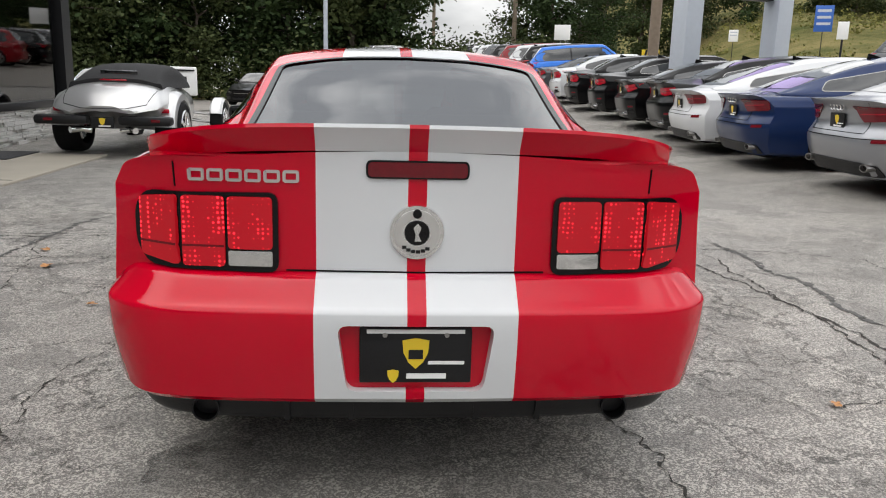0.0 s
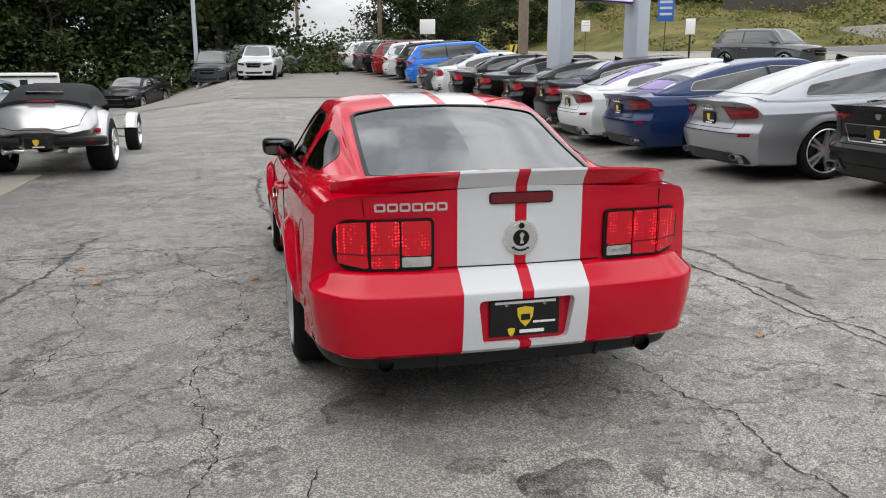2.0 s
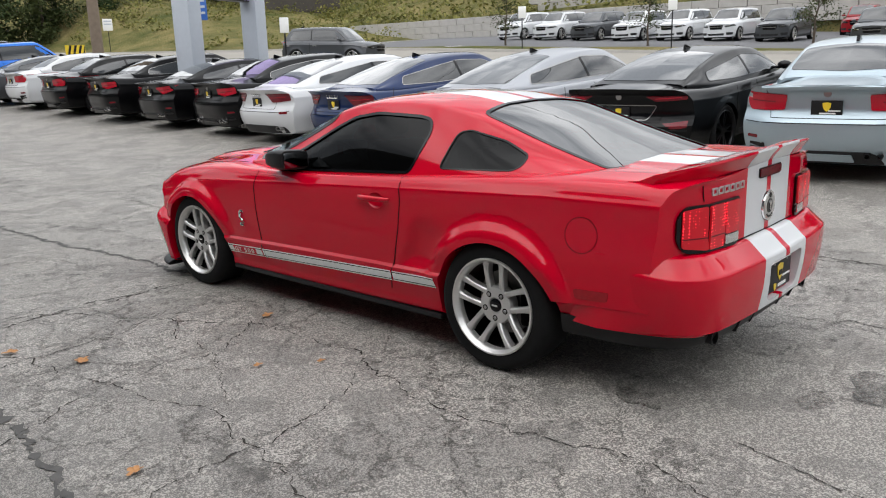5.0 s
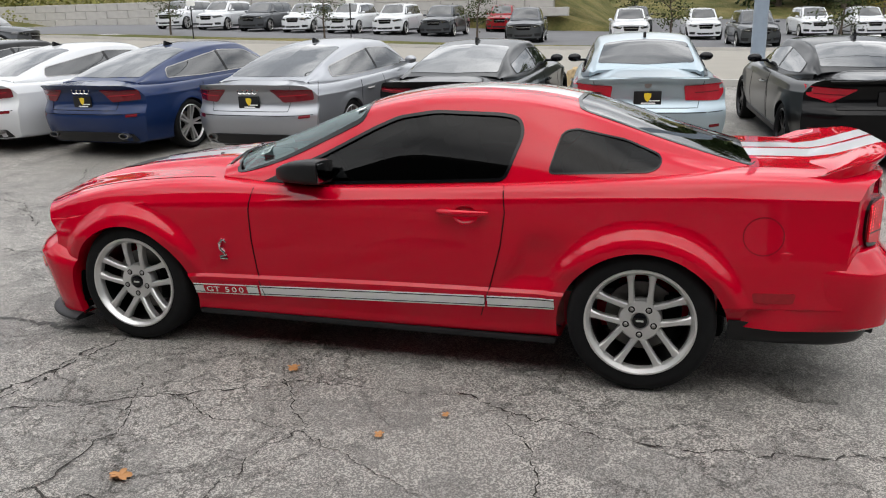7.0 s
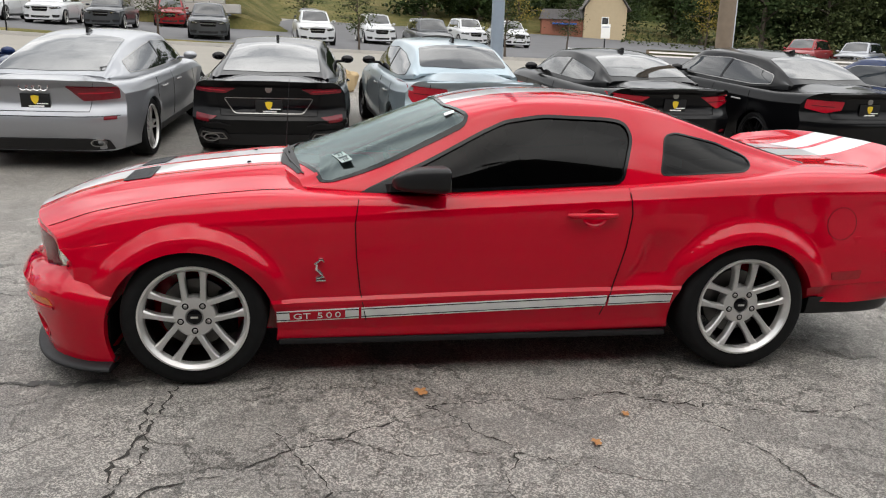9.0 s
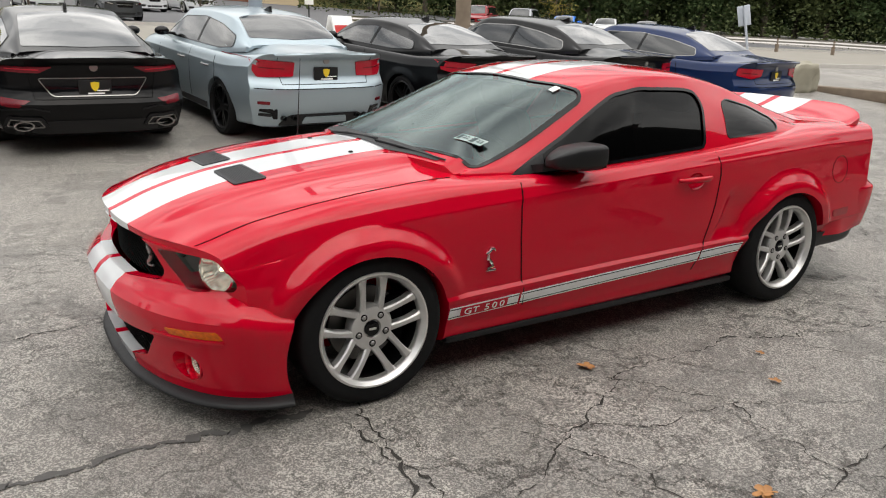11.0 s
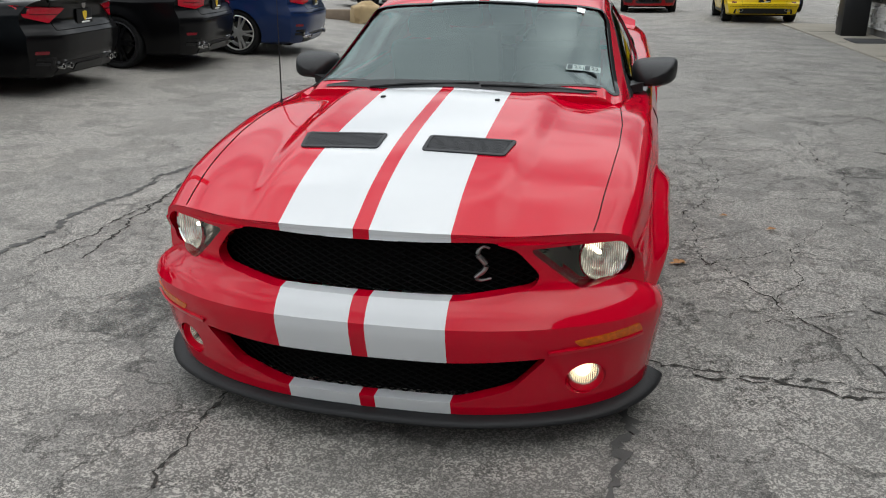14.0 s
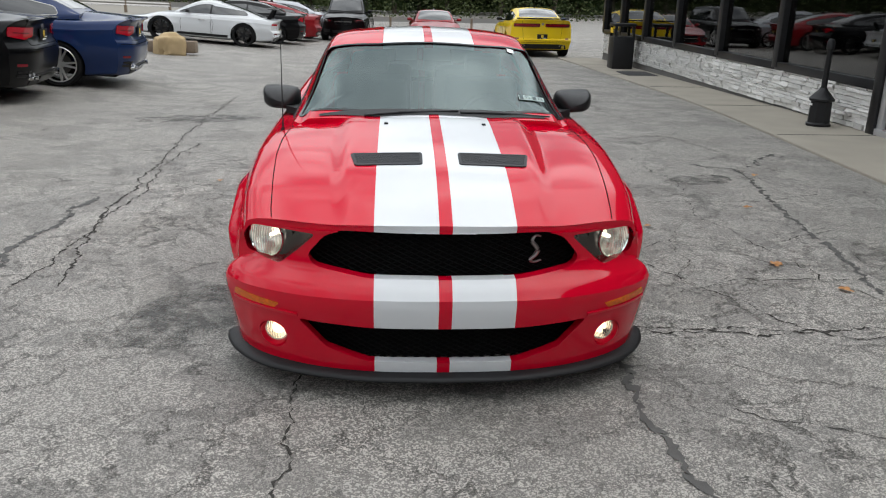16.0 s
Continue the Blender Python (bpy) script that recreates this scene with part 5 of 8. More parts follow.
def sheet(x0, x1, y0, y1, nx, ny, lift=0.0, shape=None):
    """A skin that follows the ground."""
    bm = bmesh.new()
    rows = []
    for j in range(ny + 1):
        y = y0 + (y1 - y0) * j / ny
        a, b = shape(y) if shape else (x0, x1)
        rows.append([bm.verts.new((a + (b - a) * i / nx, y, ground_z(a + (b - a) * i / nx, y) + lift)) for i in range(nx + 1)])
    for j in range(ny):
        for i in range(nx):
            bm.faces.new((rows[j][i], rows[j][i + 1], rows[j + 1][i + 1], rows[j + 1][i]))
    return bm


def steps(*spans):
    out = []
    for a, b, d in spans:
        k = int(round((b - a) / d))
        out += [a + (b - a) * i / k for i in range(k)]
    return out + [spans[-1][1]]


bm = bmesh.new()
xs = steps((-500, -60, 110), (-60, -12, 8), (-12, 14, 0.65), (14, 60, 2.3), (60, 150, 15), (150, 600, 150))
ys = steps((-600, -60, 135), (-60, -24, 4), (-24, 26, 0.8), (26, 70, 2.2), (70, 150, 20), (150, 700, 110))
grid = [[bm.verts.new((x, y, ground_z(x, y))) for x in xs] for y in ys]
for i in range(len(ys) - 1):
    for j in range(len(xs) - 1):
        bm.faces.new((grid[i][j], grid[i][j + 1], grid[i + 1][j + 1], grid[i + 1][j]))
tagged(part("ground", bm, ASPHALT), "worn cracked grey asphalt of the sales lot", "asphalt", kind="structure")

# cracks and seams as shallow dark ribbons
CRACK = simple("crack_dirt", (0.032, 0.029, 0.025), 0.95, vary=0.4, scale=30)
SEALER = simple("old_tar_sealer", (0.075, 0.072, 0.068), 0.8, vary=0.5, scale=14, bump=0.3)
rng = random.Random(5)


def crack(name, pts, width, mat, wander=0.011, label="narrow dirt-filled crack in the asphalt"):
    p = []
    for a, b in zip(pts, pts[1:]):
        k = max(2, int(math.dist(a, b) / 0.022))
        p += [(a[0] + (b[0] - a[0]) * i / k, a[1] + (b[1] - a[1]) * i / k) for i in range(k)]
    p.append(pts[-1])
    q, ox, oy = [], 0.0, 0.0
    for x, y in p:
        ox, oy = 0.86 * ox + rng.gauss(0, wander), 0.86 * oy + rng.gauss(0, wander)
        q.append((x + ox, y + oy))
    bm = bmesh.new()
    prev = None
    for i, (x, y) in enumerate(q):
        a, b = q[max(0, i - 1)], q[min(len(q) - 1, i + 1)]
        t = Vector((b[0] - a[0], b[1] - a[1])).normalized()
        w = width * rng.choice((0.1, 0.25, 0.4, 0.5, 0.75)) * rng.uniform(0.5, 1.1) * (0.3 if i in (0, len(q) - 1) else 1)
        l, r = (x - t.y * w, y + t.x * w), (x + t.y * w, y - t.x * w)
        row = [bm.verts.new((*c, ground_z(*c) + 0.004)) for c in (l, r)]
        if prev:
            bm.faces.new((prev[0], prev[1], row[1], row[0]))
        prev = row
    bm.normal_update()
    for f in bm.faces:
        if f.normal.z < 0:
            f.normal_flip()
    return tagged(part(name, bm, mat), label, "crack", "cracks in the asphalt", "structure")


for pts, w in (
        ([(0.62, -1.2), (0.81, -2.05), (0.88, -2.4), (0.96, -2.62), (0.93, -2.96), (0.95, -3.4), (1.2, -4.2), (1.1, -6)], 0.014),
        ([(2.31, 1.21), (2.9, 1.15), (3.43, 0.92), (3.41, 0.15), (3.65, -0.26), (4.2, -0.6)], 0.013),
        ([(2.3, 0.9), (2.27, 0.32), (2.25, -0.54), (2.26, -1.26), (2.4, -2.3), (2.3, -3.5)], 0.016),
        ([(-3.9, 1.35), (-2.59, 1.45), (-1.72, 1.53), (-1.0, 1.44), (-0.5, 1.3)], 0.014),
        ([(-1.9, 1.5), (-1.6, 0.9), (-1.24, 0.27), (-1.18, -0.55), (-1.45, -1.4), (-1.3, -2.4), (-1.6, -3.4)], 0.009),
        ([(-2.6, 1.4), (-2.3, 0.4), (-2.11, -0.73), (-2.33, -1.79), (-2.2, -3.0)], 0.009),
        ([(-3.6, -0.4), (-2.8, -0.2), (-2.2, 0.1), (-1.6, 0.0), (-1.2, 0.3)], 0.009),
        ([(-3.4, 0.9), (-2.4, 0.75), (-1.8, 0.8), (-1.4, 0.97)], 0.008),
        ([(-3.6, -1.4), (-2.7, -1.1), (-1.7, -1.03), (-1.3, -0.8)], 0.008),
        ([(0.59, 1.9), (0.59, 2.57), (0.57, 3.2), (0.66, 4.3), (0.6, 6.0)], 0.013),
        ([(-1.07, 1.53), (-1.54, 1.47), (-2.2, 1.6), (-2.8, 1.5), (-3.6, 1.7)], 0.012),
        ([(2.05, 0.9), (2.21, 0.09), (2.35, -0.75), (2.44, -2.38), (2.6, -4.08), (2.72, -7.75)], 0.02),
        ([(4.3, -3.27), (4.04, -4.37), (3.4, -5.07), (3.0, -6.4)], 0.014),
        ([(-3.4, 2.9), (-2.4, 2.4), (-1.9, 2.6), (-1.2, 2.3)], 0.008),
        ([(-1.48, 0.77), (-1.66, 0.48), (-1.68, 0.0), (-2.0, -0.6)], 0.007),
        ([(-3.2, 5.4), (-2.0, 6.1), (-0.6, 5.8), (0.8, 6.4), (2.2, 6.0)], 0.012),
        ([(-1.4, 9.2), (0.4, 9.8), (1.9, 9.4)], 0.016), ([(2.6, 3.9), (3.4, 5.4), (4.2, 6.0)], 0.014),
        ([(-2.4, 3.3), (-2.1, 4.4), (-1.5, 5.5)], 0.012), ([(1.4, 4.2), (2.3, 5.2), (3.2, 8.0)], 0.014),
        ([(-0.3, -3.4), (0.3, -4.2), (0.2, -5.2)], 0.009), ([(-1.9, -4.4), (-1.2, -3.6), (-0.9, -2.6)], 0.008),
        ([(1.55, -2.3), (2.0, -2.9), (2.9, -3.1)], 0.01), ([(1.7, -1.7), (2.6, -1.5), (3.3, -1.9)], 0.01)):
    crack("crack", pts, w, CRACK)
for pts, w in (
        ([(-0.84, 1.6), (-0.84, 2.36), (-0.84, 2.81), (-1.0, 4.0), (-0.9, 6.0)], 0.055),
        ([(-2.73, -2.62), (-3.12, -2.38), (-2.95, -1.3), (-2.82, -0.4), (-2.6, 0.99), (-2.5, 2.2)], 0.05),
        ([(2.5, 1.5), (2.6, 0.2), (2.55, -1.1)], 0.05), ([(-3.9, -3.2), (-3.3, -2.5)], 0.04)):
    crack("tar_seam", pts, w, SEALER, 0.012, "old dark tar seam patched in the asphalt")


def stain(x, y, rx, ry, turn, mat):
    bm = bmesh.new()
    c = bm.verts.new((x, y, ground_z(x, y) + 0.0025))
    ring = []
    for k in range(28):
        a = k * math.tau / 28
        r = 1 + 0.3 * noise.noise((math.cos(a) * 1.5 + x, math.sin(a) * 1.5 + y, 0.3))
        px, py = rx * r * math.cos(a), ry * r * math.sin(a)
        q = (x + px * math.cos(turn) - py * math.sin(turn), y + px * math.sin(turn) + py * math.cos(turn))
        ring.append(bm.verts.new((*q, ground_z(*q) + 0.0025)))
    for k in range(28):
        bm.faces.new((c, ring[k], ring[(k + 1) % 28]))
    return tagged(part("oil_stain", bm, mat), "dark oily stain soaked into the asphalt", "stain", "stains", "structure")


OIL = Nodes("oil_stain")
o_tr = OIL.n("BsdfTransparent")
o_mx = OIL.n("MixShader")
OIL.put(o_mx.inputs[0], OIL.math("MULTIPLY", OIL.ramp(OIL.noise(4, 7, 0.75), 0.42, 0.66), 0.85))
OIL.put(o_mx.inputs[1], o_tr.outputs[0])
OIL.put(o_mx.inputs[2], OIL.bsdf.outputs[0])
OIL.put(OIL.out.inputs["Surface"], o_mx.outputs[0])
OIL_MAT = OIL.set(Base_Color=(0.06, 0.056, 0.05), Roughness=0.5)
for x, y, rx, ry, a in ((0.0, -2.95, 0.22, 0.13, 0.4), (-0.3, -2.75, 0.12, 0.07, 0), (-0.7, -2.06, 0.2, 0.1, 0.8), (-2.6, -1.9, 0.35, 0.2, 0.2), (2.8, -5.3, 0.8, 0.35, 0.3), (-3.0, 0.3, 0.35, 0.2, 1.2), (1.3, 1.3, 0.5, 0.3, 1.0)):
    stain(x, y, rx, ry, a, OIL_MAT)

# fallen leaves
LEAF_BROWN = simple("dry_leaf", (0.42, 0.2, 0.07), 0.7, vary=0.3, scale=40)


def leaf(x, y, size, turn, mat):
    bm = bmesh.new()
    out = []
    for k in range(20):
        a = k * math.tau / 20
        r = size * (0.55 + 0.45 * abs(math.cos(a * 2.5)) ** 0.6) * (1.15 if abs(math.sin(a / 2)) < 0.2 else 1)
        out.append(bm.verts.new((r * math.cos(a), 0.75 * r * math.sin(a), 0.006 + 0.25 * size * abs(math.sin(a)) ** 2)))
    c = bm.verts.new((0, 0, 0.006))
    for k in range(20):
        bm.faces.new((c, out[k], out[(k + 1) % 20]))
    o = part("fallen_leaf", bm, mat)
    o.matrix_basis = pose(x, y, ground_z(x, y) + 0.004, 0, 0, turn)
    tagged(o, "curled dry brown oak leaf lying on asphalt", "leaf", "fallen leaves")


for x, y, s, t in ((-1.084, 0.32, 0.045, 20), (-2.2, 0.49, 0.05, 80), (-1.637, -0.35, 0.03, 10), (-2.62, -0.9, 0.04, 200), (-2.214, 0.5, 0.03, 300), (-2.4, 0.95, 0.045, 140), (-3.2, -2.1, 0.04, 50), (1.715, -1.69, 0.03, 90), (-1.39, -0.57, 0.025, 0), (-1.1, 0.31, 0.02, 120)):
    leaf(x, y, s, t, LEAF_BROWN)

# ---------------------------------------------------------------- showroom
STONE = Nodes("white_ledge_stone")
s_rand = STONE.n("ObjectInfo").outputs["Random"]
s_col = STONE.mix(s_rand, (0.58, 0.57, 0.55), (0.86, 0.85, 0.82))
s_col = STONE.mix(STONE.math("MULTIPLY", STONE.ramp(STONE.noise(22, 6, 0.7), 0.45, 0.7), 0.5), s_col, (0.3, 0.29, 0.28))
STONE.bump(STONE.noise(45, 6, 0.7), 0.6, 0.01)
STONE_MAT = STONE.set(Base_Color=s_col, Roughness=0.8)
FRAME = simple("dark_bronze_frame", (0.018, 0.018, 0.02), 0.35, vary=0.2, metal=0.4)
PANE = glass("showroom_glass", (0.35, 0.38, 0.38), 0.02, 1.9)
# low indoor light is put into this wall and ceiling colour
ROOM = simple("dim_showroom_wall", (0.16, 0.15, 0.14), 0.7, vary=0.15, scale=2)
# mortar colour darkened to hold the shade between the stones
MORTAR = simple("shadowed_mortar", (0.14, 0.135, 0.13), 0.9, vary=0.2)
WX = -5.8
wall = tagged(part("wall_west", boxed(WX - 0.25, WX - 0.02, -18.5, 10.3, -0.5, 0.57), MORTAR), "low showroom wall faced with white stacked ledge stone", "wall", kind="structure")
tagged(part("wall_header", boxed(WX - 0.3, WX + 0.02, -18.5, 10.3, 2.75, 5.6), FRAME), "dark bronze fascia above the showroom windows", "fascia", kind="structure")
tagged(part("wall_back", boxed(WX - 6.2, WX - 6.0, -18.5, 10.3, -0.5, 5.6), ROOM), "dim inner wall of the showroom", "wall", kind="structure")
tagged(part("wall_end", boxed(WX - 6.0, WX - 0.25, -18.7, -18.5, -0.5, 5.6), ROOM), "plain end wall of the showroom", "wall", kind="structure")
tagged(part("wall_corner", boxed(WX - 6.0, WX + 0.07, 10.3, 10.66, -0.5, 5.6), FRAME), "dark end wall at the showroom corner", "wall", kind="structure")
tagged(part("floor", boxed(WX - 6.0, WX - 0.25, -18.5, 10.3, -0.3, 0.02), simple("polished_floor", (0.3, 0.29, 0.27), 0.25, vary=0.1)), "polished showroom floor tiles", "floor", kind="structure")
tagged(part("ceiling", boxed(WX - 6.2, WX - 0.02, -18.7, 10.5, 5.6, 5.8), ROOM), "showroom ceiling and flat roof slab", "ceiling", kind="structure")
posts = [10.2, 7.6, 5.2, 2.8, 0.4, -2.0, -3.05, -4.55, -7.4, -9.8, -12.2, -14.5, -16.6, -18.4]
for k, (a, b) in enumerate(zip(posts, posts[1:])):
    door = (a, b) == (-3.05, -4.55)
    w = thing("door_1" if door else f"window_{k + 1}", "glazed aluminium showroom door, closed" if door else "large showroom window in a dark bronze frame", "door" if door else "window", kind="structure")
    z0 = 0.03 if door else 0.60
    fm = simple("brushed_aluminium", (0.55, 0.55, 0.56), 0.4, metal=0.6, vary=0.05) if door else FRAME
    part("window_sill", boxed(WX - 0.12, WX + 0.05, b, a, z0 - 0.06 if not door else 0.0, z0 + 0.06, 0.008), fm, w)
    part("frame_head", boxed(WX - 0.10, WX + 0.03, b, a, 2.66, 2.748, 0.006), fm, w)
    part("frame_post", boxed(WX - 0.12, WX + 0.06, b - 0.085, b + 0.085, 0.0 if door else 0.575, 2.75, 0.008), FRAME, w)
    if door:
        part("frame_stile", boxed(WX - 0.06, WX + 0.03, b + 0.09, b + 0.2, z0 + 0.06, 2.66, 0.006), fm, w)
        part("frame_stile", boxed(WX - 0.06, WX + 0.03, a - 0.2, a - 0.09, z0 + 0.06, 2.66, 0.006), fm, w)
        bm = bmesh.new()
        tube(bm, [(WX + 0.03, b + 0.26, 0.95), (WX + 0.09, b + 0.26, 0.97), (WX + 0.09, b + 0.26, 1.25), (WX + 0.03, b + 0.26, 1.27)], 0.014, 8)
        part("door_handle", bm, fm, w)
    pane = part("pane", boxed(WX - 0.045, WX - 0.037, b + 0.086, a - 0.086, z0 + 0.06, 2.66), PANE, w)
    pane.visible_shadow = False
# stacked stones, each one its own
st_rng = random.Random(11)
stone_meshes = []
for k in range(10):
    bm = boxed(-0.5, 0.5, -0.5, 0.5, -0.5, 0.5)
    for v in bm.verts:
        v.co += Vector((st_rng.uniform(-0.25, 0.1) if v.co.x > 0 else 0, st_rng.uniform(-0.03, 0.03), st_rng.uniform(-0.08, 0.08)))
    me = bpy.data.meshes.new("stone")
    bmesh.ops.recalc_face_normals(bm, faces=bm.faces)
    bm.to_mesh(me)
    bm.free()
    me.materials.append(STONE_MAT)
    stone_meshes.append(me)


def stones(y0, y1, lo, hi):
    z, count = 0.0, 0
    while z < 0.535:
        h = min(st_rng.choice((0.04, 0.052, 0.066)), 0.54 - z)
        y = y0
        while y < y1:
            L = st_rng.uniform(lo, hi)
            L = min(L, y1 - y)
            d = st_rng.uniform(0.03, 0.07)
            ob = new("stone", st_rng.choice(stone_meshes))
            ob.parent = wall
            ob.matrix_basis = Matrix.Translation((WX - 0.03 + d / 2, y + L / 2, z + h / 2 + 0.012)) @ Matrix.Diagonal((d + 0.02, L - 0.008, h - 0.007, 1))
            y += L
            count += 1
        z += h
    return count


stones(-10.6, -4.64, 0.18, 0.42)
bm = bmesh.new()
for y0, y1 in ((-18.4, -10.6), (-2.9, 10.2)):
    z = 0.0
    while z < 0.53:
        h = min(st_rng.choice((0.04, 0.052, 0.066)), 0.54 - z)
        y = y0
        while y < y1:
            L = min(st_rng.uniform(0.16, 0.42), y1 - y)
            box(bm, WX - 0.05, WX + st_rng.uniform(-0.005, 0.045), y + 0.004, y + L - 0.004, z + 0.012, z + h + 0.006)
            y += L
        z += h
rest_stone = part("stacked_stone", bm, STONE_MAT, wall, "", False)
tagged(rest_stone, kind="stuff")
edge = curve((-19, -4.6), (-8.6, -4.66), (-1.7, -4.3), (4, -4.03), (7.0, -4.0))
sidewalk = tagged(part("pavement", sheet(0, 0, -19, 7.0, 6, 60, 0.03, lambda y: (WX - 0.02, edge(y)))
                       , CONCRETE), "tan concrete walk along the showroom, stained", "walk", kind="structure")
bm = bmesh.new()
prev = None
for k in range(61):
    y = -19 + 26 * k / 60
    x = edge(y)
    row = [bm.verts.new((x, y, ground_z(x, y) + 0.03)), bm.verts.new((x + 0.012, y, ground_z(x, y) + 0.022)), bm.verts.new((x + 0.016, y, ground_z(x, y) - 0.05))]
    if prev:
        for j in range(2):
            bm.faces.new((prev[j], prev[j + 1], row[j + 1], row[j]))
    prev = row
tagged(part("kerb", bm, CONCRETE), "low concrete edge of the showroom walk", "kerb", kind="structure")
for y in (-16, -13, -10.2, -7.3, -4.4, -1.5, 1.4, 4.2):
    tagged(part("walk_joint", boxed(WX + 0.05, edge(y) - 0.02, y - 0.006, y + 0.006, ground_z(-5, y) - 0.02, ground_z(-5, y) + 0.0335), CRACK), "tooled dirty joint across the concrete walk", "joint", "walk joints", "structure")
MAT_RUBBER = simple("ribbed_door_mat", (0.03, 0.03, 0.032), 0.9, vary=0.3, scale=60, bump=0.4)
for y in (6.6, -13.2):
    tagged(part("door_mat", boxed(-5.65, -4.95, y - 0.5, y + 0.5, ground_z(-5.3, y) + 0.03, ground_z(-5.3, y) + 0.045, 0.005), MAT_RUBBER), "flat dark ribbed rubber mat lying on the walk", "mat")

# smoker's post
sp = thing("smoker_post", "dark grey plastic cigarette bin with a tall neck", "ash bin", at=pose(-5.42, -5.2, ground_z(-5.4, -5.2) + 0.03))
part("base", lathe([(0.0001, 0), (0.16, 0), (0.165, 0.03), (0.145, 0.05), (0.135, 0.32), (0.165, 0.335), (0.165, 0.36), (0.06, 0.47), (0.045, 0.5), (0.0001, 0.5)], 8, "z"), BLACK_PLASTIC, sp)
part("neck", lathe([(0.0001, 0.48), (0.038, 0.48), (0.034, 0.98), (0.05, 1.0), (0.05, 1.08), (0.03, 1.12), (0.0001, 1.12)], 16, "z"), BLACK_PLASTIC, sp)
part("sign_plate", boxed(0.136, 0.143, -0.035, 0.035, 0.27, 0.295), WHITE_PLAIN, sp)
# waste bin with a covered top
tb = thing("waste_bin", "black plastic waste bin with an open hooded top", "bin", at=pose(-5.35, -14.9, ground_z(-5.3, -14.9) + 0.03))
part("bin_body", boxed(-0.26, 0.26, -0.26, 0.26, 0, 0.78, 0.03), BLACK_PLASTIC, tb)
part("bin_hood", boxed(-0.27, 0.27, -0.27, 0.27, 1.02, 1.09, 0.02), BLACK_PLASTIC, tb)
for x in (-0.22, 0.22):
    for y in (-0.22, 0.22):
        part("hood_post", boxed(x - 0.03, x + 0.03, y - 0.03, y + 0.03, 0.77, 1.03), BLACK_PLASTIC, tb)
part("bin_notice", boxed(0.262, 0.268, -0.12, 0.12, 0.86, 0.98), YELLOW_PLAIN, tb)

# ---------------------------------------------------------------- road and verge
ROAD = simple("pale_worn_road", (0.25, 0.232, 0.2), 0.85, vary=0.12, scale=0.8, bump=0.2)
DARK_LOT = simple("dark_far_asphalt", (0.11, 0.11, 0.115), 0.85, vary=0.2, scale=0.7)
GRASS = Nodes("rough_grass")
g_c = GRASS.mix(GRASS.ramp(GRASS.noise(0.25, 6, 0.7), 0.35, 0.65), (0.065, 0.08, 0.022), (0.24, 0.195, 0.085))
g_c = GRASS.mix(GRASS.math("MULTIPLY", GRASS.ramp(GRASS.noise(6, 5, 0.7), 0.45, 0.7), 0.6), g_c, (0.09, 0.1, 0.03))
GRASS.bump(GRASS.noise(12, 5), 1.0, 0.15)
GRASS_MAT = GRASS.set(Base_Color=g_c, Roughness=0.95, Specular_IOR_Level=0.1)
tagged(part("road", sheet(12.9, 29.5, -110, 140, 8, 100, 0.012), ROAD), "pale worn two-way road beside the lot", "road", kind="structure")
KERB = simple("road_kerb_concrete", (0.45, 0.43, 0.4), 0.85, vary=0.15, scale=3)


def kerb_line(x, y0, y1, h, w, label):
    bm = bmesh.new()
    prev = None
    n = int((y1 - y0) / 1.5)
    for k in range(n + 1):
        y = y0 + (y1 - y0) * k / n
        z = ground_z(x, y)
        row = [bm.verts.new(p) for p in ((x - w, y, z - 0.1), (x - w, y, z + h), (x + w, y, z + h), (x + w, y, z - 0.1))]
        if prev:
            for j in range(3):
                bm.faces.new((prev[j], prev[j + 1], row[j + 1], row[j]))
        prev = row
    tagged(part("kerb", bm, KERB), label, "kerb", kind="structure")


kerb_line(12.75, -40, 100, 0.13, 0.12, "grey concrete kerb at the near road edge")
kerb_line(29.7, -80, 140, 0.14, 0.15, "white concrete kerb at the far road edge")
tagged(part("verge", sheet(29.9, 33.5, -80, 140, 4, 70, 0.02), GRASS_MAT), "mown grass strip beyond the road", "grass", kind="structure")
tagged(part("far_lot", sheet(33.5, 52, -60, 46, 8, 40, 0.02, lambda y: (33.5, 52 if y > 4 else 80)), DARK_LOT), "dark asphalt of the dealer lot across the road", "asphalt", kind="structure")
BLOCK = simple("grey_wall_block", (0.4, 0.385, 0.36), 0.9, vary=0.2, scale=2, bump=0.3)
for k, (x, y0, y1, z0) in enumerate(((52, 7, 58, 3.3), (54.6, 5, 37.5, 4.75), (57.4, 5, 34.5, 6.3))):
    w = thing("retaining_wall", "stepped retaining wall of large grey blocks", "retaining wall", "retaining walls", at=pose(x, 0, 0))
    blk = bpy.data.meshes.new("block")
    bm = boxed(-0.35, 0.35, -0.98, 0.98, -0.29, 0.29, 0.03)
    bm.to_mesh(blk)
    bm.free()
    blk.materials.append(BLOCK)
    for c in range(3):
        y = y0 + (c % 2)
        while y < y1:
            o = new("block", blk)
            o.parent = w
            o.matrix_basis = pose(0.1 * c, y, z0 + 0.3 + 0.6 * c)
            y += 2.0
bm = bmesh.new()
hill = curve((51.5, 2.6), (52.5, 4.9), (54, 5.3), (57, 6.6), (62, 8.4), (80, 12), (115, 17), (200, 24))
rows = []
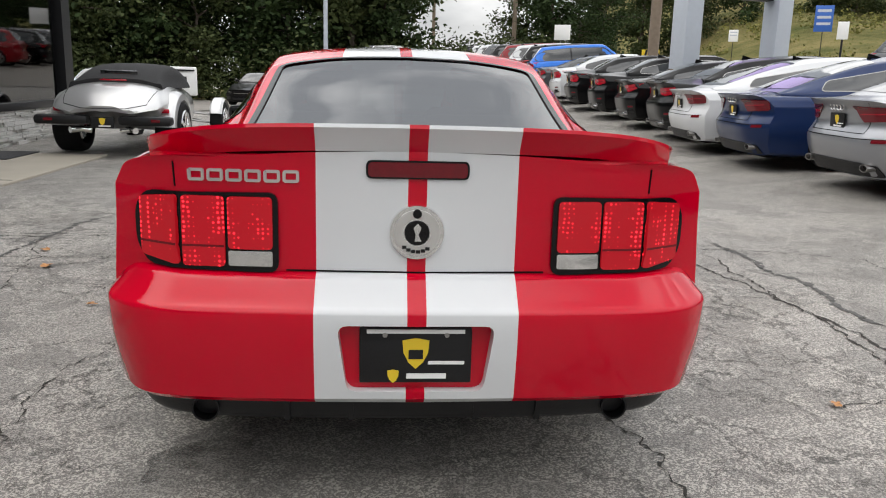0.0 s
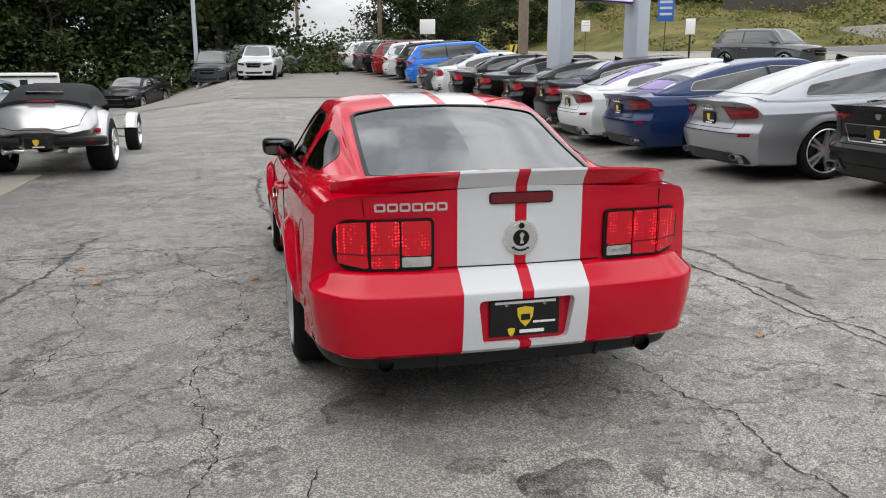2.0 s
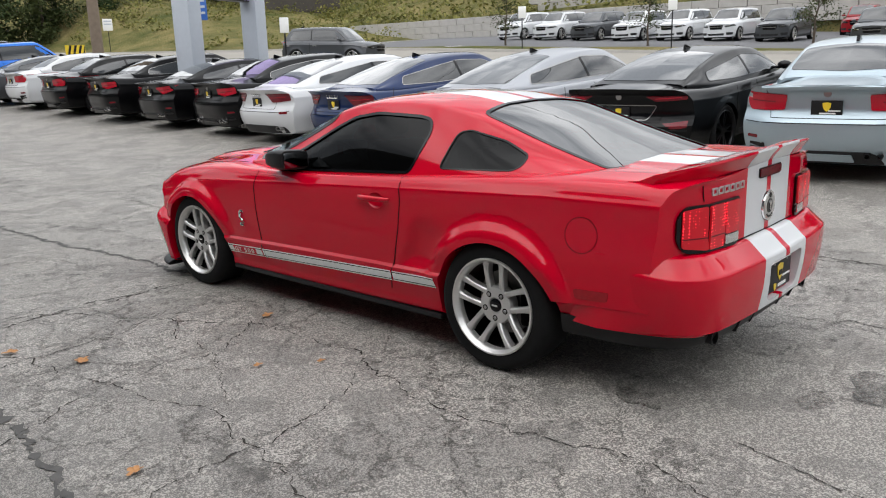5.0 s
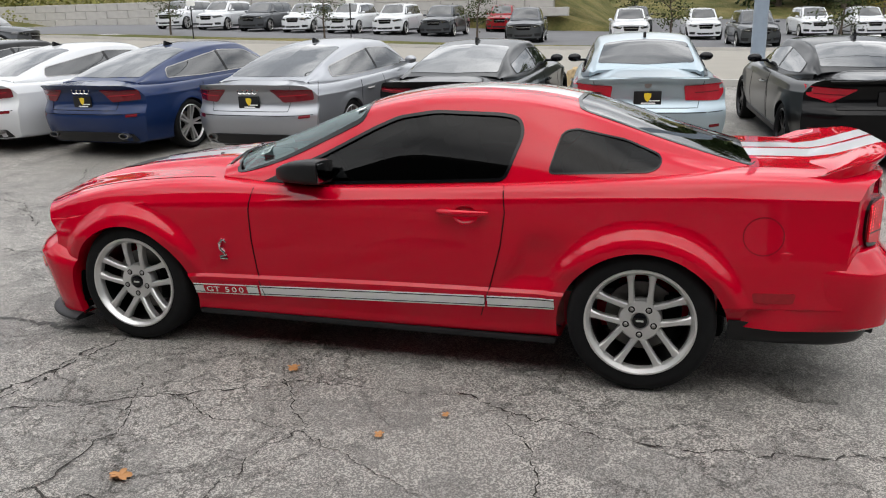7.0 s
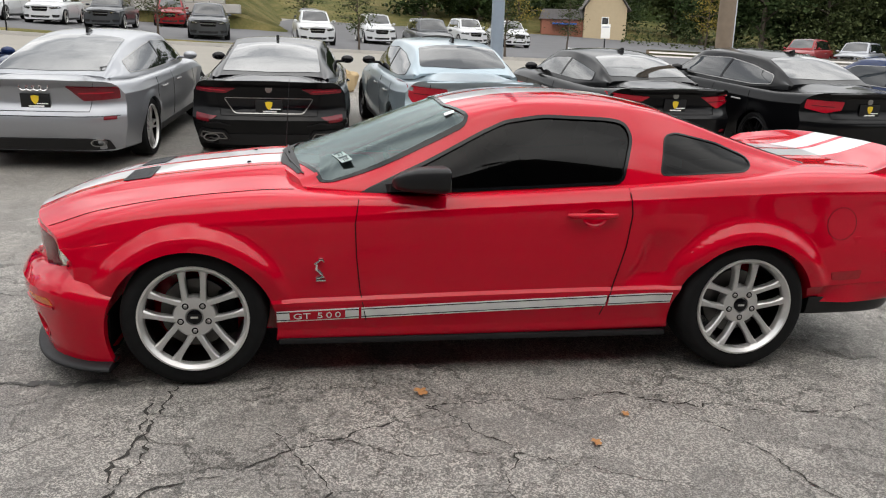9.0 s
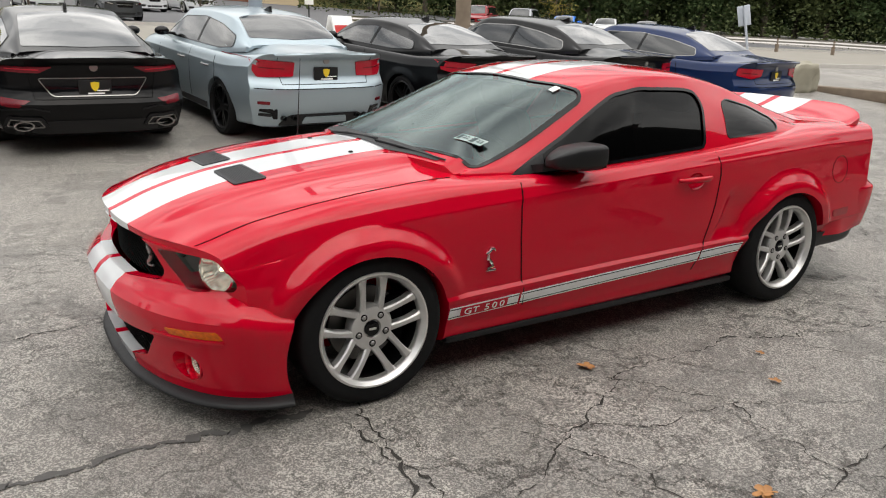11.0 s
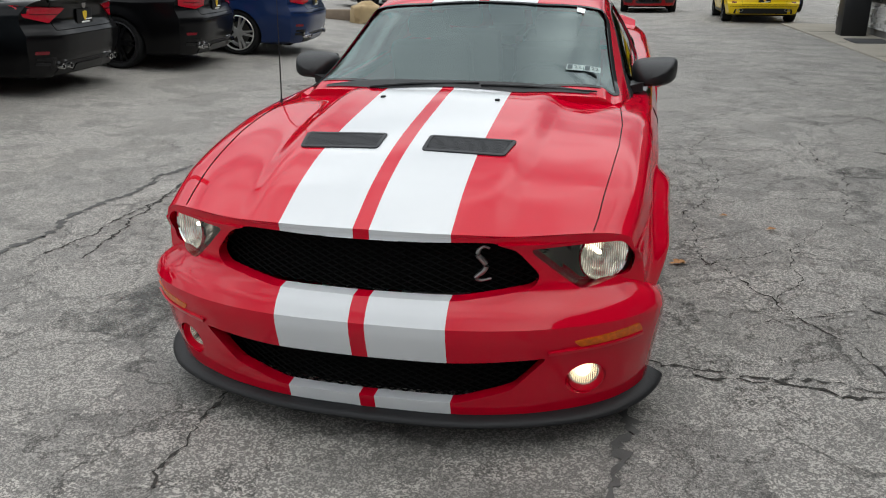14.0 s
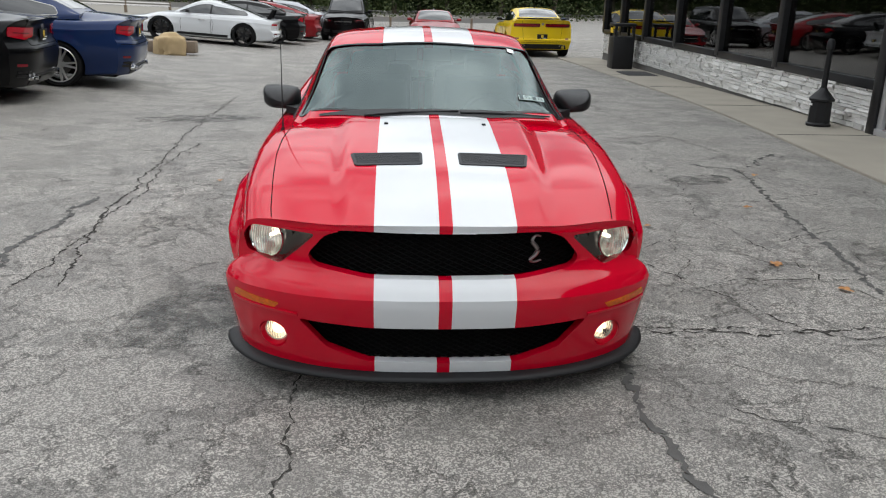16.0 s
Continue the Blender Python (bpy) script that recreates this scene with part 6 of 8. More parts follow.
for j in range(41):
    y = 3 + 157 * j / 40
    f = min(1, (y - 3) / 12)
    rows.append([bm.verts.new((x, y, ground_z(52, y) * (1 - f) + hill(x) * f + 0.8 * noise.noise((x * 0.06, y * 0.06, 1)))) for x in (52.5, 55.2, 58, 64, 72, 85, 105, 140, 200)])
    rows[-1].insert(0, bm.verts.new((51.8, y, ground_z(51.8, y) - 0.3)))
for j in range(40):
    for i in range(9):
        bm.faces.new((rows[j][i], rows[j][i + 1], rows[j + 1][i + 1], rows[j + 1][i]))
tagged(part("hillside", bm, GRASS_MAT), "rough grassy hillside behind the far lot", "hill", kind="structure")
bm = bmesh.new()
rows = []
for j in range(21):
    y = 44 + 5 * j
    rows.append([bm.verts.new((x, y, ground_z(x, min(y, 100)) + 0.03 + max(0, y - 50) * 0.17 * min(1, (x - 31) / 10) + 0.5 * noise.noise((x * 0.08, y * 0.08, 4)) * min(1, (x - 31) / 8))) for x in (31, 34, 38, 43, 50, 58, 67, 80, 100, 140)])
for j in range(20):
    for i in range(9):
        bm.faces.new((rows[j][i], rows[j][i + 1], rows[j + 1][i + 1], rows[j + 1][i]))
tagged(part("north_hill", bm, GRASS_MAT), "rough grassy slope rising beside the road", "hill", kind="structure")
bm = bmesh.new()
rows = []
for j in range(23):
    y = -96 + 5 * j
    rows.append([bm.verts.new((x, y, ground_z(80, y) + 0.04 + max(0, x - 82) * 0.16 + 0.6 * noise.noise((x * 0.07, y * 0.07, 7)) * min(1, (x - 80) / 8))) for x in (80, 84, 90, 100, 120, 160, 230)])
for j in range(22):
    for i in range(6):
        bm.faces.new((rows[j][i], rows[j][i + 1], rows[j + 1][i + 1], rows[j + 1][i]))
tagged(part("south_hill", bm, GRASS_MAT), "dry grassy bank rising behind the far lot", "hill", kind="structure")
# bank of earth and scrub along the back of the lot
tagged(part("bank", sheet(-60, 9, 44, 75, 10, 8, 0.03), GRASS_MAT), "weedy bank behind the gravel lot", "bank", kind="structure")
GRAVEL = simple("packed_gravel", (0.2, 0.185, 0.165), 0.95, vary=0.3, scale=1.2, bump=0.5)
tagged(part("gravel_lot", sheet(-14, 12.5, 24.5, 47, 16, 14, 0.015, lambda y: (-14, 4.5 + (y - 24.5) * 0.5 if y < 40 else 12.4)), GRAVEL), "packed brown gravel of the upper lot", "gravel", kind="structure")

# ---------------------------------------------------------------- posts, signs, rails
WOOD_POLE = simple("weathered_pole_wood", (0.2, 0.155, 0.115), 0.9, vary=0.3, scale=6, bump=0.4)
PAINTED_STEEL = simple("pale_grey_steel", (0.5, 0.54, 0.6), 0.45, vary=0.06)
POLE_STEEL = simple("blue_grey_pole", (0.25, 0.3, 0.36), 0.5, vary=0.1)


def pole(name, x, y, r, h, mat, label, lean=0.0, category="pole"):
    bm = bmesh.new()
    z = ground_z(x, y) - 0.3
    tube(bm, [(0, 0, 0), (lean * 0.5, 0, h / 2), (lean, 0, h + 0.3)], [r, r * 0.93, r * 0.85], 14)
    o = part(name, bm, mat)
    o.matrix_basis = pose(x, y, z)
    return tagged(o, label, category)


pole("utility_pole", 13.0, -8.3, 0.19, 9, WOOD_POLE, "weathered wooden utility pole at the road edge")
pole("utility_pole", 13.35, -8.6, 0.11, 9, PAINTED_STEEL, "pale conduit mast strapped beside a wooden pole")
pole("light_pole", 12.4, -2.9, 0.14, 8, POLE_STEEL, "tall blue-grey steel light pole")
pole("utility_pole", 9.6, 24.5, 0.2, 10, WOOD_POLE, "grey wooden utility pole beside the parked row")
pole("utility_pole", 10.4, 62, 0.19, 12, WOOD_POLE, "distant wooden utility pole by the road")
pole("utility_pole", 4.5, 74, 0.17, 12, WOOD_POLE, "distant wooden utility pole above the hedge")
pole("utility_pole", 0.2, 80, 0.17, 12, WOOD_POLE, "slim distant wooden utility pole")
pole("light_pole", -3.3, 40, 0.12, 9, PAINTED_STEEL, "slim grey pole behind the parked cars")
SIGN_A, SIGN_B = Vector((6.82, 13.93)), Vector((9.43, 14.92))
sg = thing("pylon_sign", "two pale grey steel columns carrying a lit temperature display", "sign")
for p in (SIGN_A, SIGN_B):
    part("column", boxed(-0.24, 0.24, -0.24, 0.24, ground_z(p.x, p.y) - 0.2, 6.2, 0.02, pose(p.x, p.y, 0, 0, 0, 20.8)), PAINTED_STEEL, sg)
mid, dirn = (SIGN_A + SIGN_B) / 2, (SIGN_B - SIGN_A).normalized()
ang = math.degrees(math.atan2(dirn.y, dirn.x))
wid = (SIGN_B - SIGN_A).length - 0.62
part("display_case", boxed(-wid / 2, wid / 2, -0.12, 0.2, 3.2, 5.3, 0.01, pose(mid.x, mid.y, 0, 0, 0, ang)), BLACK_PLASTIC, sg)
LED = lit("lilac_led_screen", (0.62, 0.5, 0.95), 0.8, (0.2, 0.18, 0.25))
part("display_screen", boxed(-wid / 2 + 0.03, wid / 2 - 0.03, -0.135, -0.121, 3.24, 5.25, 0, pose(mid.x, mid.y, 0, 0, 0, ang)), LED, sg, "lilac lit display")
fo = bpy.data.curves.new("display_print", "FONT")
fo.body, fo.size, fo.extrude, fo.align_x = "°F", 0.3, 0.002, "CENTER"
to = new("display_print", fo)
bpy.context.view_layer.update()
me = bpy.data.meshes.new_from_object(to.evaluated_get(bpy.context.evaluated_depsgraph_get()))
bpy.data.objects.remove(to)
me.materials.append(DARK)
tp = new("display_print", me)
tp.parent = sg
tp.matrix_basis = pose(mid.x, mid.y, 0, 0, 0, ang) @ Matrix.Translation((0.1, -0.139, 3.36)) @ Matrix.Rotation(radians(90), 4, "X")


def small_sign(name, x, y, h, w, hh, mat, label, turn=0, lean=0, bars=None):
    e = thing(name, label, "sign", at=pose(x, y, ground_z(x, y), 0, lean, turn))
    bm = bmesh.new()
    tube(bm, [(0, 0, -0.2), (0, 0, h)], 0.03, 8)
    part("post", bm, PAINTED_STEEL if lean else BLACK_PLASTIC, e)
    part("panel", boxed(-w / 2, w / 2, -0.05, -0.035, h - hh, h, 0.004), mat, e)
    for k in range(bars or 0):
        part("print_bar", boxed(-w * 0.38, w * 0.38, -0.056, -0.051, h - hh * (0.25 + 0.25 * k), h - hh * (0.15 + 0.25 * k)), PAINTED_STEEL, e)


BLUE_SIGN = simple("blue_sign", (0.03, 0.12, 0.45), 0.4, vary=0.05)
small_sign("sign_board", 13.2, 56.5, 2.9, 1.2, 1.1, WHITE_PLAIN, "blank pale back of a roadside sign board", -20)
small_sign("parking_sign", 13.2, 18.5, 2.1, 0.3, 0.5, WHITE_PLAIN, "small white sign on a black post", -35)
small_sign("parking_sign", 31.5, 22, 2.2, 0.4, 0.6, WHITE_PLAIN, "small white sign on a black post", -50)
small_sign("parking_sign", 31.5, 13.5, 2.4, 0.4, 0.6, WHITE_PLAIN, "small white sign on a thin black post", -60)
small_sign("direction_sign", 31.0, 52, 4.2, 1.2, 1.8, BLUE_SIGN, "blue directional road sign with white print bars", -30, 0, 3)
small_sign("speed_sign", 30.6, 66, 3.0, 0.8, 1.0, WHITE_PLAIN, "white roadside limit sign", -25, 0, 2)
small_sign("leaning_sign", 8.6, -13.6, 1.9, 0.3, 0.45, PAINTED_STEEL, "leaning grey sign post beside a boulder", 60, 12)
small_sign("notice_sign", 29.9, -11.5, 1.7, 0.4, 0.6, WHITE_PLAIN, "red and white notice sign across the road", -95, 0, 1)
# chevron marker
cm = thing("chevron_marker", "black and yellow striped road marker on a post", "marker", at=pose(11.5, 30.5, ground_z(11.5, 30.5), 0, 0, -20))
part("post", boxed(-0.04, 0.04, -0.02, 0.02, 0, 1.0), BLACK_PLASTIC, cm)
part("board", boxed(-0.38, 0.38, -0.04, -0.02, 0.6, 1.25), YELLOW_PLAIN, cm)
for k in range(4):
    x = -0.36 + 0.2 * k
    part("stripe", prism([(x, 0.61), (x + 0.09, 0.61), (min(x + 0.24, 0.375), 1.24), (min(x + 0.15, 0.37), 1.24)], "y", -0.046, -0.041), BLACK_PLASTIC, cm)


def guard_rail(name, pts, label):
    e = thing(name, label, "guard rail")
    top = []
    for a, b in zip(pts, pts[1:]):
        n = max(1, int(math.dist(a, b) / 2.5))
        for k in range(n):
            x, y = a[0] + (b[0] - a[0]) * k / n, a[1] + (b[1] - a[1]) * k / n
            z = ground_z(x, y)
            part("post", boxed(x - 0.07, x + 0.07, y - 0.07, y + 0.07, z - 0.2, z + 0.72), WOOD_POLE, e)
            top.append((x, y, z + 0.58))
    bm = bmesh.new()
    prev = None
    for x, y, z in top:
        row = [bm.verts.new(p) for p in ((x - 0.10, y, z - 0.15), (x - 0.05, y, z - 0.08), (x - 0.10, y, z), (x - 0.05, y, z + 0.08), (x - 0.10, y, z + 0.15))]
        if prev:
            for j in range(4):
                bm.faces.new((prev[j], prev[j + 1], row[j + 1], row[j]))
        prev = row
    part("rail", bm, STEEL, e)


guard_rail("guard_rail", [(12.2, 30), (12.2, 70)], "galvanised guard rail on timber posts along the road")
guard_rail("guard_rail", [(31, -14), (26, -34), (14, -46), (-10, -50)], "galvanised guard rail below the woods")

# boulders and kerb stones
def boulder(x, y, r, mat, label, seed):
    bm = bmesh.new()
    bmesh.ops.create_icosphere(bm, subdivisions=4, radius=1)
    for v in bm.verts:
        p = v.co.normalized()
        q = Vector((math.copysign(abs(p.x) ** 0.6, p.x), math.copysign(abs(p.y) ** 0.6, p.y), math.copysign(abs(p.z) ** 0.6, p.z)))
        d = 1 + 0.28 * noise.noise(p * 1.4 + Vector((seed, 0, 0))) + 0.1 * noise.noise(p * 4 + Vector((seed, 3, 0)))
        v.co = Vector((q.x * r[0], q.y * r[1], q.z * r[2])) * d * 0.72
    o = part("boulder", bm, mat)
    o.matrix_basis = pose(x, y, ground_z(x, y) + r[2] * 0.5, 0, 0, seed * 40)
    tagged(o, label, "boulder", "boulders")


ROCK_TAN = simple("ochre_sandstone", (0.42, 0.31, 0.17), 0.9, vary=0.35, scale=3, bump=0.6)
ROCK_GREY = simple("grey_sandstone", (0.3, 0.28, 0.22), 0.9, vary=0.3, scale=3, bump=0.6)
boulder(5.75, -15.2, (0.5, 0.36, 0.4), ROCK_TAN, "ochre sandstone boulder at the lot edge", 1)
boulder(8.2, -14.6, (0.8, 0.55, 0.6), ROCK_GREY, "large grey-brown sandstone boulder at the lot edge", 2)
boulder(12.0, 0.4, (0.45, 0.4, 0.36), ROCK_TAN, "ochre sandstone boulder between parked cars and road", 3)
boulder(10.6, -12.4, (0.45, 0.35, 0.3), ROCK_TAN, "small ochre sandstone boulder at the lot edge", 4)
bm = bmesh.new()
box(bm, 5.2, 12.6, -15.75, -15.45, ground_z(8, -15.6) - 0.15, ground_z(8, -15.6) + 0.14, 0.03)
tagged(part("timber_edge", bm, WOOD_POLE), "weathered timber edging along the lot", "edging", kind="structure")
# sandwich board by the road
ab = thing("sandwich_board", "folding white and red pavement board by the road", "sign", at=pose(12.3, -4.7, ground_z(12.3, -4.7), 0, 0, -70))
RED_PRINT = simple("red_print", (0.55, 0.03, 0.03), 0.5, vary=0.08)
for s in (-1, 1):
    m = Matrix.Translation((0, 0.16 * s, 0.5)) @ Matrix.Rotation(radians(14 * s), 4, "X")
    part("board", boxed(-0.3, 0.3, -0.012, 0.012, -0.5, 0.5, 0.004, m), WHITE_PLAIN, ab)
    part("print_block", boxed(-0.26, 0.26, -0.018 if s < 0 else 0.013, -0.013 if s < 0 else 0.018, 0.0, 0.3, 0, m), RED_PRINT, ab)
# overhead wires
for a, b in (((13.0, -8.3, 8.2), (9.6, 24.5, 9.3)), ((9.6, 24.5, 9.4), (10.4, 62, 11.5)), ((10.4, 62, 11.8), (4.5, 74, 12.2)), ((10.4, 62, 10.9), (0.2, 80, 11.4))):
    bm = bmesh.new()
    tube(bm, [(a[0] + (b[0] - a[0]) * t, a[1] + (b[1] - a[1]) * t, a[2] + (b[2] - a[2]) * t - 1.1 * 4 * t * (1 - t)) for t in [k / 14 for k in range(15)]], 0.025, 5)
    tagged(part("overhead_cable", bm, BLACK_PLASTIC), "thin black cable strung between utility poles", "cable")

# house across the road
hs = thing("house", "tan sided house with a steep gable and a brick annexe", "house", at=pose(78.5, -28.4, ground_z(78.5, -28.4) - 0.1, 0, 0, -103) @ Matrix.Diagonal((0.78, 0.78, 0.78, 1)))
SIDING = simple("tan_siding", (0.5, 0.4, 0.26), 0.8, vary=0.08, scale=2)
BRICK = simple("red_brick_wall", (0.3, 0.12, 0.08), 0.9, vary=0.25, scale=6)
ROOFING = simple("grey_shingle", (0.16, 0.15, 0.145), 0.9, vary=0.2, scale=4)
part("wall", boxed(-2.4, 3.2, 0, 7, 0, 4.2), SIDING, hs)
part("gable", prism([(-2.4, 4.2), (3.2, 4.2), (0.4, 8.2)], "y", 0, 7), SIDING, hs)
for s, x0 in ((-1, -2.9), (1, 3.7)):
    bm = prism([(x0, 3.75), (x0, 3.95), (0.4, 8.5), (0.4, 8.25)], "y", -0.4, 7.4)
    part("roof_slope", bm, ROOFING, hs)
part("annexe", boxed(-8, -2.42, 1, 6, 0, 2.6), BRICK, hs)
part("annexe_roof", prism([(-8.3, 2.6), (-2.2, 2.6), (-2.6, 3.9), (-7.9, 3.9)], "y", 0.7, 6.3), ROOFING, hs)
for x, z in ((-0.1, 5.2), (-0.1, 1.6)):
    w = new("window")
    w.parent = hs
    part("frame", boxed(x, x + 1.0, -0.06, -0.01, z, z + 1.4, 0.01), WHITE_PLAIN, w)
    part("pane", boxed(x + 0.1, x + 0.9, -0.08, -0.062, z + 0.1, z + 1.3), PARKED_GLASS, w)
part("awning", boxed(-6.6, -3.4, -0.3, 0.98, 1.9, 2.1, 0.02), BLUE_SIGN, hs)
# low commercial building on the far hill
cb = thing("low_building", "low dark timber building half hidden on the hillside", "building", at=pose(54.5, 70.7, 8.6, 0, 0, -35))
part("wall", boxed(-5.5, 5.5, 0, 8, -2, 4.5), simple("dark_timber_cladding", (0.07, 0.06, 0.052), 0.8, vary=0.3, scale=3), cb)
part("roof", boxed(-6, 6, -0.8, 8.4, 4.5, 5.0, 0.03), ROOFING, cb)
for k in range(3):
    w = new("window")
    w.parent = cb
    part("frame", boxed(-4.4 + 3.2 * k, -2.2 + 3.2 * k, -0.05, -0.01, 1.0, 3.2, 0.01), FRAME, w)
    part("pane", boxed(-4.3 + 3.2 * k, -2.3 + 3.2 * k, -0.07, -0.052, 1.1, 3.1), PARKED_GLASS, w)

# ---------------------------------------------------------------- trees
BARK = simple("tree_bark", (0.09, 0.07, 0.055), 0.95, vary=0.35, scale=8, bump=0.6)


def foliage(name, dark, lite):
    m = Nodes(name)
    r = m.math("FRACT", m.math("ADD", m.n("NewGeometry").outputs["Random Per Island"], m.n("ObjectInfo").outputs["Random"]))
    c = m.mix(r, dark, lite)
    big = m.ramp(m.noise(0.6, 3), 0.35, 0.7)
    c = m.mix(m.math("MULTIPLY", big, 0.5), c, tuple(0.5 * (a + b) for a, b in zip(dark, lite)))
    return m.set(Base_Color=c, Roughness=0.75, Specular_IOR_Level=0.2, Subsurface_Weight=0.0)


LEAVES = [foliage("deep_green_leaves", (0.02, 0.036, 0.012), (0.042, 0.068, 0.02)), foliage("olive_leaves", (0.028, 0.042, 0.013), (0.066, 0.08, 0.026)),
          foliage("yellowing_leaves", (0.12, 0.11, 0.02), (0.32, 0.24, 0.05)), foliage("russet_leaves", (0.16, 0.05, 0.025), (0.34, 0.12, 0.05))]
SCRUB = foliage("yellow_green_scrub", (0.07, 0.085, 0.02), (0.26, 0.24, 0.07))
tree_rng = random.Random(21)


def leaf_card(bm, p, s, r):
    u = Vector((r.gauss(0, 1), r.gauss(0, 1), r.gauss(0, 0.6))).normalized()
    v = u.cross(Vector((r.gauss(0, 1), r.gauss(0, 1), r.gauss(0, 1)))).normalized()
    a, b = u * s, v * s * 0.55
    bm.append((p - a, p - a * 0.2 + b, p + a, p - a * 0.2 - b))


def skin(cards):
    me_v = [tuple(q) for c in cards for q in c]
    bm = bmesh.new()
    vs = [bm.verts.new(q) for q in me_v]
    for k in range(0, len(vs), 4):
        bm.faces.new(vs[k:k + 4])
    return bm


def make_tree(height, spread, cards, seed, bare=0.25):
    r = random.Random(seed)
    wood, leaves, tips = bmesh.new(), [], []
    top = height * 0.8
    pts = [(r.gauss(0, 0.02) * height * k / 6, r.gauss(0, 0.02) * height * k / 6, top * k / 6) for k in range(7)]
    tube(wood, pts, [height * 0.018 * (1 - 0.13 * k) for k in range(7)], 8)
    for k in range(15):
        z = height * (bare + (0.95 - bare) * (k + r.random()) / 15)
        i = min(5, int(z / top * 6))
        o = Vector(pts[i])
        o.z = min(z * 0.93, top)
        a = k * 2.4 + r.uniform(-0.5, 0.5)
        reach = spread * (1.0 - 0.6 * abs(z / height - 0.5)) * r.uniform(0.55, 1.1) * (0.5 if z > 0.85 * height else 1)
        e = o + Vector((math.cos(a) * reach, math.sin(a) * reach, height * r.uniform(0.02, 0.12)))
        m = o.lerp(e, 0.5) + Vector((0, 0, 0.03 * height))
        tube(wood, [o, m, e], [height * 0.007, height * 0.005, height * 0.002], 5)
        tips += [(m, 0.55), (o.lerp(e, 0.75), 0.8), (e, 0.9), (o.lerp(e, 0.3) + Vector((0, 0, 0.05 * height)), 0.6)]
    for _ in range(cards):
        c, f = r.choice(tips)
        rad = spread * 0.30 * f
        d = Vector((r.gauss(0, 1), r.gauss(0, 1), r.gauss(0, 0.8)))
        leaf_card(leaves, c + d * rad * 0.7, height * r.uniform(0.009, 0.021), r)
    return wood, skin(leaves)


TREES = []
for k, (h, s, n) in enumerate(((12, 3.6, 7400), (14, 3.9, 7800), (10, 3.3, 7000), (9, 3.6, 6600), (4.2, 1.3, 1300))):
    wood, crown = make_tree(h, s, n, 100 + k, 0.04 if k < 4 else 0.25)
    e = thing("tree", "broadleaf tree", "tree")
    part("trunk", wood, BARK, e)
    part("crown", crown, LEAVES[0], e, "", False)
    TREES.append(e)


def plant(kind, x, y, scale, leaf_kind, label, group, z=None):
    e = copy_thing(TREES[kind], pose(x, y, (ground_z(x, y) if z is None else z) - 0.15, 0, 0, tree_rng.uniform(0, 360)) @ Matrix.Diagonal((scale, scale, scale, 1)))
    for o in e.children:
        if o.name.startswith("crown"):
            o.material_slots[0].link = "OBJECT"
            o.material_slots[0].material = LEAVES[leaf_kind]
    tagged(e, label, "tree", group)


for k in range(46):   # woods behind the gravel lot
    x = -62 + 62 * (k % 23) / 22 + tree_rng.uniform(-1.2, 1.2)
    y = 50 + 7 * (k // 23) + tree_rng.uniform(-2, 2) - 0.22 * abs(x + 10) * (1 if x < -10 else 0)
    plant(k % 4, x, y, tree_rng.uniform(0.85, 1.2), 0 if k % 3 else 1, "dense dark green tree in the woods behind the lot", "woods behind the lot")
for k in range(16):   # left of the gravel lot, down to the showroom
    x, y = -19 - 1.2 * (k % 3) * 2 + tree_rng.uniform(-1, 1), 13 + 2.4 * k + tree_rng.uniform(-1, 1)
    plant(k % 4, x, y, tree_rng.uniform(0.75, 1.05), 0 if k % 2 else 1, "dense green tree at the side of the gravel lot", "woods behind the lot")
for k, (x, y) in enumerate(((12.4, 67.3), (13.7, 63.0), (17.3, 68.3), (18.4, 63.8))):   # beyond the end of the parked row
    plant(k % 4, x, y, 0.8, 0 if k % 2 else 1, "green tree beyond the end of the parked row", "trees on the hill")
for k in range(16):   # over the road, far up the hill
    x, y = 24 + 4.5 * k + tree_rng.uniform(-2, 2), 92 - 1.5 * k + tree_rng.uniform(-4, 4)
    plant(k % 4, x, y, tree_rng.uniform(0.9, 1.25), (0, 1, 1, 0)[k % 4], "tall green tree on the hill beyond the road", "trees on the hill")
for k in range(56):   # woods to the south-east and south
    a = radians(98 + 1.9 * k)
    d = 94 + 10 * (k % 2) + tree_rng.uniform(-3, 3)
    x, y = -3 + d * math.sin(a), 2 + d * math.cos(a)
    if math.hypot(x - 79, y - -28) > 11:
        plant(k % 4, x, y, tree_rng.uniform(1.25, 1.7), (0, 1, 0, 0, 1)[k % 5], "tall dark green tree in the woods over the road", "woods over the road")
wood_m = Nodes("distant_woods")
wood_c = wood_m.mix(wood_m.ramp(wood_m.noise(0.35, 6, 0.7), 0.35, 0.68), (0.012, 0.022, 0.008), (0.055, 0.075, 0.022))
wood_m.bump(wood_m.noise(0.9, 6, 0.7), 1.0, 1.2)
WOODS = wood_m.set(Base_Color=wood_c, Roughness=0.95, Specular_IOR_Level=0.05)
bm = bmesh.new()
rows = []
for j in range(49):
    a = radians(96 + 2.6 * j)
    row = []
    for i in range(9):
        d = 108 + 4.0 * i
        x, y = -3 + d * math.sin(a), 2 + d * math.cos(a)
        row.append(bm.verts.new((x, y, -3 + (26 if j < 36 else 20) * (i / 8) ** 0.7 + 2.5 * noise.noise((x * 0.12, y * 0.12, i)))))
    rows.append(row)
for j in range(48):
    for i in range(8):
        bm.faces.new((rows[j][i], rows[j][i + 1], rows[j + 1][i + 1], rows[j + 1][i]))
tagged(part("wooded_slope", bm, WOODS), "dark wooded slope behind the trees over the road", "woods", kind="structure")
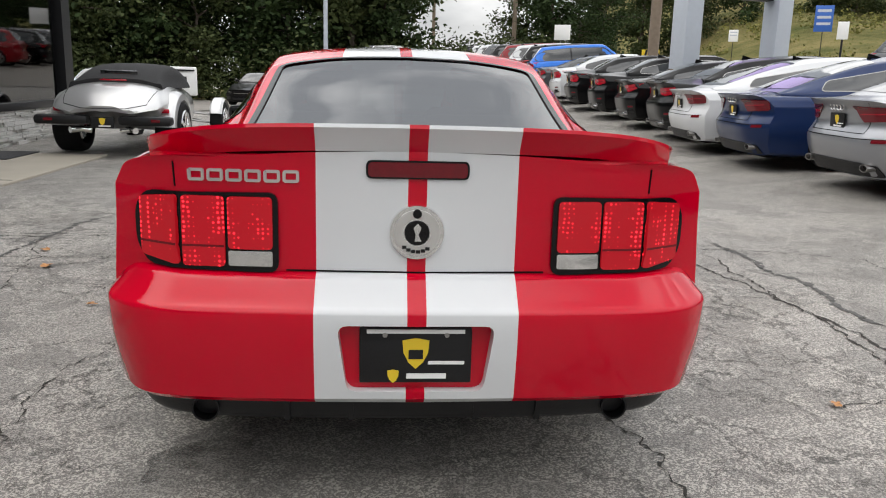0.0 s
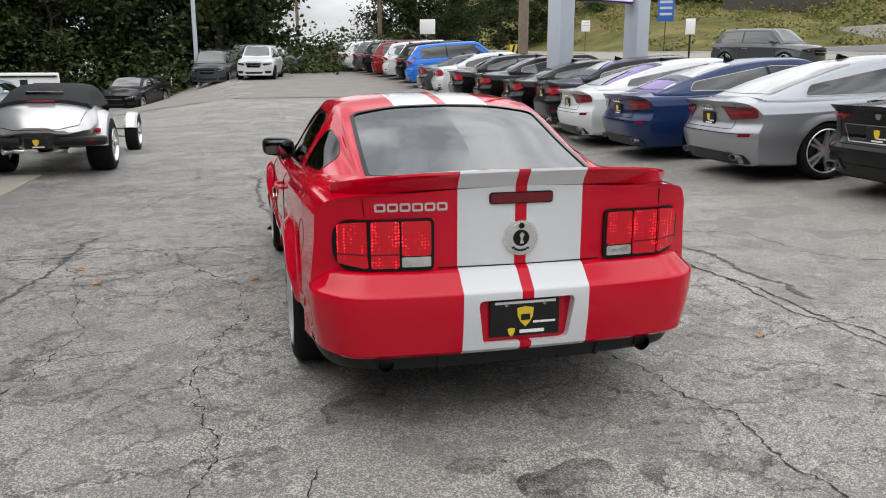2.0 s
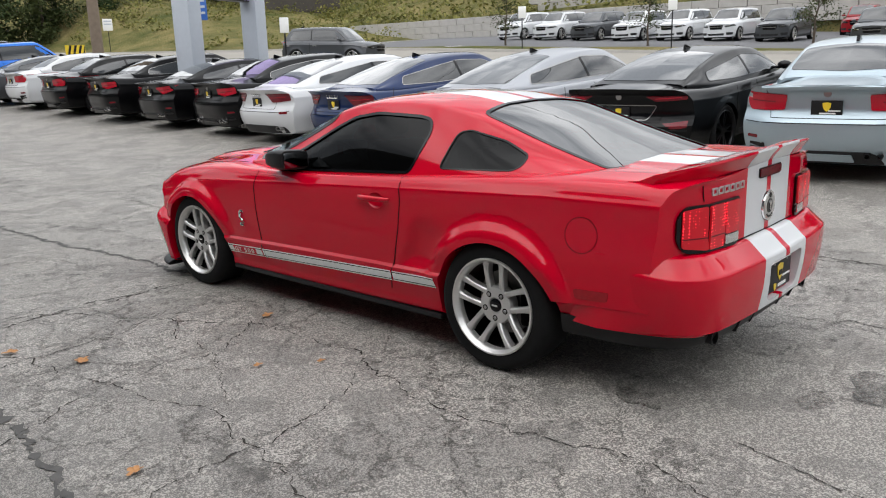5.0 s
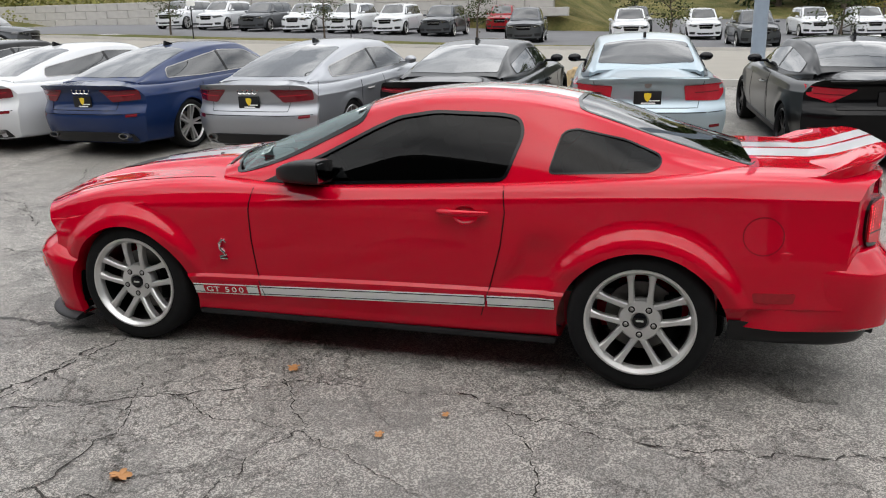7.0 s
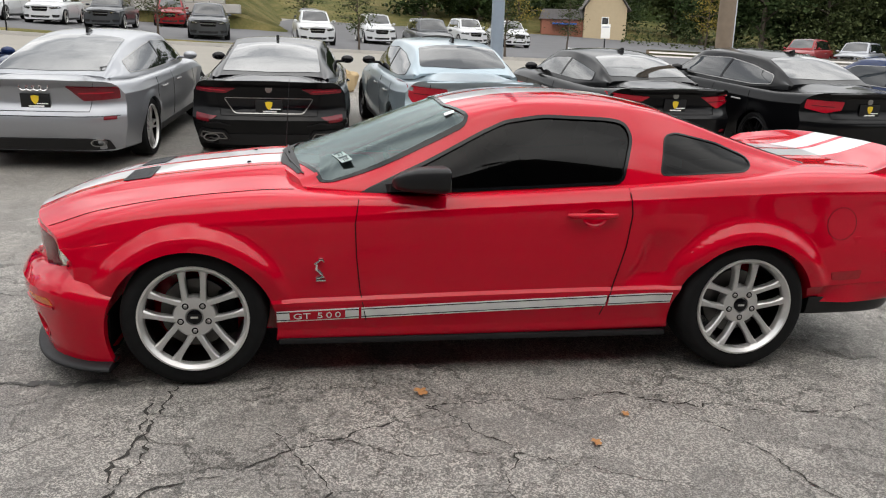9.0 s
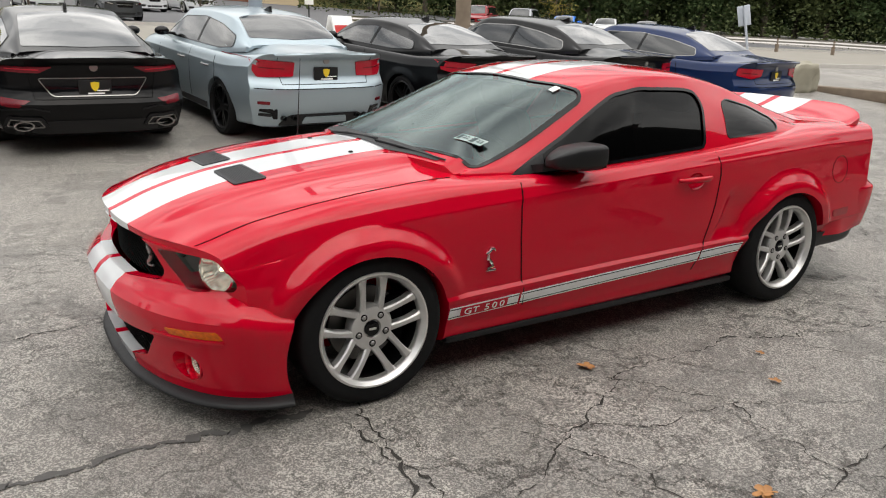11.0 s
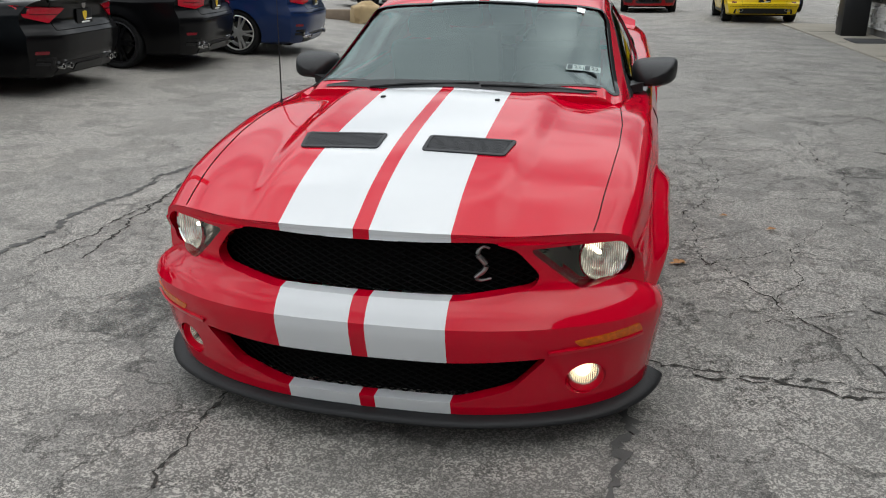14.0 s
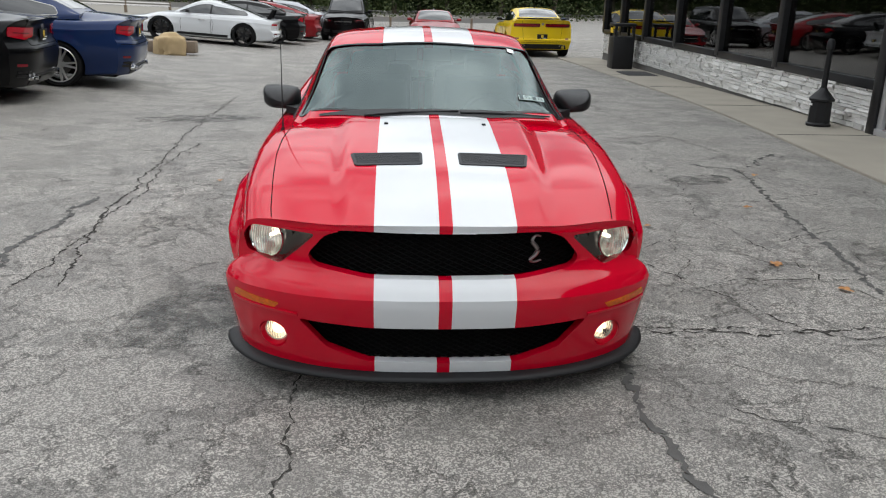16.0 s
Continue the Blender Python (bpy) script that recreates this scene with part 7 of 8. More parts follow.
for x, y, s, lk in ((66, -34, 1.4, 2), (52, -44, 1.2, 2), (60, -15, 1.3, 2), (56, 12, 1.2, 2), (62, 44, 1.0, 3), (50, -16, 0.9, 1), (58, 2, 1.3, 1)):
    plant(4, x, y, s, lk, "young tree with yellowing autumn leaves", "young trees")
for x, y in ((34, 16), (34, 8), (34, -1), (34, -8), (34, 25)):
    plant(4, x, y, 0.85, 1, "slender young street tree on the verge", "young trees")
for e in TREES:
    for o in list(e.children_recursive) + [e]:
        bpy.data.objects.remove(o)
# undergrowth
cards = []
br = random.Random(8)
for k in range(30000):
    t = br.random()
    if t < 0.5:
        x, y = br.uniform(-60, 10), 44.5 + br.gauss(0, 1.6)
    elif t < 0.72:
        x, y = -16.5 + br.gauss(0, 1.0), br.uniform(12, 48)
    else:
        a, d = radians(br.uniform(112, 200)), 78 + br.gauss(0, 2)
        x, y = -3 + d * math.sin(a), 2 + d * math.cos(a)
    h = abs(br.gauss(0, 0.7 if x > -4 and y > 0 else 1.5))
    leaf_card(cards, Vector((x, y, ground_z(x, y) + 0.1 + h)), br.uniform(0.08, 0.2), br)
for k in range(12000):   # hedge where the sky shows
    x, y = br.uniform(-6, 14), 62 + br.gauss(0, 1.6)
    leaf_card(cards, Vector((x, y, ground_z(x, y) + abs(br.gauss(0, 1.0)))), br.uniform(0.1, 0.22), br)
tagged(part("undergrowth", skin(cards), LEAVES[1], None, "", False), "tangled green shrubs and weeds at the wood edge", "shrubs", kind="stuff")
cards = []
for k in range(14000):
    x, y = 53 + 45 * br.random() ** 1.6, br.uniform(-6, 90)
    z = hill(x) + 0.8 * noise.noise((x * 0.06, y * 0.06, 1))
    leaf_card(cards, Vector((x, y, z + abs(br.gauss(0, 0.55)))), br.uniform(0.1, 0.28), br)
for k in range(260):   # bushes in clumps on both slopes
    if k % 2:
        x, y = 53 + 30 * br.random(), br.uniform(0, 70)
        z = hill(x)
    else:
        x, y = br.uniform(33, 75), br.uniform(47, 85)
        z = ground_z(x, min(y, 100)) + max(0, y - 50) * 0.17 * min(1, (x - 31) / 10)
    w = br.uniform(0.4, 1.3)
    for _ in range(70):
        d = Vector((br.gauss(0, 1), br.gauss(0, 1), abs(br.gauss(0, 0.9)))) * w * 0.6
        leaf_card(cards, Vector((x, y, z)) + d, br.uniform(0.09, 0.2), br)
tagged(part("hill_scrub", skin(cards), SCRUB, None, "", False), "yellow-green scrub scattered over the hillside", "shrubs", kind="stuff")


# ---------------------------------------------------------------- parked cars
def parked_curves(k):
    """Curves of a parked car with its middle at the origin and its nose towards +y."""
    L, W, belt, H, hood, deck = k["L"], k["W"] / 2, k["belt"], k["H"], k["hood"], k["deck"]
    r, f = -L / 2, L / 2
    c = dict(
        rear_from=r + 0.8, front_from=f - 0.9,
        zb=curve((r, 0.235), (r + 0.8, 0.19), (f - 0.8, 0.19), (f, 0.24)),
        xr=curve((r, W * 0.90), (r + 1.0, W * 0.95), (f - 1.0, W * 0.95), (f, W * 0.86)),
        xm=curve((r, W * 0.95), (r + 1.0, W * 0.995), (0, W * 0.985), (f - 1.0, W * 0.995), (f, W * 0.88)),
        zm=curve((r, 0.56), (f, 0.5)),
        xu=curve((r, W * 0.93), (r + 1.0, W * 0.985), (f - 1.2, W * 0.975), (f, W * 0.83)),
        zu=curve((r, deck * 0.84), (r + 1.0, belt * 0.88), (f - 1.2, belt * 0.84), (f, hood * 0.80)),
        xe=curve((r, W * 0.85), (r + 1.0, W * 0.925), (0, W * 0.93), (f - 1.2, W * 0.9), (f, W * 0.72)),
        ze=curve((r, deck * 0.955), (r + 0.9, belt * 1.0), (0, belt * 0.97), (f - 1.2, belt * 0.93), (f - 0.3, hood * 0.93), (f, hood * 0.84)),
        xt=curve((r, W * 0.74), (0, W * 0.85), (f - 1.2, W * 0.78), (f, W * 0.58)),
        zt=curve((r, deck * 0.99), (r + 0.9, belt * 1.01), (0, belt * 0.975), (f - 1.2, belt * 0.97), (f - 0.3, hood * 0.96), (f, hood * 0.88)),
        zh=curve((r, deck * 1.0), (r + 0.8, deck * 1.012), (0, belt), (f - 1.5, belt * 1.0), (f - 0.5, hood * 1.02), (f, hood * 0.9)),
        zc=curve((r, deck * 1.006), (r + 0.8, deck * 1.02), (0, belt * 1.01), (f - 1.5, belt * 1.02), (f - 0.5, hood * 1.03), (f, hood * 0.92)))
    a, b, t0, t1 = k["shield"], k["back"], k["top0"], k["top1"]
    m = (t0 + t1) / 2
    bb = max(belt, deck)
    g = dict(
        xb=curve((a, W * 0.78), (a - 0.5, W * 0.86), (m, W * 0.875), (b + 0.5, W * 0.83), (b, W * 0.72)),
        zb=curve((a, belt * 0.98), (m, belt * 0.97), (b, bb * 0.99)),
        xg=curve((a, W * 0.75), (t0, W * 0.67), (m, W * 0.655), (t1, W * 0.63), (b, W * 0.68)),
        zg=curve((a, belt * 0.99), ((a + t0) / 2, belt + (H - belt) * 0.46), (t0, H - 0.11), (m, H - 0.085), (t1, H - 0.12), ((t1 + b) / 2, bb + (H - bb) * 0.42), (b, bb * 0.985)),
        zc=curve((a, belt * 1.02), ((a + t0) / 2, belt + (H - belt) * 0.58), (t0, H - 0.025), (m, H), (t1, H - 0.03), ((t1 + b) / 2, bb + (H - bb) * 0.54), (b, bb * 1.015)))
    return c, g, r, f


def KIND(**k):
    return k


KINDS = dict(
    fastback=KIND(L=4.98, W=1.91, H=1.42, belt=0.95, hood=0.80, deck=1.03, shield=1.15, back=-2.08, top0=0.35, top1=-0.75, wb=(1.52, -1.40), wr=0.35,
                  lamp=[(0.33, 0.965), (0.845, 0.95), (0.845, 0.82), (0.5, 0.80)], lens=LENS_DARK_RED, plate=0.80, pipes=(0.62,), pipe_w=0.085, marker=0.62, badge="rings"),
    grand_coupe=KIND(L=4.87, W=1.92, H=1.36, belt=0.93, hood=0.77, deck=1.02, shield=1.0, back=-1.95, top0=0.2, top1=-0.7, wb=(1.46, -1.36), wr=0.35,
                     lamp=[(0.38, 0.93), (0.845, 0.925), (0.845, 0.875), (0.5, 0.865)], lens=LENS_DARK_RED, plate=0.72, pipes=(0.68,), pipe_w=0.1, marker=0.55, badge="disc", flank=True),
    saloon=KIND(L=4.68, W=1.88, H=1.43, belt=0.96, hood=0.83, deck=1.08, shield=0.95, back=-1.62, top0=0.25, top1=-0.95, wb=(1.42, -1.38), wr=0.335,
                lamp=[(0.4, 0.975), (0.84, 1.0), (0.845, 0.87), (0.8, 0.80), (0.42, 0.815)], lens=LENS_RED, plate=0.84, pipes=(0.42, 0.54), pipe_w=0.04, marker=0.52, badge="disc"),
    sport_coupe=KIND(L=4.67, W=1.87, H=1.36, belt=0.94, hood=0.80, deck=1.05, shield=0.9, back=-1.68, top0=0.15, top1=-0.8, wb=(1.42, -1.39), wr=0.335,
                     lamp=[(0.36, 0.94), (0.84, 0.965), (0.845, 0.86), (0.62, 0.79)], lens=LENS_RED, plate=0.83, pipes=(0.42, 0.54), pipe_w=0.04, marker=0.5, badge="disc"),
    large_saloon=KIND(L=5.0, W=1.91, H=1.44, belt=0.99, hood=0.85, deck=1.1, shield=1.1, back=-1.72, top0=0.4, top1=-0.95, wb=(1.52, -1.45), wr=0.345,
                      lamp=[(0.4, 0.98), (0.845, 0.99), (0.845, 0.87), (0.64, 0.83), (0.42, 0.87)], lens=LENS_RED, plate=0.87, pipes=(0.45, 0.57), pipe_w=0.045, marker=0.52, badge="disc"),
    suv=KIND(L=4.75, W=1.92, H=1.70, belt=1.08, hood=1.02, deck=1.1, shield=1.2, back=-2.3, top0=0.5, top1=-1.8, wb=(1.42, -1.42), wr=0.37,
             lamp=[(0.56, 1.07), (0.845, 1.07), (0.845, 0.93), (0.62, 0.92)], lens=LENS_RED, plate=0.86, pipes=(0.6,), pipe_w=0.05, marker=0.5, badge="disc", nose=True),
    rear_engine=KIND(L=4.55, W=1.88, H=1.29, belt=0.86, hood=0.68, deck=0.86, shield=0.85, back=-1.85, top0=0.1, top1=-0.45, wb=(1.22, -1.22), wr=0.35,
                     lamp=[(0.55, 0.76), (0.845, 0.75), (0.845, 0.70), (0.6, 0.70)], lens=LENS_RED, plate=0.56, pipes=(0.1,), pipe_w=0.05, marker=0.45, badge="disc", wing=True),
    muscle=KIND(L=5.02, W=1.95, H=1.45, belt=1.0, hood=0.9, deck=1.1, shield=0.75, back=-1.75, top0=-0.05, top1=-0.9, wb=(1.5, -1.45), wr=0.36,
                lamp=[(0.08, 0.985), (0.84, 0.985), (0.845, 0.885), (0.08, 0.885)], lens=LENS_DARK_RED, plate=0.60, pipes=(0.6,), pipe_w=0.08, marker=0.55, badge="disc", lip=True),
)
PROTO = {}


def build_kind(key):
    k = KINDS[key]
    c, g, r, f = parked_curves(k)
    e = thing("parked_car", "parked car standing on the lot", "car")
    W, H, belt, wr = k["W"] / 2, k["H"], k["belt"], k["wr"]
    arches = tuple((wy, wr - 0.02, wr + 0.04) for wy in k["wb"])
    pz, dk = k["plate"], k["deck"]
    tail = curve((0.18, 0.12), (0.30, 0.05), (0.42, -0.005), (0.50, -0.028), (pz - 0.17, -0.042), (pz - 0.125, -0.012), (pz - 0.02, 0.05), (dk - 0.11, 0.045), (dk - 0.045, 0.0), (dk, -0.028), (dk + 0.1, -0.028))
    b = part("body", shell(c, r, f, 76, 0.22, 0.42, arches, 0.016, wr + 0.13, 0.0, tail, None, 5), WHITE_PLAIN, e)
    bt = tree_of(b)
    wells = []
    for wy, wz, rr in arches:
        for s in (-1, 1):
            bm = lathe([(0.0001, W - 0.3), (rr, W - 0.3), (rr, 1.2), (0.0001, 1.2)], 40)
            bmesh.ops.translate(bm, vec=(0, wy, wz), verts=bm.verts)
            wells.append(bm if s > 0 else flipped(bm))
    cut(b, wells)
    gh = part("roof", greenhouse(g, k["back"], k["shield"], 30), WHITE_PLAIN, e)
    gt = tree_of(gh)
    a, q, t0, t1 = k["shield"], k["back"], k["top0"], k["top1"]
    top = H - 0.135
    side = [(a - 0.12, belt + 0.015), (t0 + 0.05, top - 0.04), ((t0 + t1) / 2, top + 0.008), (t1 + 0.1, top - 0.04), (t1 + (q - t1) * 0.55, belt + (H - belt) * 0.42), (t1 + (q - t1) * 0.64, belt + 0.075), (t1 - 0.1, belt + 0.035)]
    for s in ("-x", "+x"):
        part("side_window", drape(gt, rounded(side, 0.06), s, 0.004), PARKED_GLASS, e)
        part("window_trim", ring_on(gt, rounded(side, 0.06), s, 0.008, 0.006, step=0.08), STEEL if key in ("fastback", "large_saloon") else BLACK_GLOSS, e)
        yy = (t0 + t1) / 2 - 0.05
        part("door_pillar", ring_on(gt, [(yy, belt + 0.04), (yy - 0.03, top)], s, 0.05, 0.007, False), BLACK_GLOSS, e)
        for y0, lean in ((a - 0.25, 0.05), (yy, -0.02), (t1 - 0.25 if key not in ("sport_coupe", "rear_engine", "muscle") else yy, -0.1)):
            part("panel_seam", ring_on(bt, [(y0, belt - 0.04), (y0 + lean, 0.6), (y0 + lean * 0.5, 0.32)], s, 0.008, 0.003, False, 0.08), DARK, e)
        for y0 in (yy + 0.14, t1 - 0.12)[:1 if key in ("sport_coupe", "rear_engine", "muscle", "grand_coupe") else 2]:
            sx = -1 if s == "-x" else 1
            bm = bmesh.new()
            tube(bm, [onto(bt, (y0 + d, belt * 0.82), s, o) for d, o in ((0, 0.003), (0.03, 0.03), (0.17, 0.03), (0.2, 0.003))], 0.012, 6)
            part("door_handle", bm, BLACK_GLOSS if key == "grand_coupe" else STEEL, e)
        sx = -1 if s == "-x" else 1
        bm = bmesh.new()
        bmesh.ops.create_icosphere(bm, subdivisions=2, radius=1)
        bmesh.ops.transform(bm, matrix=pose((W * 0.93 + 0.07) * sx, a - 0.42, belt + 0.07) @ Matrix.Diagonal((0.10, 0.065, 0.062, 1)), verts=bm.verts)
        box(bm, *sorted(((W * 0.80) * sx, (W * 0.93 + 0.05) * sx)), a - 0.45, a - 0.39, belt + 0.02, belt + 0.055, 0.01)
        part("mirror", bm, WHITE_PLAIN, e)
        part("rocker", ring_on(bt, [(k["wb"][0] - wr - 0.12, 0.275), (k["wb"][1] + wr + 0.12, 0.275)], s, 0.07, 0.012, False, 0.2, 0.02), BLACK_PLASTIC, e)
    part("windshield", drape(gt, rounded([(-W * 0.68, a - 0.1), (0, a - 0.05), (W * 0.68, a - 0.1), (W * 0.56, t0 + 0.04), (0, t0 + 0.02), (-W * 0.56, t0 + 0.04)], 0.05), "+z", 0.004), PARKED_GLASS, e)
    part("rear_window", drape(gt, rounded([(-W * 0.62, q + 0.14), (0, q + 0.08), (W * 0.62, q + 0.14), (W * 0.54, t1 - 0.05), (0, t1 - 0.02), (-W * 0.54, t1 - 0.05)], 0.05), "+z", 0.004), PARKED_GLASS, e)
    part("roof_fin", prism([(t1 + 0.1, H - 0.03), (t1 + 0.3, H - 0.015), (t1 + 0.12, H + 0.05)], "x", -0.018, 0.018), BLACK_GLOSS, e)
    # tail
    for s in (-1, 1):
        lamp = rounded([(x * s, z) for x, z in k["lamp"]], 0.02)
        o = part("tail_lamp", drape(bt, lamp, "-y", 0.012, 0.014, 4), k["lens"], e, "red tail lamp")
        zs = [p[1] for p in k["lamp"]]
        xs = [p[0] for p in k["lamp"]]
        zm = (min(zs) + max(zs)) / 2
        part("lamp_bar", ring_on(bt, [((min(xs) + 0.12) * s, zm), ((max(xs) - 0.06) * s, zm + 0.01)], "-y", 0.012, 0.016, False, 0.05), LENS_RED if k["lens"] is LENS_DARK_RED else LENS_DARK_RED, o)
        part("reflector", drape(bt, rounded(rect(0.76 * s, k["marker"], 0.12, 0.035), 0.01), "-y", 0.006, 0.006, 2), LENS_DARK_RED, e)
        for x in k["pipes"]:
            bm = lathe([(k["pipe_w"] * 0.75, -0.12), (k["pipe_w"] * 0.75, 0.0), (k["pipe_w"] * 0.62, 0.0), (k["pipe_w"] * 0.58, -0.12)], 24)
            bmesh.ops.rotate(bm, cent=(0, 0, 0), matrix=Matrix.Rotation(radians(-90), 3, "Z"), verts=bm.verts)
            if k["pipe_w"] > 0.06:
                bmesh.ops.scale(bm, vec=(1.25, 1, 0.62), verts=bm.verts)
            p = onto(bt, (x * s, 0.40), "-y", 0.0)
            bmesh.ops.translate(bm, vec=(x * s, p.y - 0.03, 0.345), verts=bm.verts)
            part("exhaust_tip", bm, CHROME if key in ("sport_coupe", "large_saloon") else DARK_ALLOY if key == "saloon" else STEEL, e)
    if key in ("saloon", "sport_coupe", "large_saloon"):
        low = [(-0.58, 0.25), (-0.52, 0.345), (-0.44, 0.385), (0.44, 0.385), (0.52, 0.345), (0.58, 0.25)]
        part("diffuser", drape(bt, rounded(low, 0.02), "-y", 0.010, 0.03, 4), BLACK_PLASTIC, e)
        part("diffuser_blade", drape(bt, rounded([(-0.30, 0.275), (-0.27, 0.355), (0.27, 0.355), (0.30, 0.275)], 0.015), "-y", 0.022, 0.012, 3), WHITE_PLAIN, e)
        part("boot_lip", ring_on(bt, [(-0.66, dk - 0.022), (-0.4, dk - 0.014), (0.4, dk - 0.014), (0.66, dk - 0.022)], "-y", 0.024, 0.022, False, 0.06, 0.03), WHITE_PLAIN, e)
        for s in (-1, 1):
            part("corner_vent", drape(bt, rounded([(0.60 * s, 0.33), (0.62 * s, 0.455), (0.80 * s, 0.45), (0.80 * s, 0.42), (0.66 * s, 0.41), (0.65 * s, 0.33)], 0.012), "-y", 0.004, 0.006, 3), BLACK_GLOSS, e)
            part("vent_blade", drape(bt, rounded([(0.67 * s, 0.36), (0.67 * s, 0.395), (0.80 * s, 0.40), (0.80 * s, 0.37)], 0.008), "-y", 0.008, 0.01, 2), BLACK_PLASTIC, e)
    else:
        part("diffuser", drape(bt, rounded([(-0.76, 0.255), (-0.72, 0.37), (-0.5, 0.395), (0.5, 0.395), (0.72, 0.37), (0.76, 0.255)], 0.02), "-y", 0.010, 0.03, 4), BLACK_PLASTIC, e)
    part("bumper_line", ring_on(bt, [(-0.85, k["plate"] - 0.16), (0.85, k["plate"] - 0.16)], "-y", 0.008, 0.003, False), DARK, e)
    if k.get("flank"):
        panel = rounded([(-0.52, 0.815), (0.52, 0.815), (0.40, 0.635), (-0.40, 0.635)], 0.04)
        part("tail_panel", drape(bt, panel, "-y", 0.006, 0.01, 4), BLACK_GLOSS, e)
        part("panel_trim", ring_on(bt, panel, "-y", 0.008, 0.010, True, 0.04, 0.006), STEEL, e)
        for s in (-1, 1):
            part("exhaust_surround", ring_on(bt, rounded([(0.46 * s, 0.33), (0.52 * s, 0.43), (0.80 * s, 0.43), (0.84 * s, 0.33)], 0.02), "-y", 0.03, 0.02, True, 0.04, 0.02), DARK_ALLOY, e)
            part("exhaust_trim", ring_on(bt, rounded([(0.49 * s, 0.34), (0.54 * s, 0.41), (0.78 * s, 0.41), (0.81 * s, 0.34)], 0.015), "-y", 0.010, 0.026, True, 0.04, 0.02), STEEL, e)
            part("side_slat", ring_on(bt, [(0.44 * s, 0.50), (0.60 * s, 0.53), (0.86 * s, 0.50)], "-y", 0.014, 0.012, False, 0.05, 0.012), DARK_ALLOY, e)
            part("corner_vent", drape(bt, rounded([(0.60 * s, 0.60), (0.86 * s, 0.62), (0.86 * s, 0.54), (0.70 * s, 0.54)], 0.015), "-y", 0.005, 0.006, 3), LENS_DARK_RED, e)
    py = onto(bt, (0, pz), "-y", 0).y - 0.012
    pl = part("licence_plate", boxed(-0.155, 0.155, py - 0.012, py, pz - 0.078, pz + 0.078, 0.004), BLACK_PLASTIC, e, "black dealer plate with yellow shield")
    part("plate_shield", flat(shield(0.0, pz + 0.012, 0.042), py - 0.0125), YELLOW_PLAIN, pl)
    part("plate_print", flat(rect(0.075, pz - 0.03, 0.12, 0.012), py - 0.0125), WHITE_PLAIN, pl)
    part("plate_print", flat(rect(0.01, pz - 0.058, 0.16, 0.016), py - 0.0125), WHITE_PLAIN, pl)
    bz = max(z for _, z in k["lamp"]) - 0.01
    if k["badge"] == "rings":
        for x in (-0.105, -0.035, 0.035, 0.105):
            p = onto(bt, (x, bz), "-y", 0.004)
            bm = bmesh.new()
            tube(bm, [(x + 0.045 * math.cos(t), p.y, bz + 0.045 * math.sin(t)) for t in [j * math.tau / 20 for j in range(20)]], 0.008, 6, True)
            part("badge_ring", bm, CHROME, e)
    else:
        p = onto(bt, (0, bz), "-y", 0.0)
        part("badge", disc(0.04, 0.012, p.y + 0.002, bz, 0, 0, 24), STEEL, e)
    part("boot_seam", ring_on(bt, [(-0.62, k["deck"] - 0.03), (-0.56, pz - 0.11), (0.56, pz - 0.11), (0.62, k["deck"] - 0.03)], "-y", 0.006, 0.003, False), DARK, e)
    if k.get("wing"):
        bm = bmesh.new()
        box(bm, -0.80, 0.80, r + 0.02, r + 0.36, 1.17, 1.20, 0.012)
        part("rear_wing", bm, BLACK_GLOSS, e)
        for x in (-0.4, 0.4):
            part("wing_strut", prism([(r + 0.28, 0.84), (r + 0.42, 0.84), (r + 0.24, 1.175), (r + 0.14, 1.175)], "x", x - 0.015, x + 0.015), BLACK_GLOSS, e)
    if k.get("lip"):
        part("deck_spoiler", boxed(-0.78, 0.78, r + 0.02, r + 0.2, k["deck"] + 0.01, k["deck"] + 0.05, 0.015), BLACK_GLOSS, e)
    # nose
    hz = k["hood"] * 0.80
    for s in (-1, 1):
        hl = part("headlamp", drape(bt, rounded([(0.42 * s, hz - 0.01), (0.80 * s, hz + 0.05), (0.86 * s, hz - 0.04), (0.5 * s, hz - 0.10)], 0.02), "+y", 0.008, 0.012, 4), PARKED_GLASS, e, "clear headlamp")
        part("running_light", ring_on(bt, [(0.5 * s, hz - 0.03), (0.76 * s, hz + 0.01)], "+y", 0.02, 0.012, False, 0.05), CHROME, hl)
        part("bumper_intake", drape(bt, rounded([(0.52 * s, 0.46), (0.82 * s, 0.46), (0.80 * s, 0.34), (0.55 * s, 0.33)], 0.02), "+y", 0.006, 0.006, 3), BLACK_PLASTIC, e)
    part("front_grille", drape(bt, rounded([(-0.38, hz + 0.03), (0.38, hz + 0.03), (0.32, hz - 0.19), (-0.32, hz - 0.19)], 0.04), "+y", 0.008, 0.01, 4), BLACK_GLOSS, e, "black front grille")
    part("grille_bar", ring_on(bt, [(-0.34, hz - 0.07), (0.34, hz - 0.07)], "+y", 0.02, 0.014, False, 0.06), STEEL, e)
    part("lower_intake", drape(bt, rounded([(-0.45, 0.42), (0.45, 0.42), (0.4, 0.32), (-0.4, 0.32)], 0.02), "+y", 0.006, 0.006, 3), BLACK_PLASTIC, e)
    for wy in k["wb"]:
        for s in (-1, 1):
            w = new("wheel")
            w.parent = e
            w.matrix_basis = pose(s * (W - 0.135), wy, wr) @ (Matrix.Identity(4) if s > 0 else Matrix.Rotation(math.pi, 4, "Z"))
            rr = wr - 0.075
            part("tyre", tyre_mesh(wr, 0.25, rr), RUBBER, w)
            part("barrel", lathe([(rr, -0.09), (rr, 0.09), (rr - 0.016, 0.08), (rr - 0.02, -0.09)], 36), DARK, w)
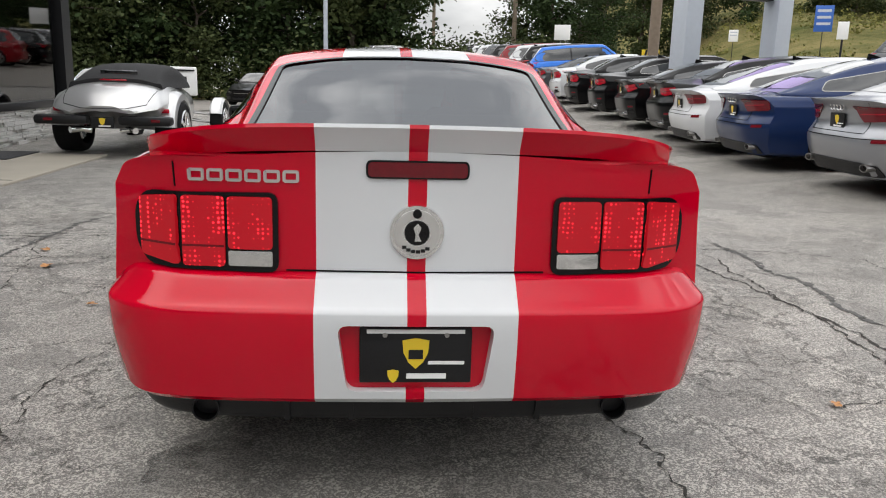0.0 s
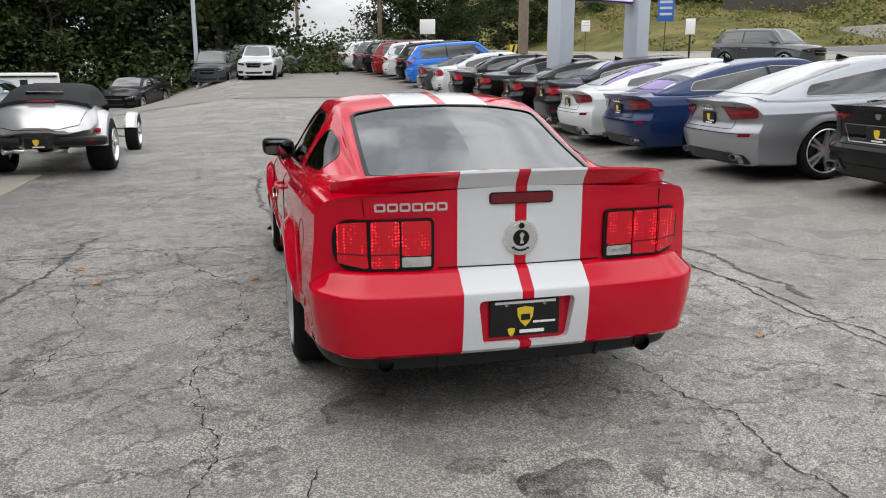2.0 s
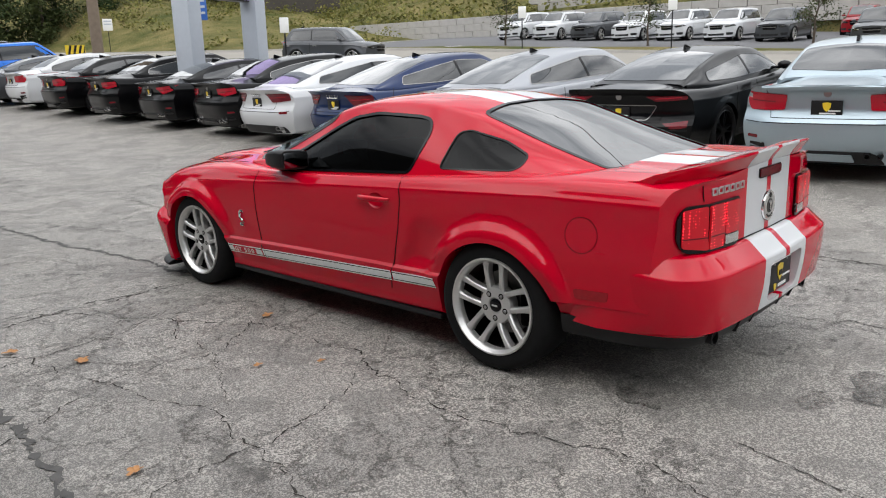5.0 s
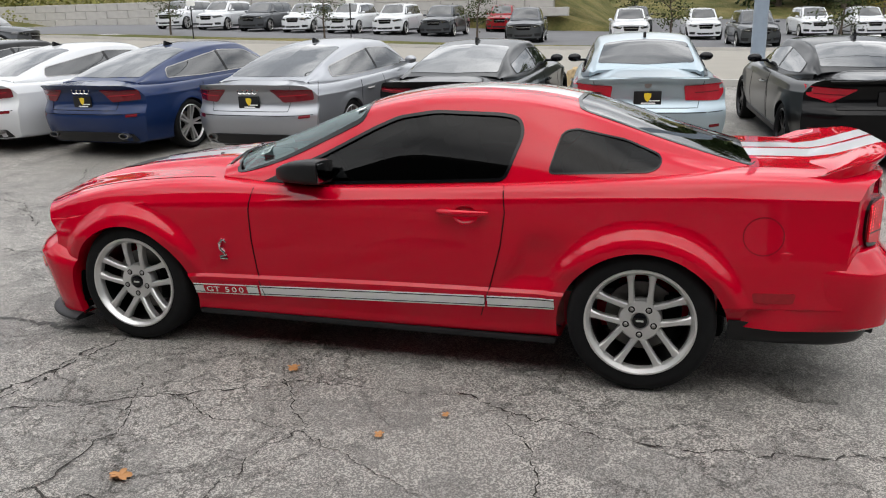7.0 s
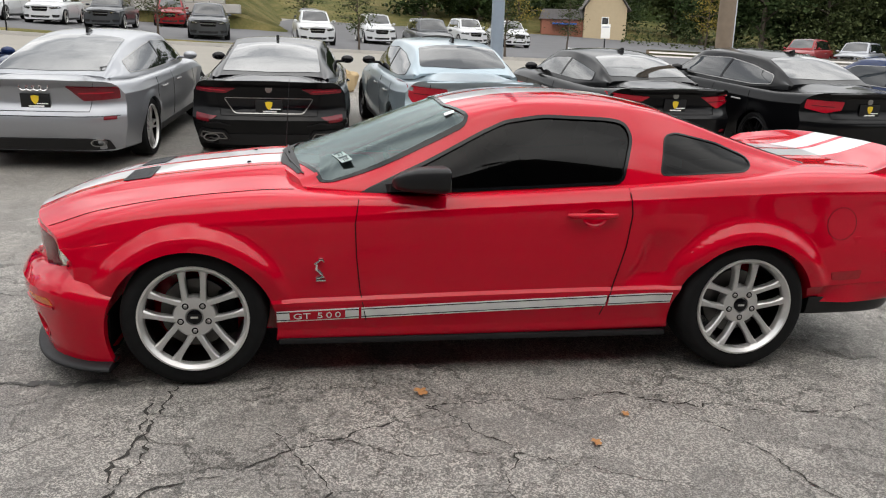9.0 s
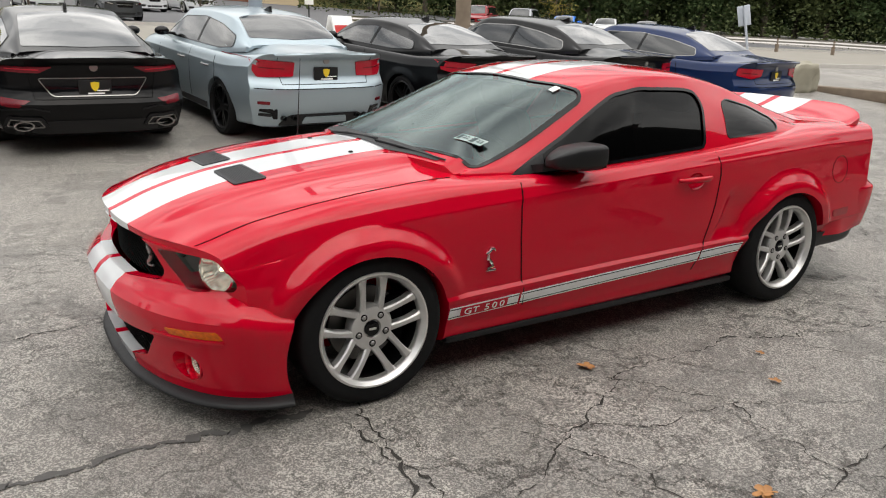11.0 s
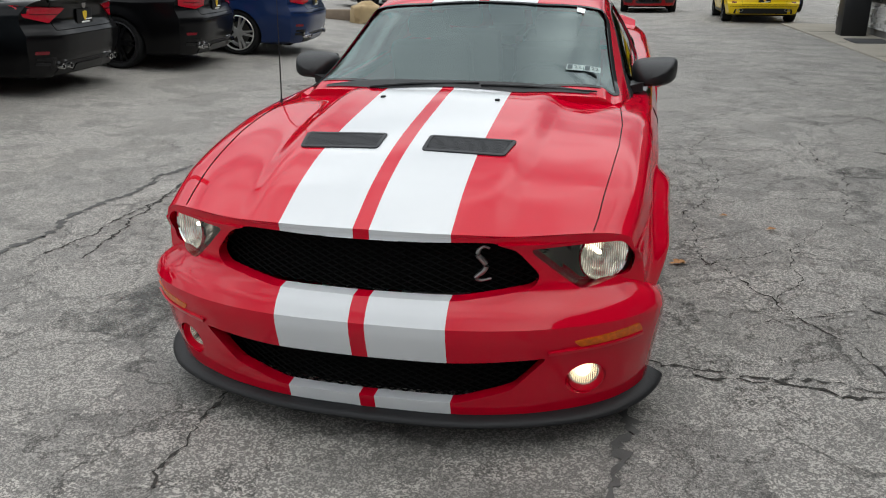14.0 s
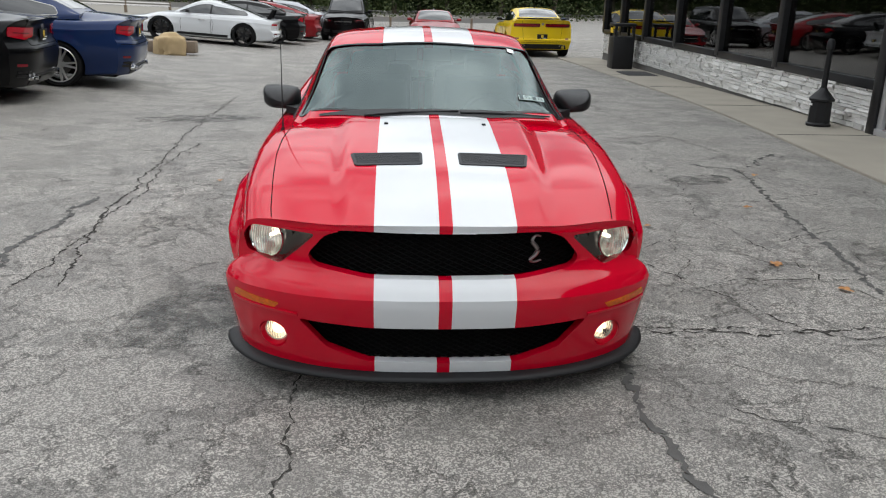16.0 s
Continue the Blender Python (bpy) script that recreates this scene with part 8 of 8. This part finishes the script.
            rim = lathe([(rr, 0.085), (rr, 0.112), (rr - 0.010, 0.118), (rr - 0.018, 0.105), (rr - 0.018, 0.085)], 36)
            for j in range(5):
                a0 = math.tau * j / 5
                for da in (-0.2, 0.2):
                    bar(rim, (0.05 * math.cos(a0 + da), 0.05 * math.sin(a0 + da)), ((rr - 0.02) * math.cos(a0 + da * 0.8), (rr - 0.02) * math.sin(a0 + da * 0.8)), 0.017, 0.012, 0.04, 0.09)
            bmesh.ops.create_cone(rim, cap_ends=True, segments=16, radius1=0.075, radius2=0.06, depth=0.06, matrix=Matrix.Translation((0.062, 0, 0)) @ Matrix.Rotation(radians(90), 4, "Y"))
            part("rim", rim, ALLOY, w)
            part("brake_disc", lathe([(0.0001, -0.02), (0.17, -0.02), (0.17, 0.0), (0.0001, 0.0)], 24), BRAKE_STEEL, w)
    part("underbody", boxed(-W * 0.7, W * 0.7, r + 0.25, f - 0.45, 0.18, 0.36, 0.04), DARK, e)
    PROTO[key] = e


def recolour(e, mat, rim=None):
    for o in e.children_recursive:
        base = o.name.split(".")[0]
        if base in ("body", "roof", "mirror", "boot_lip", "diffuser_blade"):
            o.material_slots[0].link = "OBJECT"
            o.material_slots[0].material = BLACK_GLOSS if base == "mirror" and rim is DARK_ALLOY else mat
        if rim and base == "rim":
            o.material_slots[0].link = "OBJECT"
            o.material_slots[0].material = rim


SILVER_PAINT = paint("silver_paint", (0.31, 0.32, 0.34), 0.7, 0.35, 0.3)
BLUE_PAINT = paint("dark_blue_paint", (0.007, 0.021, 0.078), 0.2, 0.35, 0.2)
WHITE_PAINT = paint("white_paint", (0.6, 0.61, 0.62))
BLACK_PAINT = paint("black_paint", (0.0015, 0.0015, 0.002), ior=1.26)
GREY_PAINT = paint("grey_paint", (0.07, 0.074, 0.08), 0.6, 0.35, 0.3)
PALE_SILVER = paint("pale_blue_silver_paint", (0.34, 0.41, 0.45), 0.65, 0.35, 0.3)
BRIGHT_BLUE = paint("bright_blue_paint", (0.02, 0.16, 0.62))
YELLOW_PAINT = paint("yellow_paint", (0.8, 0.55, 0.01))
DEEP_RED = paint("deep_red_paint", (0.22, 0.008, 0.012))
for key in KINDS:
    build_kind(key)


def park(key, mat, rim, tail, turn, label, group="", nose_up=None):
    """Parks a car with the middle of its tail at a place; turn: degrees of its nose from +x towards +y."""
    L = KINDS[key]["L"]
    d = Vector((math.cos(radians(turn)), math.sin(radians(turn))))
    a, b = Vector(tail), Vector(tail) + d * L
    c = (a + b) / 2
    za, zb = ground_z(*(a + d * 1.0)), ground_z(*(b - d * 0.95))
    tilt = math.degrees(math.atan2(zb - za, L - 1.95))
    e = copy_thing(PROTO[key], pose(c.x, c.y, (za + zb) / 2 - 0.004, tilt, 0, turn - 90))
    recolour(e, mat, rim)
    return tagged(e, label, "car", group)


ROW = "cars parked nose to the road"
park("fastback", SILVER_PAINT, ALLOY, (4.83, 3.84), -4, "silver four-door fastback with a black dealer plate, parked in a row", ROW)
park("fastback", BLUE_PAINT, ALLOY, (4.77, 6.36), -5, "dark blue four-door fastback beside a silver one", ROW)
park("fastback", WHITE_PAINT, ALLOY, (4.8, 8.5), -6, "white four-door fastback beside a blue one", ROW)
park("large_saloon", BLACK_PAINT, ALLOY, (5.05, 10.5), -6, "black saloon with chrome window trim in the row", ROW)
park("sport_coupe", BLACK_PAINT, ALLOY, (5.1, 12.9), -6, "black coupe with chrome lower trim in the row", ROW)
park("large_saloon", BLACK_PAINT, ALLOY, (5.1, 15.4), -6, "black saloon with bright window trim in the row", ROW)
park("saloon", BLACK_PAINT, ALLOY, (5.1, 18.1), -6, "black saloon farther along the row", ROW)
park("saloon", WHITE_PAINT, ALLOY, (5.2, 20.8), -6, "white saloon with tall red lamps in the row", ROW)
park("sport_coupe", GREY_PAINT, ALLOY, (5.2, 23.2), -6, "grey coupe beside a white saloon", ROW)
park("grand_coupe", BLACK_PAINT, DARK_ALLOY, (5.22, 1.38), -1, "glossy black grand touring coupe with slim lamps, in the row", ROW)
park("saloon", PALE_SILVER, DARK_ALLOY, (5.13, -1.13), 5, "pale blue-silver sport saloon with black wheels, in the row", ROW)
park("sport_coupe", BLACK_PAINT, DARK_ALLOY, (5.25, -3.70), 6, "black sport coupe with bright red lamps, in the row", ROW)
park("large_saloon", BLACK_PAINT, DARK_ALLOY, (5.0, -6.25), 7, "black sport saloon with four exhaust tips, in the row", ROW)
park("large_saloon", BLUE_PAINT, ALLOY, (4.45, -8.6), 7, "dark blue luxury saloon with red lamps, in the row", ROW)
UPPER = "cars along the upper lot"
park("suv", BRIGHT_BLUE, DARK_ALLOY, (5.6, 27.4), -8, "bright blue estate car at the end of the row", UPPER)
for i, (m, n) in enumerate(((BLACK_PAINT, "black"), (WHITE_PAINT, "white"), (DEEP_RED, "deep red"), (BLACK_PAINT, "black"), (GREY_PAINT, "grey"), (WHITE_PAINT, "white"), (WHITE_PAINT, "white"), (BLACK_PAINT, "black"))):
    park("suv", m, ALLOY, (5.7 - 0.12 * i, 30.2 + 2.6 * i), -8, f"{n} utility vehicle parked on the upper gravel lot", UPPER)
park("suv", WHITE_PAINT, DARK_ALLOY, (0.4, 40.5), -100, "white utility vehicle facing downhill on the gravel lot", "cars facing downhill")
park("suv", GREY_PAINT, ALLOY, (-2.0, 41.0), -98, "grey estate car facing downhill on the gravel lot", "cars facing downhill")
park("suv", GREY_PAINT, ALLOY, (-1.6, 46.5), -20, "dark grey utility vehicle parked across behind others", "cars facing downhill")
park("large_saloon", BLACK_PAINT, ALLOY, (-5.3, 37), -104, "black car parked below the woods", "cars below the woods")
park("saloon", PALE_SILVER, ALLOY, (-8.6, 24.0), -95, "pale blue saloon parked behind the silver roadster", "cars below the woods")
FAR = "cars on the far lot"
for i in range(7):
    park("suv", WHITE_PAINT if i not in (2, 6) else GREY_PAINT, ALLOY, (43.0, 28.3 - 2.8 * i), 180, ("white" if i not in (2, 6) else "grey") + " utility vehicle facing the road on the far lot", FAR)
for x, y, m, n in ((39.5, 6.4, GREY_PAINT, "grey"), (41.0, 1.4, WHITE_PAINT, "white"), (47.0, -2.2, WHITE_PAINT, "white"), (39.5, -4.4, GREY_PAINT, "grey"), (55, 1.8, GREY_PAINT, "dark grey"), (52, -8.6, WHITE_PAINT, "white"), (52.5, -11.6, WHITE_PAINT, "white"), (51.5, 10.2, DEEP_RED, "dark red")):
    park("suv", m, ALLOY, (x, y), 186, f"{n} utility vehicle standing loose on the far lot", FAR)
for i, (m, n) in enumerate(((DEEP_RED, "red"), (SILVER_PAINT, "silver"), (BRIGHT_BLUE, "blue"), (WHITE_PAINT, "white"), (GREY_PAINT, "grey"))):
    park("suv" if i < 2 else "saloon", m, ALLOY, (41 - 1.0 * i, -29 - 2.7 * i), 130, f"{n} car parked below the woods over the road", "cars below the woods over the road")
park("suv", GREY_PAINT, ALLOY, (19.5, 26.4), -72, "dark grey utility vehicle on the road", "cars on the road")
SOUTH = "cars at the south end"
park("rear_engine", WHITE_PAINT, DARK_ALLOY, (3.95, -21.3), 4, "white sports car with a tall black rear wing", SOUTH)
park("sport_coupe", BLACK_PAINT, DARK_ALLOY, (3.5, -24.2), 5, "black coupe parked at the south end", SOUTH)
park("grand_coupe", DEEP_RED, ALLOY, (3.2, -27.0), 6, "deep red coupe parked at the south end", SOUTH)
park("saloon", SILVER_PAINT, ALLOY, (3.0, -29.7), 6, "silver saloon parked at the south end", SOUTH)
park("suv", BLACK_PAINT, ALLOY, (2.2, -32.5), 88, "large black utility vehicle facing the lot", SOUTH)
park("rear_engine", DEEP_RED, ALLOY, (-1.2, -29.0), 90, "low red sports car facing the lot", SOUTH)
park("saloon", BLUE_PAINT, ALLOY, (-5.4, -30.0), 90, "blue saloon facing the lot", SOUTH)
park("muscle", YELLOW_PAINT, DARK_ALLOY, (-4.15, -19.3), -90, "bright yellow muscle coupe with a black deck spoiler beside the walk", SOUTH)
for e in PROTO.values():
    for o in list(e.children_recursive) + [e]:
        bpy.data.objects.remove(o)

# ---------------------------------------------------------------- silver roadster
rd = thing("roadster", "silver open-wheel retro roadster with a black soft top", "car", at=pose(-3.93, 7.62, ground_z(-3.9, 8.5), 0, 0, -1))
SILVER_R = paint("roadster_silver", (0.5, 0.5, 0.5), 0.75, 0.32, 0.3)
SOFT_TOP = simple("black_canvas", (0.014, 0.014, 0.015), 0.85, vary=0.25, scale=30, bump=0.2)
loops = []
for i in range(31):
    y = -0.84 + 4.39 * i / 30
    w = curve((-0.84, 0.44), (-0.77, 0.64), (-0.6, 0.74), (-0.3, 0.77), (0.2, 0.75), (1.3, 0.60), (2.4, 0.40), (3.3, 0.2), (3.55, 0.1))(y)
    zt = curve((-0.84, 0.70), (-0.72, 0.82), (-0.45, 0.965), (-0.15, 1.03), (0.1, 1.05), (0.9, 1.0), (1.6, 0.97), (2.8, 0.85), (3.55, 0.7))(y)
    zb = curve((-0.84, 0.62), (-0.76, 0.60), (-0.4, 0.5), (0.5, 0.3), (3.0, 0.3), (3.55, 0.5))(y)
    loops.append(half_loop(spline([(0, zb), (w * 0.8, zb + 0.03), (w, (zb + zt) / 2 - 0.05), (w * 0.86, zt - 0.10), (w * 0.4, zt - 0.01), (0, zt)], 4), y))
part("body", loft(loops), SILVER_R, rd)
for s in (-1, 1):
    loops = []
    for i in range(15):
        t = i / 14
        a = math.pi * (0.02 + 0.9 * t)
        loops.append([(s * x, 0.05 - 0.52 * math.cos(a) * rr, 0.37 + 0.50 * math.sin(a) * rr) for x, rr in ((0.52, 0.78), (0.52, 0.97), (0.62, 1.06), (0.78, 1.06), (0.86, 0.98), (0.87, 0.8))])
    part("rear_fender", loft(loops), SILVER_R, rd)
    loops = []
    for i in range(13):
        a = math.pi * (0.1 + 0.78 * i / 12)
        loops.append([(s * x, 2.85 - rr * math.cos(a), 0.34 + rr * math.sin(a)) for x, rr in ((0.66, 0.35), (0.70, 0.39), (0.85, 0.39), (0.89, 0.35), (0.85, 0.365), (0.70, 0.365))])
    part("front_fender", loft(loops), SILVER_R, rd)
    bm = bmesh.new()
    for z0, z1 in ((0.42, 0.40), (0.28, 0.26)):
        for y0 in (2.7, 3.0):
            tube(bm, [(0.25 * s, y0, z0 + 0.05), (0.72 * s, 2.85, z1)], 0.018, 6)
    part("suspension_arm", bm, STEEL, rd)
    for y, r, w, x in ((0.0, 0.37, 0.36, 0.72), (2.85, 0.33, 0.22, 0.77)):
        wh = new("wheel")
        wh.parent = rd
        wh.matrix_basis = pose(s * x, y, r) @ (Matrix.Identity(4) if s > 0 else Matrix.Rotation(math.pi, 4, "Z"))
        part("tyre", tyre_mesh(r, w, r - 0.11), RUBBER, wh)
        rim = lathe([(r - 0.11, -0.1), (r - 0.11, w / 2), (r - 0.13, w / 2 + 0.01), (r - 0.15, w / 2 - 0.05), (r - 0.15, -0.1)], 32)
        for j in range(5):
            a0 = math.tau * j / 5
            bar(rim, (0.04 * math.cos(a0), 0.04 * math.sin(a0)), ((r - 0.13) * math.cos(a0), (r - 0.13) * math.sin(a0)), 0.04, 0.03, 0.02, w / 2 - 0.01)
        part("rim", rim, CHROME, wh)
    part("tail_lamp", boxed(*sorted((0.50 * s, 0.80 * s)), -0.505, -0.46, 0.60, 0.66, 0.012), LENS_RED, rd)
    bm = bmesh.new()
    tube(bm, [(0.2 * s, -0.72, 0.36), (0.34 * s, -0.74, 0.38), (0.44 * s, -0.86, 0.37)], 0.045, 12)
    part("exhaust_tip", bm, CHROME, rd)
    part("bumper", boxed(*sorted((0.20 * s, 0.93 * s)), -0.88, -0.68, 0.44, 0.57, 0.05), BLACK_PLASTIC, rd, "black rubber bumper block")
    part("bumper_reflector", boxed(*sorted((0.66 * s, 0.78 * s)), -0.89, -0.87, 0.49, 0.53, 0.005), LENS_DARK_RED, rd)
loops = []
for i in range(17):
    y = -0.25 + 1.75 * i / 16
    t = i / 16
    zt = 0.99 + 0.30 * math.sin(math.pi * (0.06 + 0.78 * t)) ** 0.8
    w = 0.65 - 0.06 * t
    loops.append(half_loop(spline([(0, 0.9), (w, 0.92), (w - 0.02, 1.0), (w * 0.86, zt - 0.06), (w * 0.5, zt - 0.01), (0, zt)], 4), y))
part("soft_top", loft(loops), SOFT_TOP, rd, "black canvas soft top, closed")
part("rear_window", boxed(-0.26, 0.26, -0.13, -0.10, 1.12, 1.18, 0.01, Matrix.Translation((0, 0.03, 0.0))), PARKED_GLASS, rd)
part("trunk_seam", ring_on(tree_of(rd.children[0]), [(-0.62, 0.9), (-0.56, 0.72), (-0.3, 0.665), (0.3, 0.665), (0.56, 0.72), (0.62, 0.9)], "-y", 0.008, 0.004, False), DARK, rd)
part("brake_lamp", boxed(-0.18, 0.18, -0.36, -0.31, 1.035, 1.055, 0.006), LENS_RED, rd)
pl = part("licence_plate", boxed(-0.155, 0.155, -0.87, -0.855, 0.40, 0.556, 0.004), BLACK_PLASTIC, rd)
part("plate_shield", flat(shield(0, 0.49, 0.042), -0.8705), YELLOW_PLAIN, pl)
part("plate_print", flat(rect(0.03, 0.43, 0.16, 0.016), -0.8705), WHITE_PLAIN, pl)

# camper trailer in the distance
ct = thing("camper_trailer", "white camper trailer with a dark window band", "trailer", at=pose(-12.2, 38.4, ground_z(-12.2, 38.4), 0, 0, 25) @ Matrix.Diagonal((0.5, 0.55, 0.55, 1)))
part("shell", boxed(-4.5, 4.5, -1.2, 1.2, 0.6, 3.3, 0.15), WHITE_PLAIN, ct)
part("awning_roll", boxed(-1.0, 4.2, -1.33, -1.2, 2.9, 3.05, 0.03), BLACK_PLASTIC, ct)
part("door", boxed(0.8, 1.5, -1.23, -1.19, 0.8, 2.7, 0.02), BLACK_PLASTIC, ct)
part("window", boxed(2.0, 3.4, -1.23, -1.19, 1.7, 2.4, 0.02), PARKED_GLASS, ct)
for x in (-0.5, 0.5):
    bm = lathe([(0.0001, -1.15), (0.35, -1.15), (0.35, -0.9), (0.0001, -0.9)], 24)
    bmesh.ops.rotate(bm, cent=(0, 0, 0), matrix=Matrix.Rotation(radians(90), 3, "Z"), verts=bm.verts)
    bmesh.ops.translate(bm, vec=(x, 0, 0.35), verts=bm.verts)
    part("wheel", bm, RUBBER, ct)
